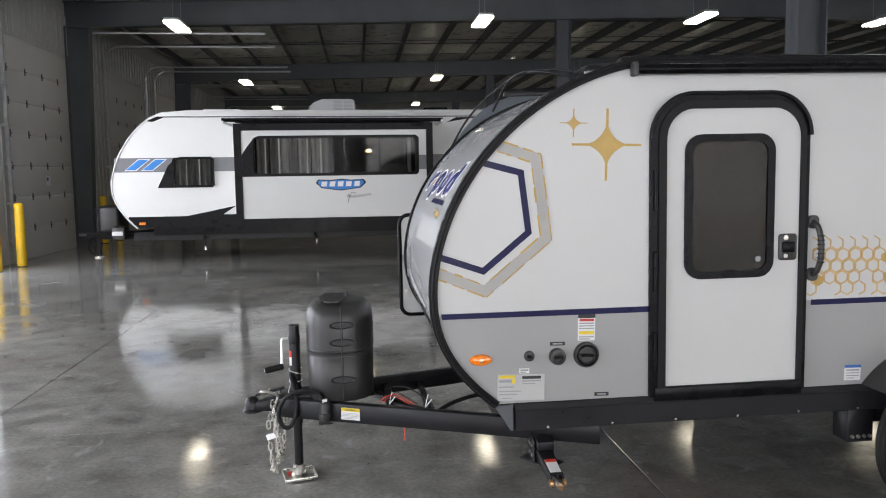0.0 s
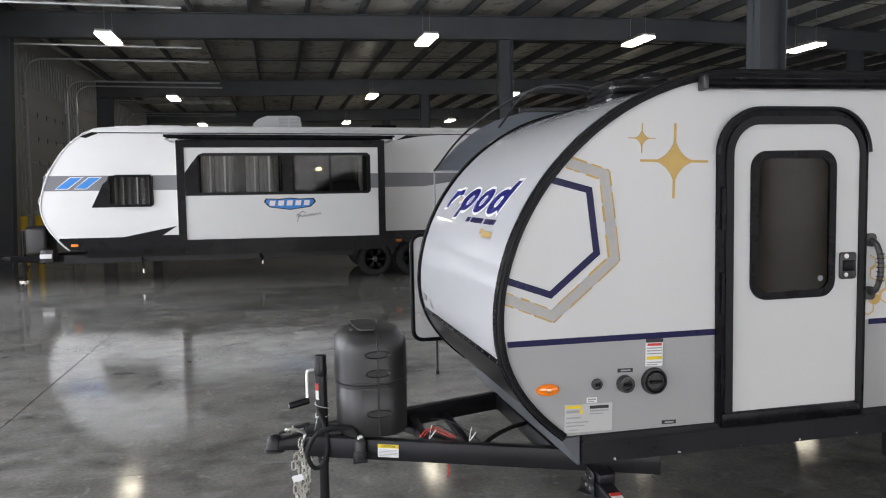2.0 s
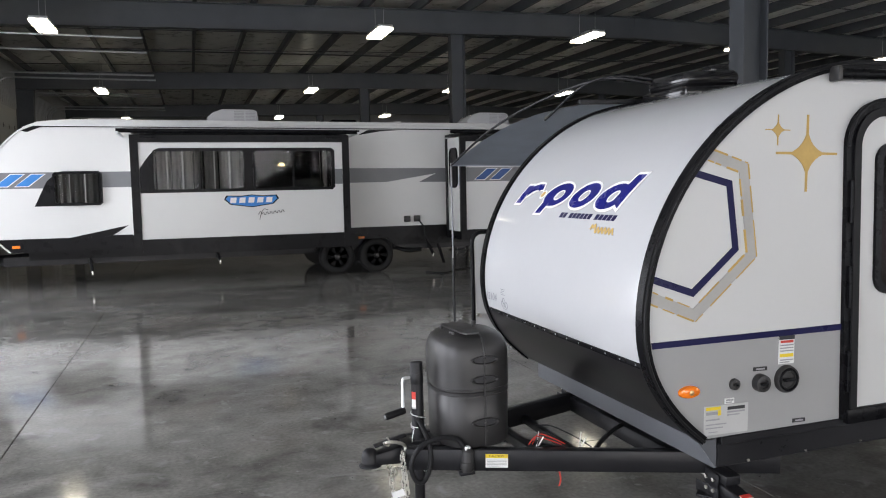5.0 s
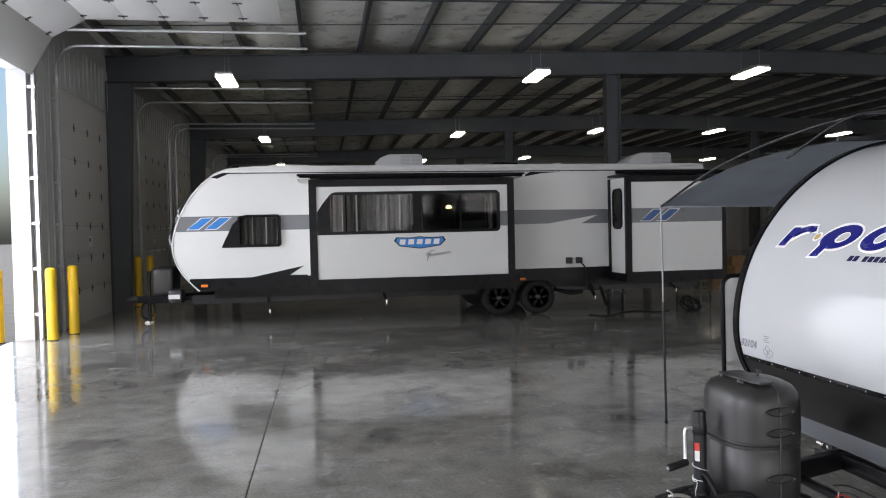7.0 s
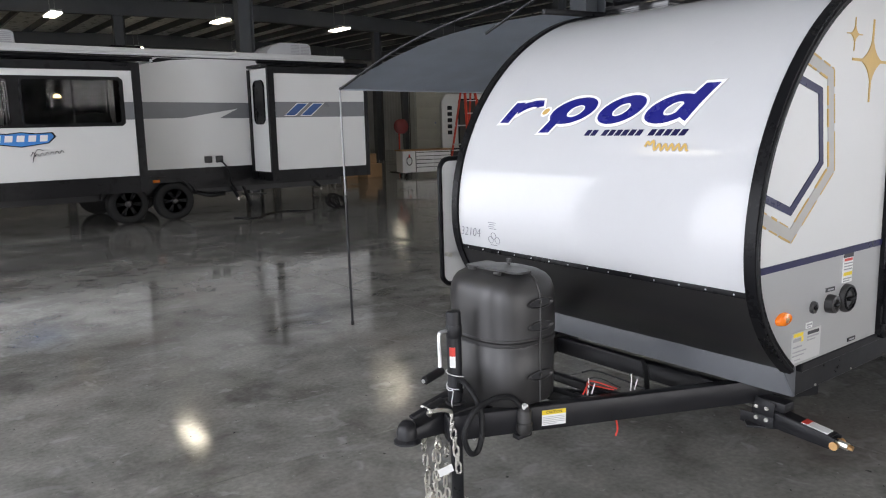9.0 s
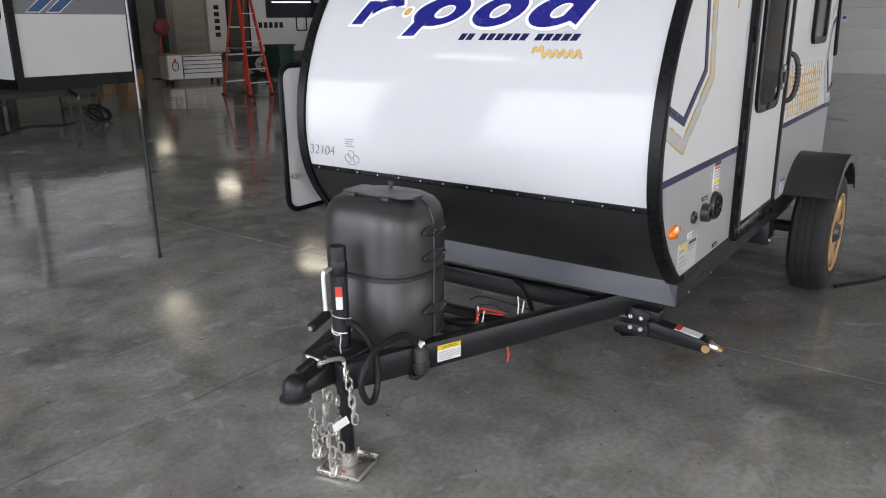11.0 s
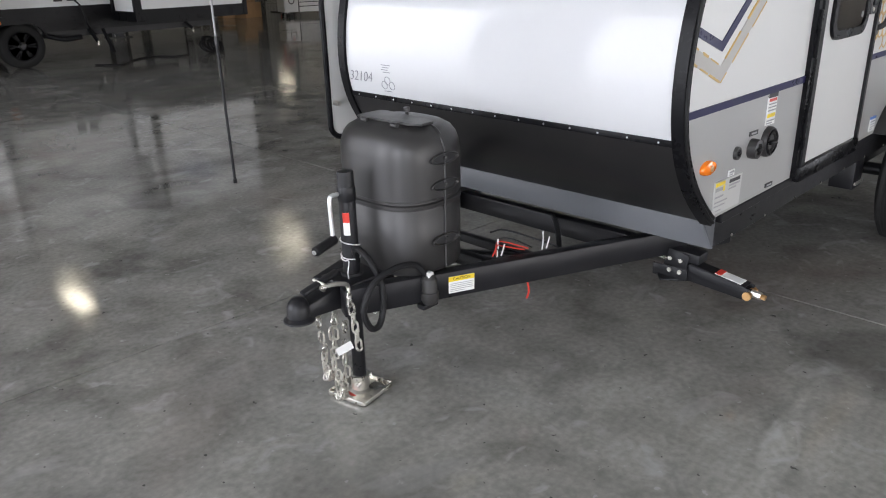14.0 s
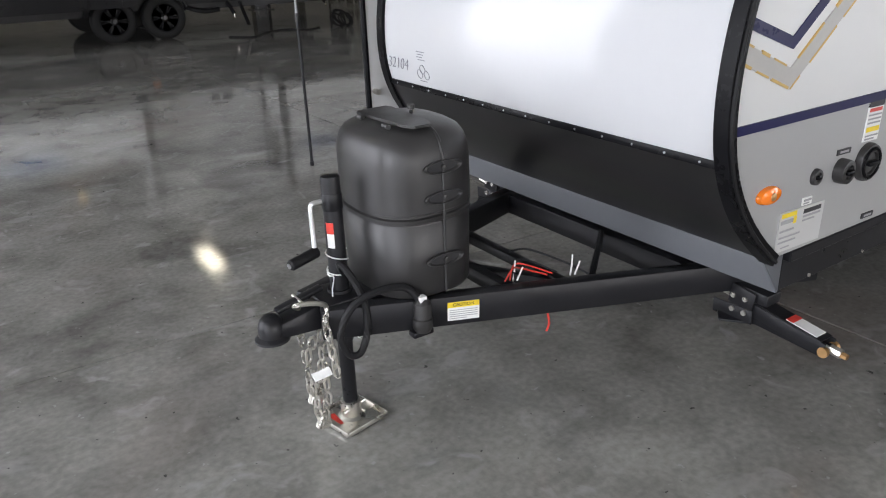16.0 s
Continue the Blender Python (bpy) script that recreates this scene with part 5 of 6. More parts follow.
    part("chain_tag", beam(B(), g(-0.49, 4.0, 0.235), g(-0.44, 3.98, 0.255), 0.002, 0.03, up=(0, 0, 1)), LABELW, T)
    # scissor stabilisers folded under the front corners
    for s in (-1, 1):
        y_in, y_tip = s * 0.60, s * 0.90
        if s > 0:
            y_in, y_tip = 0.75, 0.36
        e = 1 if y_tip > y_in else -1
        x0 = lp(0.86, 4.085, 0.3).x
        zt, zi = (0.258, 0.305) if s < 0 else (0.325, 0.36)
        S = part("stabiliser_jack", beam(B(), (x0, y_in - e * 0.05, zi + 0.045), (x0, y_in + e * 0.1, zi + 0.04), 0.075, 0.04, 0.004), FRAME, T, "folded black scissor stabiliser")
        for d in (-0.034, 0.034):
            part("scissor_arm", beam(B(), (x0 + d, y_in, zi), (x0 + d * 0.8, y_tip, zt), 0.008, 0.046, 0.002), FRAME, S)
            part("scissor_arm", beam(B(), (x0 + d * 0.8, y_in - e * 0.02, zi - 0.035), (x0 + d * 0.6, y_tip, zt - 0.012), 0.008, 0.034, 0.002), FRAME, S)
        part("scissor_foot", beam(B(), (x0 - 0.06, y_in - e * 0.06, zi - 0.055), (x0 + 0.06, y_in + e * 0.08, zi - 0.06), 0.1, 0.008, 0.002), FRAME, S)
        part("lead_screw", rod(B(), (x0, y_in, zi - 0.01), (x0, y_tip + e * 0.01, zt - 0.002), 0.007, 8), ZINC, S)
        for d in (-0.046, 0.046):
            part("bracket", beam(B(), (x0 + d, y_in - e * 0.03, zi + 0.035), (x0 + d, y_in + e * 0.06, zi + 0.02), 0.005, 0.07, 0.002), FRAME, S)
            part("foot_ear", beam(B(), (x0 + d, y_in - e * 0.09, zi - 0.035), (x0 + d, y_in + e * 0.06, zi - 0.03), 0.005, 0.05, 0.002), FRAME, S)
        part("hanger", beam(B(), (x0, y_in, zi + 0.05), (x0, y_in, zi + 0.12), 0.07, 0.06, 0.004), FRAME, S)
        part("screw_end", rod(B(), (x0 - 0.01, y_in - e * 0.01, zi), (x0 - 0.01, y_in - e * 0.12, zi + 0.012), 0.007, 8), ZINC, S)
        for d in (-0.05, 0.05):
            for k in range(2):
                for h_ in range(2):
                    part("rivet", rod(B(), (x0 + d * 0.8, y_in - e * (0.015 - 0.045 * k), zi + 0.028 - 0.05 * h_), (x0 + d * 1.1, y_in - e * (0.015 - 0.045 * k), zi + 0.028 - 0.05 * h_), 0.009, 10), ZINC, S)
            part("end_pin", rod(B(), (x0 + d * 0.45, y_tip, zt - 0.005), (x0 + d * 0.72, y_tip, zt - 0.005), 0.017, 14), BRASS, S)
        part("drive_nut", rod(B(), (x0, y_tip + e * 0.005, zt), (x0, y_tip + e * 0.042, zt - 0.004), 0.016, 8), ZINC, S)
        part("drive_nut", rod(B(), (x0, y_tip + e * 0.04, zt - 0.004), (x0, y_tip + e * 0.06, zt - 0.006), 0.011, 6), BRASS, S)
        mid = lambda t, dz: (x0, y_in + (y_tip - y_in) * t, zi + (zt - zi) * t + dz)
        part("jack_label", beam(B(), mid(0.55, 0.028), mid(0.9, 0.028), 0.05, 0.003), LABELW, S)
        part("label_heading", beam(B(), mid(0.55, 0.0302), mid(0.63, 0.0302), 0.05, 0.002), REDP, S)
        part("scissor_arm", beam(B(), mid(0.1, 0.024), mid(0.96, 0.024), 0.062, 0.004), FRAME, S)


def build_tank_cover():
    """Moulded cover over the gas bottle, standing on the tongue."""
    t = thing("gas_bottle_cover", "black moulded plastic gas bottle cover on the trailer tongue", "tank cover", STAND @ Matrix.Translation(lp(-0.095, 4.085, 0.452)))
    ax, ay = 0.177, 0.205

    def ring(f, z, n=64, gro=0.0):
        out = []
        for i in range(n):
            a = 2 * math.pi * i / n
            cx, sx = math.cos(a), math.sin(a)
            e = 2 / 2.7
            out.append(((ax * f - gro) * math.copysign(abs(cx) ** e, cx), (ay * f - gro) * math.copysign(abs(sx) ** e, sx), z))
        return out
    prof = [(0.93, 0.0, 0), (0.965, 0.012, 0), (0.975, 0.1, 0), (0.985, 0.222, 0), (0.985, 0.228, 0.005), (0.985, 0.236, 0.005), (0.995, 0.24, 0), (1.0, 0.252, 0), (0.995, 0.256, 0.006), (0.995, 0.264, 0.006), (1.0, 0.268, 0), (1.0, 0.35, 0), (0.998, 0.41, 0), (0.98, 0.44, 0), (0.93, 0.468, 0), (0.85, 0.488, 0), (0.72, 0.502, 0), (0.5, 0.51, 0), (0.2, 0.513, 0)]
    bm = B()
    rings = [[bm.verts.new(p) for p in ring(f, z, gro=g)] for f, z, g in prof]
    for A, C in zip(rings, rings[1:]):
        for k in range(64):
            bm.faces.new((A[k], A[(k + 1) % 64], C[(k + 1) % 64], C[k]))
    bm.faces.new(rings[-1])
    bm.faces.new(rings[0])
    body = part("shell", bm, PLASTIC, t, "satin black ribbed shell", smooth=0.9)
    # seam and clip recesses on both flanks
    for s in (-1, 1):
        sp = [(0.012, s * (ay * 0.985 + 0.001), 0.01), (0.012, s * (ay * 0.988 + 0.001), 0.22), (0.012, s * (ay + 0.001), 0.27), (0.012, s * (ay + 0.0005), 0.40), (0.012, s * (ay * 0.975), 0.445), (0.012, s * ay * 0.86, 0.487), (0.012, s * ay * 0.6, 0.509)]
        part("seam", tube(B(), curve_pts(sp, 5), 0.005, 6), PLASTIC, body)
        for z in (0.115, 0.31, 0.40):
            k = 0.99 if z < 0.23 else 1.0
            m = Matrix.Translation((0.012, s * (ay * k - 0.012), z)) @ pose(0, 0, 0, 90 if s < 0 else -90, 0, 0) @ Matrix.Diagonal((1.2, 0.36, 1, 1))
            cl = part("clip_recess", lathe(B(), [(0.05, 0.008), (0.056, 0.014), (0.056, 0.018), (0.051, 0.0205), (0.046, 0.0185), (0.042, 0.0125), (0.001, 0.0122)], m, 28), PLASTIC, body, "oval clip recess")
            # black disc paints the shade of a hollow that is not modelled
            m3 = m @ Matrix.Translation((0, 0, 0.0135))
            part("clip_shadow_well", lathe(B(), [(0.041, -0.001), (0.041, 0.0004), (0.001, 0.0004)], m3, 24), INK, cl)
            m2 = Matrix.Translation((0.012, s * (ay * k + 0.0), z)) @ pose(0, 0, 0, 90 if s < 0 else -90, 0, 0)
            part("clip_bolt", lathe(B(), [(0.008, 0.0), (0.008, 0.01), (0.001, 0.012)], m2, 10), PLASTIC, cl)
    bm = B()
    pl = [(-0.13, -0.045), (-0.10, -0.075), (0.07, -0.1), (0.09, -0.085), (0.09, 0.085), (0.07, 0.1), (-0.10, 0.075), (-0.13, 0.045)]
    pl = [(-0.03 + y * 0.62, x * 1.35) for x, y in pl]
    v = [bm.verts.new((x, y, 0.512)) for x, y in pl]
    f = bm.faces.new(v)
    r = bmesh.ops.extrude_face_region(bm, geom=[f])
    bmesh.ops.translate(bm, verts=[g for g in r["geom"] if isinstance(g, bmesh.types.BMVert)], vec=(0, 0, 0.008))
    bmesh.ops.bevel(bm, geom=bm.edges[:], offset=0.003, segments=2, affect="EDGES")
    lid = part("lid", bm, PLASTIC, t, "hinged flat lid")
    for y in (-0.09, 0.06):
        part("lid_hinge", rod(B(), (-0.1, y - 0.015, 0.512), (-0.1, y + 0.015, 0.512), 0.008, 8), PLASTIC, lid)
    part("knob", lathe(B(), [(0.006, 0.51), (0.006, 0.525), (0.011, 0.527), (0.011, 0.54), (0.002, 0.542)], Matrix.Translation((0.04, 0.0, 0)), 12), PLASTIC, t)
    part("tray", rod(B(), (0, 0, -0.012), (0, 0, 0.004), 0.15, 32), FRAME, t)


def build_awning():
    a = thing("side_awning", "charcoal fabric awning stretched from the trailer to a thin pole", "awning", (0, 0, 0))
    A, Bv, C, D = Vector((0.83, 6.99, 1.82)), Vector((1.02, 4.93, 2.13)), Vector((3.2, 4.93, 2.18)), Vector((3.35, 7.06, 1.80))
    bm = B()
    n = 20
    g = []
    for i in range(n + 1):
        u = i / n
        row = []
        for j in range(n + 1):
            v = j / n
            p = A.lerp(Bv, v).lerp(D.lerp(C, v), u)
            p.z += 0.10 * math.sin(math.pi * v) * (1 - 0.5 * math.sin(math.pi * u)) + 0.008 * noise.noise((u * 6, v * 9, 3))
            p.y -= 0.02 * math.sin(math.pi * u) * (1 - v)
            row.append(bm.verts.new(p))
        g.append(row)
    for i in range(n):
        for j in range(n):
            bm.faces.new((g[i][j], g[i + 1][j], g[i + 1][j + 1], g[i][j + 1]))
    ext = bmesh.ops.solidify(bm, geom=bm.faces[:], thickness=0.003)
    part("canopy", bm, TENT, a, "taut charcoal canopy fabric", smooth=1.2)
    part("hem", tube(B(), [(p.x, p.y, p.z) for p in (A.lerp(D, k / 8) for k in range(9))], 0.008, 6), TENT, a)
    for P, F in ((A, Vector((0.82, 6.93, 0.0))), (D, Vector((3.35, 7.0, 0.0)))):
        pole = part("pole", rod(B(), F, F.lerp(P, 0.55), 0.0105, 10), FRAME, a, "thin black telescopic pole")
        part("upper_pole", rod(B(), F.lerp(P, 0.54), P + Vector((0, 0, 0.02)), 0.0075, 10), LABELG, pole)
        part("pole_lock", rod(B(), F.lerp(P, 0.53), F.lerp(P, 0.56), 0.014, 10), PLASTIC, pole)
        part("pole_foot", rod(B(), F, F + Vector((0, 0, 0.03)), 0.014, 10), RUBBER, pole)
    hoop = [A, A.lerp(Bv, 0.35) + Vector((0, 0, 0.13)), A.lerp(Bv, 0.7) + Vector((0.02, 0, 0.17)), Bv + Vector((0.08, -0.05, 0.14)), Bv + Vector((0.4, -0.2, 0.08))]
    part("hoop", tube(B(), curve_pts(hoop, 8), 0.009, 8), FRAME, a)
    hoop = [A.lerp(Bv, 0.75) + Vector((0, 0, 0.02)), Bv + Vector((0.0, 0.02, 0.12)), Bv + Vector((0.25, -0.1, 0.15)), Bv + Vector((0.6, -0.2, 0.06))]
    part("hoop", tube(B(), curve_pts(hoop, 8), 0.008, 8), FRAME, a)
    part("hoop", tube(B(), curve_pts([D, D.lerp(C, 0.4) + Vector((0, 0, 0.13)), C + Vector((0, -0.1, 0.08))], 8), 0.009, 8), FRAME, a)
    part("wall_rail", beam(B(), (0.95, 4.93, 2.135), (3.25, 4.93, 2.19), 0.03, 0.03, 0.004), FRAME, a)


camper = thing("camper_trailer", "small white teardrop travel trailer with navy and gold graphics", "travel trailer", STAND)
build_camper_shell(camper)
build_camper_door(camper)
build_camper_graphics(camper)
build_camper_running_gear(camper)
build_tongue(camper)
build_tank_cover()
build_awning()


# ---- large travel trailer ----
def rebase(t, loc):
    """Set a thing's origin at its base without moving its parts."""
    done = set()
    for o in t.children_recursive:
        if o.data and o.data.name not in done:
            o.data.transform(Matrix.Translation(-Vector(loc)))
            done.add(o.data.name)
    t.location = loc
    return t


WY, SY, BY = 15.1, 14.2, 17.5      # main wall, slide-out face, far wall


def nose_line(n=22):
    out = []
    for i in range(9):
        z = 0.66 + 0.8 * i / 9
        out.append((-4.67 + 0.7 * (1.46 - z) ** 2, z))
    for i in range(n + 1):
        t = math.pi / 2 * i / n
        out.append((-3.70 - 0.97 * math.cos(t) ** (2 / 1.62), 1.46 + 1.36 * math.sin(t) ** (2 / 1.62)))
    return out


def flat(name, pts, y, material, parent, label="", d=0.002):
    return part(name, prism(B(), pts, y - d, y + 0.001), material, parent, label, smooth=0)


def quad(x0, x1, z0, z1):
    return [(x0, z0), (x1, z0), (x1, z1), (x0, z1)]


def curtain(name, x0, x1, y, z0, z1, parent):
    bm = B()
    n = int((x1 - x0) * 60)
    rows = [[bm.verts.new((x0 + (x1 - x0) * i / n, y + 0.022 * math.sin(i * 0.9) + 0.012 * math.sin(i * 0.37 + 1), z)) for i in range(n + 1)] for z in (z0, (z0 + z1) / 2, z1)]
    for a, b in zip(rows, rows[1:]):
        for i in range(n):
            bm.faces.new((a[i], a[i + 1], b[i + 1], b[i]))
    return part(name, bm, CURTAIN, parent, "gathered grey curtain", smooth=1.2)


def build_roof_ac(parent, x, y):
    bm = B()
    prism(bm, [(0, 0), (0.0, 0.1), (0.1, 0.2), (0.28, 0.27), (0.85, 0.27), (0.93, 0.24), (0.95, 0.02), (0.93, 0)], -0.34, 0.34, 0.03)
    a = part("roof_air_conditioner", bm, GEL, parent, "white roof air conditioner with grille")
    for r in range(7):
        for c in range(2):
            part("grille_slot", box(B(), 0.5 + c * 0.21, 0.68 + c * 0.21, -0.345, -0.335, 0.045 + r * 0.028, 0.058 + r * 0.028), LABELG, a)
    for o in (a, *a.children_recursive):
        o.data.transform(Matrix.Translation((x, y, 2.9)))


def slash_pair(parent, x, y, z0, z1, material):
    w, h = 0.2, z1 - z0
    for k in range(2):
        a = x + k * 0.31
        flat("slash_border", [(a - 0.02, z0 - 0.012), (a + w + 0.0, z0 - 0.012), (a + w + 0.27, z1 + 0.012), (a + 0.24, z1 + 0.012)], y - 0.002, WHITEV, parent)
        flat("slash", [(a, z0), (a + w - 0.01, z0), (a + w + 0.24, z1), (a + 0.25, z1)], y - 0.0045, material, parent, "blue slash decal")


def build_big_trailer():
    t = thing("travel_trailer", "large white travel trailer with grey stripes and two slide-outs", "travel trailer", (0, 0, 0))
    nose = nose_line()
    out = nose + [(5.5, 2.82), (5.5, 0.66)]
    part("side_wall", prism(B(), out, WY, WY + 0.05), GELSIDE, t, "white side wall", smooth=0)
    part("far_wall", prism(B(), out, BY - 0.05, BY), GELSIDE, t, smooth=0)
    part("rear_wall", box(B(), 5.44, 5.5, WY + 0.05, BY - 0.05, 0.66, 2.82), CHARCOAL, t)
    # bulging front cap
    bm = B()
    n = 14
    rows = []
    for j in range(n + 1):
        v = j / n
        y = WY + 0.01 + (BY - WY - 0.02) * v
        b = 1 - (2 * v - 1) ** 2
        rows.append([bm.verts.new((x - 0.22 * b * min(1, (2.86 - z) * 1.2 + 0.25), y, z + 0.04 * b)) for x, z in nose])
    for a, b in zip(rows, rows[1:]):
        for i in range(len(nose) - 1):
            bm.faces.new((a[i], a[i + 1], b[i + 1], b[i]))
    part("front_cap", bm, CHARCOAL, t, "charcoal moulded front cap", smooth=1.0)
    for z0 in (1.5, 2.0):
        pts = []
        for j in range(9):
            v = j / 8 * 0.5
            b = 1 - (2 * v - 1) ** 2
            z = z0 + 0.55 * v
            i = min(range(len(nose)), key=lambda q: abs(nose[q][1] - z) + (0 if nose[q][0] < -3.7 else 9))
            x = nose[i][0]
            pts.append((x - 0.22 * b * min(1, (2.86 - z) * 1.2 + 0.25) - 0.01, WY + 0.01 + (BY - WY - 0.02) * v, z))
        part("cap_stripe", tube(B(), pts, 0.02, 6), WHITEV, t)
    part("nose_trim", tube(B(), [(x, WY - 0.005, z) for x, z in nose], 0.016, 6), GELSIDE, t)
    # roof
    bm = B()
    prism(bm, [(-3.95, 2.76), (-3.7, 2.86), (-3.2, 2.90), (5.5, 2.88), (5.5, 2.82), (-3.7, 2.8)], WY - 0.01, BY + 0.01, 0.012)
    part("roof", bm, GELSIDE, t, "white membrane roof")
    part("gutter", beam(B(), (-3.75, WY - 0.02, 2.80), (5.5, WY - 0.02, 2.775), 0.04, 0.035, 0.006), GELSIDE, t)
    part("gutter_line", beam(B(), (-3.75, WY - 0.03, 2.772), (5.5, WY - 0.03, 2.748), 0.012, 0.014), TRIM, t)
    flat("nose_edge", [(-3.98, 2.70), (-3.72, 2.80), (-3.1, 2.80), (-3.2, 2.785), (-3.62, 2.78), (-3.86, 2.68)], WY - 0.003, CHARCOAL, t)
    build_roof_ac(t, -0.97, 16.1)
    build_roof_ac(t, 4.22, 16.1)
    for x in (-2.35, -1.35):
        part("roof_dome", lathe(B(), [(0.2, 0.0), (0.19, 0.05), (0.12, 0.09), (0.001, 0.1)], Matrix.Translation((x, 16.2, 2.89)), 20), GELSIDE, t)
    part("roof_hatch", box(B(), -2.95, -2.25, 15.25, 15.8, 2.88, 2.93, 0.015), GELSIDE, t)
    part("roof_vent", box(B(), 1.35, 1.85, 15.6, 16.1, 2.88, 2.98, 0.03), TRIM, t)
    part("roof_vent", lathe(B(), [(0.25, 0.0), (0.22, 0.04), (0.08, 0.06), (0.08, 0.11), (0.001, 0.12)], Matrix.Translation((2.8, 16.1, 2.88)), 20), GELSIDE, t)
    # lower dark belt, stripe and graphics on the main wall
    belt = [(x, z) for x, z in nose if z < 0.9]
    flat("lower_belt", belt + [(belt[-1][0] + 0.02, 0.885), (5.5, 0.885), (5.5, 0.655)], WY - 0.003, CHARCOAL, t, "charcoal lower belt", 0.004)
    flat("stripe", quad(-4.6, -2.2, 1.735, 2.005), WY - 0.001, STRIPEG, t, "grey waist stripe")
    flat("stripe", [(1.36, 1.74), (2.3, 1.745), (3.3, 1.9), (2.95, 1.735), (3.5, 1.73), (3.5, 2.0), (1.36, 2.02)], WY - 0.001, STRIPEG, t)
    flat("fin", [(-3.3, 0.885), (-2.36, 1.07), (-2.62, 0.905), (-2.3, 0.905), (-2.3, 0.885)], WY - 0.002, CHARCOAL, t)
    flat("fin", [(1.75, 2.64), (1.95, 2.74), (2.6, 2.74), (2.2, 2.715)], WY - 0.002, CHARCOAL, t)
    slash_pair(t, -4.4, WY - 0.002, 1.775, 1.97, BLUEV)
    # front side window
    flat("window_surround", [(-3.82, 1.43), (-3.62, 1.85), (-3.45, 2.0), (-3.38, 2.02), (-2.80, 2.02), (-2.755, 1.97), (-2.755, 1.47), (-2.80, 1.43)], WY - 0.002, CHARCOAL, t, "charcoal window surround", 0.006)
    w = part("side_window", band(B(), rrect(-3.52, -2.765, 1.445, 2.005, 0.06, 6), rrect(-3.49, -2.795, 1.475, 1.975, 0.04, 6), WY - 0.075, WY - 0.004), TRIM, t, "dark tinted window with curtain")
    part("pane", box(B(), -3.5, -2.79, WY - 0.07, WY - 0.066, 1.47, 1.98), GLASS, w)
    curtain("curtain", -3.46, -2.82, WY - 0.04, 1.48, 1.97, w)
    # dark sheet behind the curtain in place of an unlit room
    part("liner", box(B(), -3.5, -2.79, WY - 0.0085, WY - 0.0075, 1.47, 1.98), UNLIT_IN, w)
    # main slide-out
    s = part("slide_out", box(B(), -2.2, 1.36, SY + 0.02, WY + 0.04, 0.60, 2.56), GELSIDE, t, "white slide-out room with a long dark window")
    flat("slide_trim", quad(-2.23, -2.10, 0.60, 2.58), SY + 0.012, CHARCOAL, s, "", 0.03)
    flat("slide_trim", quad(1.27, 1.39, 0.60, 2.58), SY + 0.012, CHARCOAL, s, "", 0.03)
    flat("slide_trim", quad(-2.1, 1.27, 2.455, 2.58), SY + 0.012, CHARCOAL, s, "", 0.03)
    flat("slide_belt", quad(-2.1, 1.27, 0.60, 0.855), SY + 0.012, CHARCOAL, s, "", 0.02)
    flat("slide_face", rrect(-2.095, 1.265, 0.86, 2.45, 0.05, 5), SY + 0.012, GELSIDE, s, "", 0.012)
    flat("stripe", quad(1.1, 1.265, 1.72, 1.985), SY - 0.001, STRIPEG, s)
    flat("window_surround", [(-2.095, 1.62), (1.08, 1.625), (1.13, 1.67), (1.13, 2.31), (1.07, 2.36), (-1.78, 2.36), (-1.86, 2.33), (-2.0, 2.16), (-2.095, 2.02)], SY - 0.002, CHARCOAL, s, "", 0.005)
    for a, b, cur in ((-1.9, -0.42, True), (-0.28, 1.08, False)):
        fr = part("slide_window", band(B(), rrect(a, b, 1.655, 2.325, 0.07, 6), rrect(a + 0.02, b - 0.02, 1.675, 2.305, 0.055, 6), SY - 0.062, SY - 0.004), TRIM, s, "dark tinted window")
        part("pane", box(B(), a + 0.015, b - 0.015, SY - 0.058, SY - 0.054, 1.67, 2.31), GLASS, fr)
        part("mullion", box(B(), (a + b) / 2 - 0.012, (a + b) / 2 + 0.012, SY - 0.064, SY - 0.05, 1.67, 2.31), TRIM, fr)
        if cur:
            curtain("curtain", a + 0.03, (a + b) / 2 - 0.06, SY - 0.03, 1.675, 2.305, fr)
            curtain("curtain", (a + b) / 2 + 0.04, b - 0.05, SY - 0.03, 1.675, 2.305, fr)
        else:
            part("dinette_lamp", lathe(B(), [(0.001, 0.05), (0.03, 0.045), (0.06, 0.0), (0.001, -0.01)], Matrix.Translation((0.2, SY - 0.03, 2.05)) @ Matrix.Diagonal((1, 0.3, 1, 1)), 16), DOMEGLOW, fr, "glowing warm dinette lamp")
            part("seat_back", prism(B(), [(0.35, 1.68), (0.95, 1.68), (0.9, 1.8), (0.65, 1.84), (0.42, 1.79)], SY - 0.03, SY - 0.012, 0.004), PLASTIC, fr)
            curtain("curtain", b - 0.22, b - 0.1, SY - 0.03, 1.675, 2.305, fr)
    # badge in plain shapes and a script flourish
    flat("badge", [(-0.78, 1.49), (-0.74, 1.555), (-0.5, 1.545), (-0.32, 1.565), (-0.14, 1.545), (0.1, 1.555), (0.14, 1.49), (0.04, 1.395), (-0.32, 1.345), (-0.68, 1.395)], SY - 0.002, CHARCOAL, s, "blue shield badge", 0.003)
    flat("badge_field", [(-0.75, 1.49), (-0.72, 1.54), (-0.5, 1.53), (-0.32, 1.55), (-0.14, 1.53), (0.08, 1.54), (0.11, 1.49), (0.02, 1.405), (-0.32, 1.36), (-0.66, 1.405)], SY - 0.0055, BLUEV, s, "", 0.002)
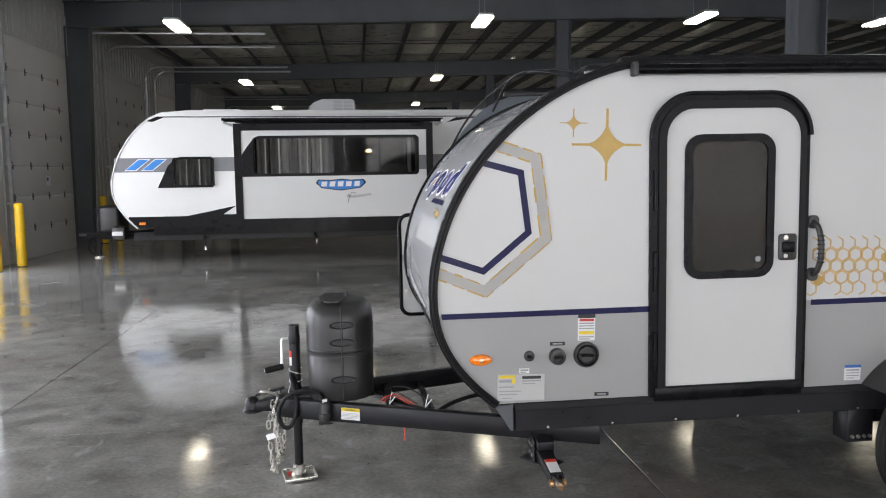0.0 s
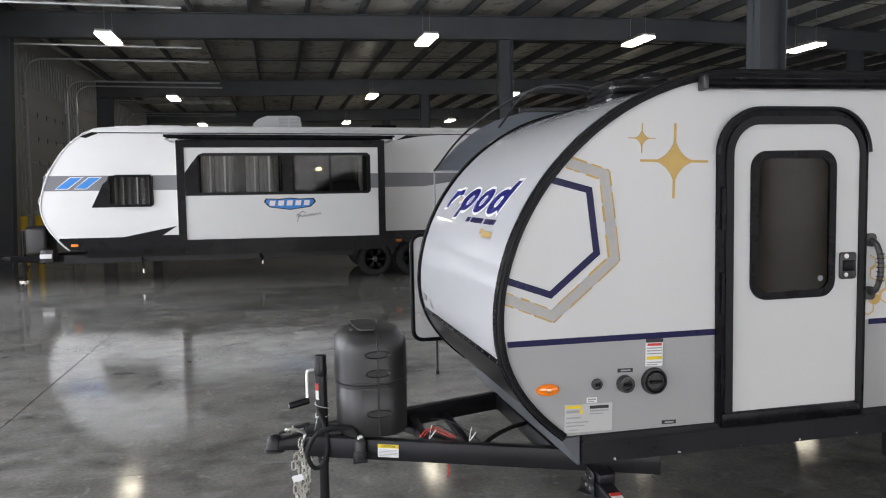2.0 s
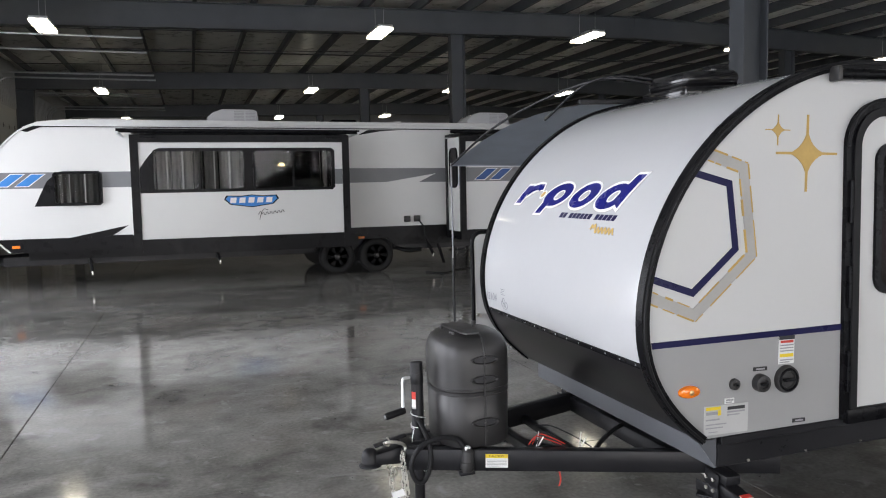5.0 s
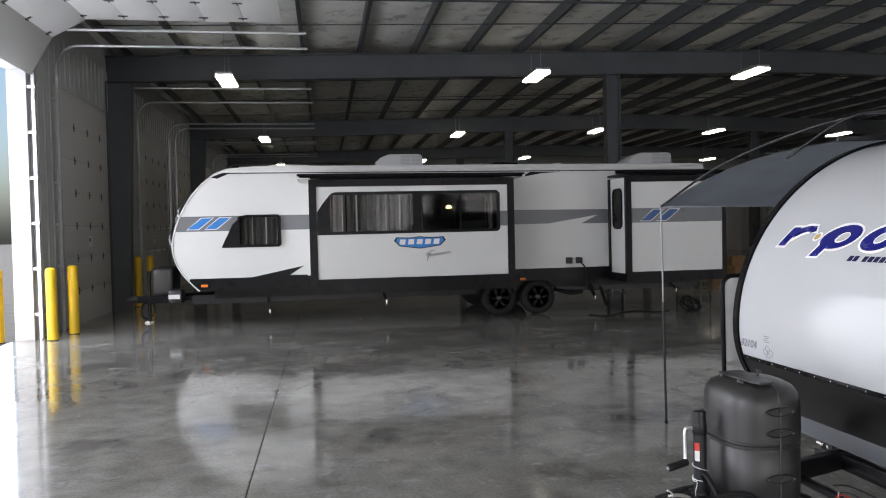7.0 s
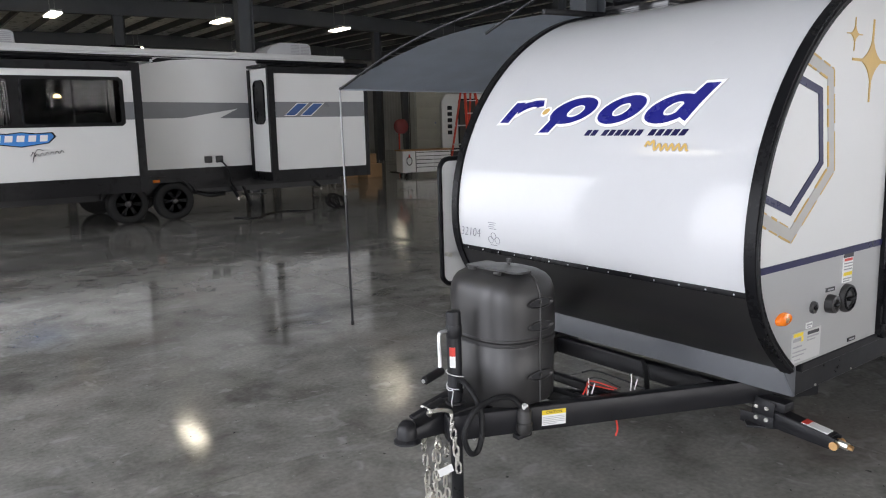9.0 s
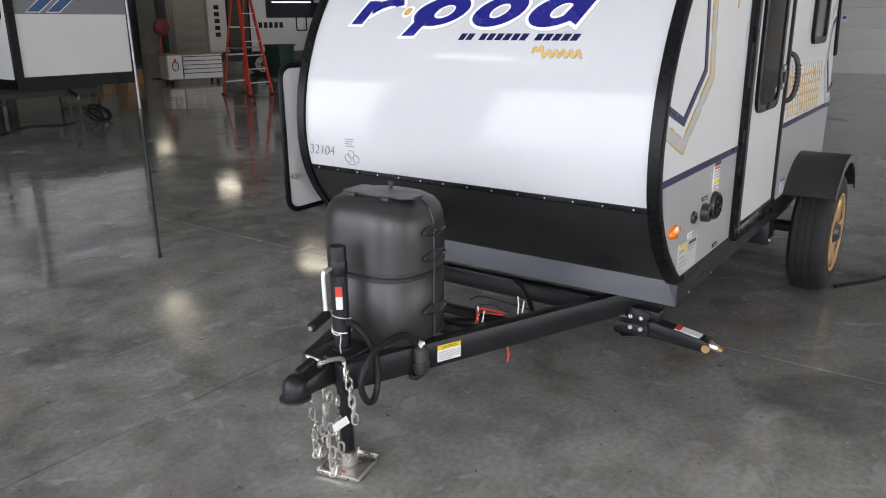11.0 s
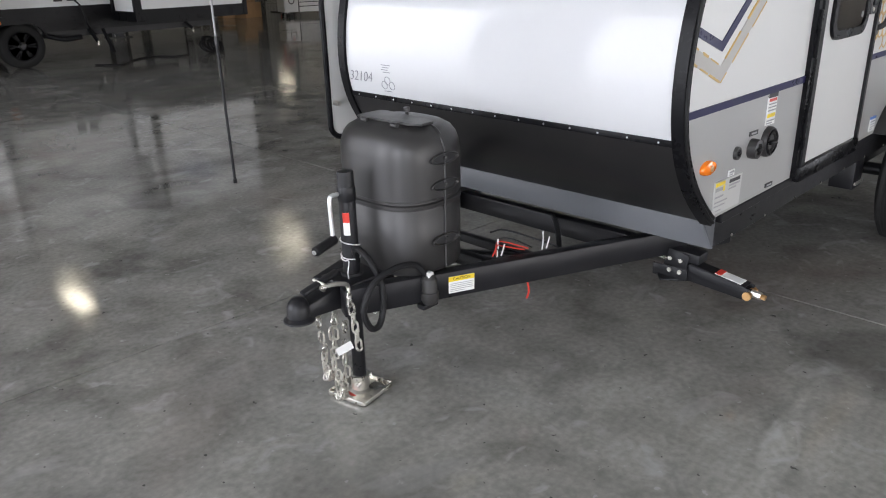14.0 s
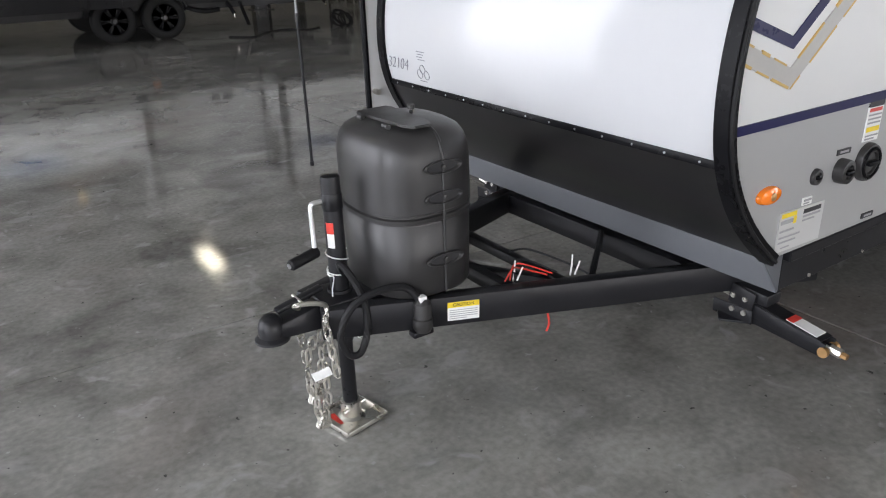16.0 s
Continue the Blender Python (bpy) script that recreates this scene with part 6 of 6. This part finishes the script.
    for k in range(5):
        x = -0.685 + k * 0.15
        flat("badge_bar", [(x, 1.425), (x + 0.1, 1.425), (x + 0.115, 1.515), (x + 0.015, 1.515)], SY - 0.008, WHITEV, s, "", 0.002)
    sc = [(-0.22 + 0.44 * i / 44, SY - 0.006, 1.22 + 0.05 * (i / 44) + 0.022 * math.sin(i * 0.95) + (0.05 if i in (3, 4, 5) else 0)) for i in range(45)]
    part("script_line", tube(B(), sc, 0.005, 5), INK, s, "thin black script flourish")
    part("script_line", tube(B(), curve_pts([(-0.2, SY - 0.006, 1.13), (-0.17, SY - 0.006, 1.24), (-0.12, SY - 0.006, 1.31), (-0.05, SY - 0.006, 1.29)], 5), 0.005, 5), INK, s)
    aw = part("slide_topper", rod(B(), (-2.42, SY - 0.03, 2.645), (1.58, SY - 0.03, 2.63), 0.035, 12), TRIM, t, "rolled black slide awning")
    part("topper_cover", box(B(), -2.2, 1.38, SY + 0.03, WY, 2.60, 2.64), CHARCOAL, aw)
    for x in (-2.4, 1.56):
        part("topper_arm", box(B(), x - 0.02, x + 0.02, SY - 0.08, WY, 2.585, 2.63, 0.006), ALU, aw)
    for x in (-1.95, 1.1):
        part("topper_bracket", box(B(), x - 0.12, x + 0.12, SY - 0.05, SY + 0.02, 2.52, 2.585, 0.006), TRIM, aw)
    # rear slide-out with its narrow flank window
    r = part("rear_slide_out", box(B(), 3.52, 5.42, SY + 0.02, WY + 0.04, 0.63, 2.56), GELSIDE, t, "white rear slide-out room")
    flat("slide_trim", quad(3.49, 3.6, 0.63, 2.58), SY + 0.012, CHARCOAL, r, "", 0.03)
    flat("slide_trim", quad(3.6, 5.44, 2.47, 2.58), SY + 0.012, CHARCOAL, r, "", 0.03)
    flat("slide_trim", quad(5.39, 5.46, 0.63, 2.47), SY + 0.012, CHARCOAL, r, "", 0.03)
    flat("slide_belt", quad(3.6, 5.39, 0.63, 0.815), SY + 0.012, CHARCOAL, r, "", 0.02)
    flat("slide_face", rrect(3.605, 5.385, 0.82, 2.465, 0.03, 5), SY + 0.012, GELSIDE, r, "", 0.012)
    flat("stripe", quad(3.61, 5.38, 1.72, 1.985), SY - 0.001, STRIPEG, r)
    slash_pair(r, 3.78, SY - 0.003, 1.755, 1.955, DEEPBLUE)
    bm = B()
    box(bm, 3.5, 3.53, SY + 0.03, SY + 0.08, 0.63, 2.57)
    box(bm, 3.5, 3.53, WY - 0.1, WY + 0.0, 0.63, 2.57)
    box(bm, 3.5, 3.53, SY + 0.08, WY - 0.1, 0.63, 0.78)
    part("flank_trim", bm, CHARCOAL, r)
    bm = B()
    for p in rrect(14.42, 14.86, 1.62, 2.36, 0.12, 6):
        bm.verts.new((3.512, p[0], p[1]))
    bm.faces.new(bm.verts[:])
    fw = part("flank_window", bm, CHARCOAL, r, "narrow dark window")
    rr = rrect(14.42, 14.86, 1.62, 2.36, 0.12, 6)
    part("window_frame", tube(B(), [(3.508, p[0], p[1]) for p in rr], 0.014, 6, True), TRIM, fw)
    a2 = part("slide_topper", rod(B(), (3.3, SY - 0.03, 2.65), (5.45, SY - 0.03, 2.64), 0.035, 12), TRIM, t)
    part("topper_cover", box(B(), 3.5, 5.44, SY + 0.03, WY, 2.60, 2.64), CHARCOAL, a2)
    # underside
    part("underbelly", box(B(), -4.0, 5.4, WY + 0.25, BY - 0.25, 0.50, 0.66), CHARCOAL, t)
    part("chassis_rail", box(B(), -4.4, 5.5, WY + 0.32, WY + 0.42, 0.40, 0.56), FRAME, t)
    part("chassis_rail", box(B(), -4.4, 5.5, BY - 0.42, BY - 0.32, 0.40, 0.56), FRAME, t)
    for x in (1.303, 2.075):
        for y, f in ((WY + 0.03, 90), (BY - 0.03, -90)):
            build_tyre(t, Matrix.Translation((x, y, 0.335)) @ pose(0, 0, 0, f, 0, 0), 0.335, 0.2, TRIM, 6, "black trailer tyre on a black wheel")
        part("axle", rod(B(), (x, WY + 0.2, 0.335), (x, BY - 0.2, 0.335), 0.04, 10), FRAME, t)
    arch = [(1.665 - 0.8 * math.cos(radians(a)), 0.36 + 0.42 * math.sin(radians(a)) ** 0.6) for a in range(4, 178, 8)]
    part("wheel_arch", strip(B(), arch, [(1.665 + (x - 1.665) * 0.95, 0.36 + (z - 0.36) * 0.93) for x, z in arch], WY - 0.02, WY + 0.06), TRIM, t)
    part("arch_liner", prism(B(), [(1.665 + (x - 1.665) * 0.95, 0.36 + (z - 0.36) * 0.93) for x, z in arch], WY + 0.24, WY + 0.25), CHARCOAL, t)
    for x, y, z in ((-4.136, WY, 0.755), (1.768, WY, 0.69)):
        part("marker_lamp", box(B(), x - 0.06, x + 0.06, y - 0.02, y - 0.004, z - 0.025, z + 0.025, 0.008), ORANGE, t, "orange marker lamp")
    for x, dz in ((-3.05, 0.27), (-0.9, 0.36), (3.2, 0.3), (4.9, 0.38)):
        part("stabiliser", beam(B(), (x, WY + 0.3, 0.5), (x + 0.05, WY + 0.12, dz), 0.04, 0.05, 0.004), FRAME, t)
        part("stabiliser_foot", rod(B(), (x + 0.05, WY + 0.12, dz - 0.06), (x + 0.05, WY + 0.12, dz + 0.02), 0.018, 8), ZINC, t)
    for x in (2.62, 2.82):
        part("service_box", box(B(), x, x + 0.13, WY - 0.05, WY - 0.004, 0.96, 1.08, 0.012), PLASTIC, t)
    part("water_hose", tube(B(), curve_pts([(2.9, WY - 0.05, 1.0), (3.0, WY - 0.1, 0.85), (3.05, WY - 0.1, 0.6), (3.2, WY + 0.1, 0.45)], 6), 0.015, 8), RUBBER, t)
    part("drain_pipe", tube(B(), curve_pts([(2.5, WY + 0.3, 0.45), (2.75, WY + 0.15, 0.38), (3.0, WY + 0.12, 0.4)], 5), 0.04, 8), RUBBER, t)
    part("step_leg", beam(B(), (3.35, WY + 0.1, 0.5), (3.42, WY - 0.05, 0.12), 0.05, 0.03), FRAME, t)
    # tongue with its covers
    for q in (-1, 1):
        part("tongue_beam", beam(B(), (-3.9, 16.3 + q * 0.75, 0.47), (-5.55, 16.3 + q * 0.06, 0.45), 0.06, 0.12, 0.004), FRAME, t)
    bm = B()
    box(bm, -5.25, -4.82, 15.95, 16.65, 0.52, 1.08, 0.09, 4)
    part("bottle_cover", bm, PLASTIC, t, "black gas bottle cover")
    part("battery_box", box(B(), -4.85, -4.62, 15.55, 15.9, 0.42, 0.66, 0.02), PLASTIC, t)
    part("battery_label", box(B(), -4.852, -4.65, 15.545, 15.549, 0.5, 0.58), LABELW, t)
    part("jack_post", rod(B(), (-5.35, 16.3, 0.03), (-5.35, 16.3, 1.0), 0.035, 12), FRAME, t)
    part("jack_foot", box(B(), -5.43, -5.27, 16.22, 16.38, 0.0, 0.03, 0.004), ZINC, t)
    part("coupler", box(B(), -5.75, -5.5, 16.24, 16.36, 0.40, 0.52, 0.03), FRAME, t)
    part("coil_cord", tube(B(), [(-5.3 + 0.12 * math.cos(a) , 15.9 + 0.05 * math.sin(a), 0.28 + 0.16 * math.sin(a)) for a in (2 * math.pi * i / 20 for i in range(20))], 0.018, 6, True), RUBBER, t)
    rebase(t, (0.4, 16.3, 0))


build_big_trailer()


# ---- workshop corner behind the trailers ----
def build_cabinet(x, y):
    """Steel tool chest on castors with a wooden top."""
    c = thing("tool_cabinet", "white steel tool chest with black-edged drawers and wooden top", "tool chest", pose(x, y, 0, 0, 0, -14) @ Matrix.Diagonal((0.82, 0.9, 0.96, 1)))
    part("body", box(B(), -0.95, 0.95, -0.32, 0.32, 0.14, 0.80, 0.01), LABELW, c)
    part("worktop", box(B(), -1.0, 1.0, -0.36, 0.36, 0.80, 0.845, 0.008), CARDBOARD, c, "pale wooden worktop")
    for col, (a, b) in enumerate(((-0.42, 0.25), (0.27, 0.93))):
        n = 5
        for k in range(n):
            z0 = 0.2 + k * 0.115
            d = part("drawer", box(B(), a, b, -0.335, -0.318, z0, z0 + 0.1, 0.005), LABELW, c)
            part("drawer_pull", box(B(), a, b, -0.35, -0.334, z0 + 0.085, z0 + 0.105, 0.004), TRIM, d)
    part("side_door", box(B(), -0.93, -0.46, -0.335, -0.318, 0.17, 0.78, 0.006), LABELW, c)
    part("edge_strip", box(B(), -0.452, -0.428, -0.34, -0.315, 0.15, 0.79), TRIM, c)
    for sx in (-0.8, 0.8):
        for sy in (-0.24, 0.24):
            w = part("castor", rod(B(), (sx - 0.025, sy, 0.065), (sx + 0.025, sy, 0.065), 0.065, 16), RUBBER, c)
            part("castor_fork", box(B(), sx - 0.035, sx + 0.035, sy - 0.03, sy + 0.03, 0.09, 0.14), GALV, w)
    part("cord_loop", tube(B(), [(-0.7 + 0.1 * math.cos(a), -0.35, 0.5 + 0.13 * math.sin(a)) for a in (2 * math.pi * i / 18 for i in range(18))], 0.014, 6, True), RUBBER, c)
    part("cord_plug", box(B(), -0.73, -0.67, -0.365, -0.335, 0.6, 0.7, 0.01), REDP, c)


def build_ladder(x, y, turn):
    """A step ladder, 8 feet, standing open."""
    l = thing("step_ladder", "orange-red fibreglass step ladder standing open", "ladder", pose(x, y, 0, 0, 0, turn))
    H, w0, w1, sp = 2.4, 0.33, 0.15, 0.46
    for s in (-1, 1):
        part("front_rail", beam(B(), (s * w0, -sp, 0.0), (s * w1, -0.06, H), 0.03, 0.075, 0.004, up=(0, 1, 0)), LADDER_RED, l)
        part("rear_rail", beam(B(), (s * w0 * 0.95, sp, 0.0), (s * w1, 0.06, H), 0.028, 0.05, 0.004, up=(0, 1, 0)), LADDER_RED, l)
        part("foot", box(B(), s * w0 - 0.03, s * w0 + 0.03, -sp - 0.05, -sp + 0.05, 0, 0.04, 0.006), RUBBER, l)
        part("foot", box(B(), s * w0 * 0.95 - 0.03, s * w0 * 0.95 + 0.03, sp - 0.04, sp + 0.04, 0, 0.04, 0.006), RUBBER, l)
    for k in range(7):
        t = (k + 1) / 8
        y_, z_, w_ = -sp + (sp - 0.06) * t, H * t, w0 + (w1 - w0) * t
        part("step", box(B(), -w_, w_, y_ - 0.02, y_ + 0.06, z_ - 0.02, z_, 0.003, 1), ALU, l)
    for k in range(1, 7, 2):
        t = k / 8
        part("rear_brace", beam(B(), (-w0 + 0.15 * t, sp - (sp - 0.06) * t, H * t), (w0 - 0.15 * t, sp - (sp - 0.06) * t, H * t), 0.02, 0.03), ALU, l)
    part("top_cap", box(B(), -0.2, 0.2, -0.12, 0.12, H - 0.03, H + 0.03, 0.015), LADDER_RED, l)
    for s in (-1, 1):
        part("spreader", beam(B(), (s * 0.27, -sp * 0.55, 1.05), (s * 0.27, sp * 0.55, 1.05), 0.006, 0.03), ALU, l)


def build_small_camper(x, y):
    c = thing("small_white_camper", "small white camper with open doorway and dark plain panels", "travel trailer", pose(x, y, 0, 0, 0, -35))
    bm = B()
    prism(bm, [(-1.75, 0.75), (-1.75, 2.3), (-1.6, 2.5), (1.5, 2.5), (1.75, 2.25), (1.75, 1.3), (1.45, 0.75)], 0.0, 2.1, 0.03)
    part("body", bm, GELSIDE, c)
    part("chassis", box(B(), -1.7, 1.5, 0.1, 2.0, 0.45, 0.75), FRAME, c)
    # flat dark sheet paints the shaded inside of the doorway
    d = part("doorway", prism(B(), rrect(-1.15, -0.55, 0.78, 2.3, 0.08, 5), -0.012, -0.004), UNLIT_IN, c, "open brown doorway")
    part("door_frame", band(B(), rrect(-1.2, -0.5, 0.73, 2.35, 0.1, 5), rrect(-1.15, -0.55, 0.78, 2.3, 0.08, 5), -0.03, 0), TRIM, d)
    part("galley_hatch", prism(B(), quad(0.0, 1.5, 1.75, 2.3), -0.02, -0.004), CHARCOAL, c)
    part("hatch_light", box(B(), 0.2, 1.4, -0.03, -0.021, 2.2, 2.23), mat("blue_led", (0.25, 0.4, 1.0), emit=4.0), c, "blue LED strip")
    part("window_frame", band(B(), rrect(0.9, 1.25, 1.35, 1.9, 0.06, 5), rrect(0.94, 1.21, 1.39, 1.86, 0.04, 5), -0.045, -0.02), TRIM, c)
    part("corner_guard", box(B(), 1.5, 1.74, -0.02, 0.0, 0.9, 2.2), CHARCOAL, c)
    for k in range(5):
        part("side_mark", box(B(), -1.55, -1.40, -0.004, 0.002, 1.2 + k * 0.2, 1.33 + k * 0.2), CHARCOAL, c)
        part("side_mark", box(B(), -0.25 + k * 0.16, -0.14 + k * 0.16, -0.004, 0.002, 1.45, 1.62), CHARCOAL, c)
    for xx in (-0.2,):
        build_tyre(c, Matrix.Translation((xx, -0.02, 0.36)) @ pose(0, 0, 0, 90, 0, 0), 0.36, 0.22, GALV, 5)
        build_tyre(c, Matrix.Translation((xx, 2.12, 0.36)) @ pose(0, 0, 0, -90, 0, 0), 0.36, 0.22, GALV, 5)
    part("jack_leg", rod(B(), (1.6, 0.3, 0.0), (1.6, 0.3, 0.8), 0.03, 8), FRAME, c)
    part("jack_leg", rod(B(), (-1.6, 0.3, 0.0), (-1.6, 0.3, 0.5), 0.03, 8), FRAME, c)


def build_box(x, y, sx, sy, sz, turn=0, z=0.0, lab=False):
    b = thing("cardboard_box", "brown taped cardboard box", "box", pose(x, y, z, 0, 0, turn), group="cardboard boxes")
    part("carton", box(B(), -sx / 2, sx / 2, -sy / 2, sy / 2, 0, sz, 0.006), CARDBOARD, b)
    part("tape", box(B(), -sx / 2 - 0.001, sx / 2 + 0.001, -0.03, 0.03, sz - 0.06, sz + 0.0015), TAN, b)
    if lab:
        part("box_label", box(B(), -0.08, 0.08, -sy / 2 - 0.002, -sy / 2 + 0.001, sz * 0.35, sz * 0.75), LABELB, b)


def build_bin(x, y):
    b = thing("waste_bin", "dark green wheeled plastic waste bin", "bin", (x, y, 0))
    bm = B()
    prism(bm, [(-0.24, 0.06), (0.24, 0.06), (0.3, 0.95), (-0.3, 0.95)], -0.3, 0.3, 0.02)
    part("tub", bm, BINGREEN, b)
    part("lid", box(B(), -0.33, 0.33, -0.34, 0.33, 0.95, 1.0, 0.02), BINGREEN, b)
    for s in (-0.26, 0.26):
        part("bin_wheel", rod(B(), (s - 0.03, 0.28, 0.09), (s + 0.03, 0.28, 0.09), 0.09, 14), RUBBER, b)


def build_stand(x, y):
    s = thing("hose_reel_stand", "red hose reel on an orange floor stand", "hose reel", (x, y, 0))
    part("post", rod(B(), (0, 0, 0.02), (0, 0, 1.5), 0.03, 10), LADDER_RED, s)
    part("base", box(B(), -0.25, 0.25, -0.25, 0.25, 0, 0.03, 0.006), FRAME, s)
    part("reel", lathe(B(), [(0.22, -0.08), (0.24, -0.07), (0.12, -0.05), (0.12, 0.05), (0.24, 0.07), (0.22, 0.08)], Matrix.Translation((0, -0.12, 1.5)) @ FACE, 24), mat("faded_red_paint", (0.2, 0.03, 0.03), 0.5), s)


def build_rack(x, y):
    r = thing("tool_rack", "dark steel tool rack with hanging tools", "rack", pose(x, y, 0, 0, 0, -28))
    for sx in (-0.5, 0.5):
        part("upright", box(B(), sx - 0.03, sx + 0.03, -0.03, 0.03, 0.0, 1.9), FRAME, r)
    for z in (0.15, 0.6, 1.1, 1.5, 1.85):
        part("shelf", box(B(), -0.55, 0.55, -0.2, 0.2, z, z + 0.03), FRAME, r)
    rnd = random.Random(3)
    for z in (0.18, 0.63, 1.13):
        for k in range(4):
            h = rnd.uniform(0.12, 0.3)
            part("tool_case", box(B(), -0.5 + k * 0.25, -0.3 + k * 0.25, -0.15, 0.15, z, z + h, 0.01), rnd.choice((PLASTIC, CHARCOAL, LABELB, FRAME)), r)


def build_hose_coil(x, y, r, turns, material, name, label):
    c = thing(name, label, "hose", (x, y, 0))
    rnd = random.Random(5)
    pts = []
    for i in range(turns * 20):
        a = 2 * math.pi * i / 20
        k = i / (turns * 20)
        q = r * (0.8 + 0.14 * math.sin(a * 0.37 + k * 5))
        pts.append((q * math.cos(a) + 0.1 * math.sin(k * 9), 0.08 * math.sin(k * 11) + 0.1 * math.sin(a), 0.016 + q * (1 + math.sin(a)) * 0.85))
    part("coil", tube(B(), pts, 0.014, 6), material, c)
    return c


def build_cable(name, label, pts, r, material, cat="cable"):
    c = thing(name, label, cat, (*pts[0][:2], 0))
    o = Vector((*pts[0][:2], 0))
    part("run", tube(B(), [p - o for p in curve_pts(pts, 8)], r, 6), material, c)


build_cabinet(11.4, 20.8)
build_ladder(9.67, 16.45, 2)
build_small_camper(14.6, 21.2)
for b in ((10.15, 21.9, 0.6, 0.45, 0.4, 12, 0, False), (9.75, 22.3, 0.5, 0.4, 0.35, -8, 0, False), (10.1, 21.95, 0.45, 0.35, 0.3, 5, 0.4, False), (15.6, 19.6, 0.6, 0.5, 0.5, 10, 0, False), (15.62, 19.62, 0.5, 0.42, 0.42, -6, 0.5, True)):
    build_box(b[0], b[1], b[2], b[3], b[4], b[5], b[6], b[7])
build_bin(13.6, 19.6)
build_stand(12.0, 23.0)
build_rack(9.6, 23.6)
build_hose_coil(5.0, 14.75, 0.16, 6, RUBBER, "coiled_cable", "coiled black power cable lying on the floor")
build_cable("power_cable", "black power cable trailing across the floor", [(2.9, 14.6, 0.012), (3.2, 14.3, 0.012), (3.6, 14.75, 0.012), (4.0, 14.9, 0.012), (4.3, 14.6, 0.012), (4.6, 14.8, 0.012)], 0.012, RUBBER)
build_cable("power_cable", "black power cable trailing across the floor", [(2.75, 3.0, 0.012), (3.2, 2.75, 0.012), (4.2, 2.5, 0.012), (5.5, 2.6, 0.012), (7.5, 2.2, 0.012)], 0.012, RUBBER)
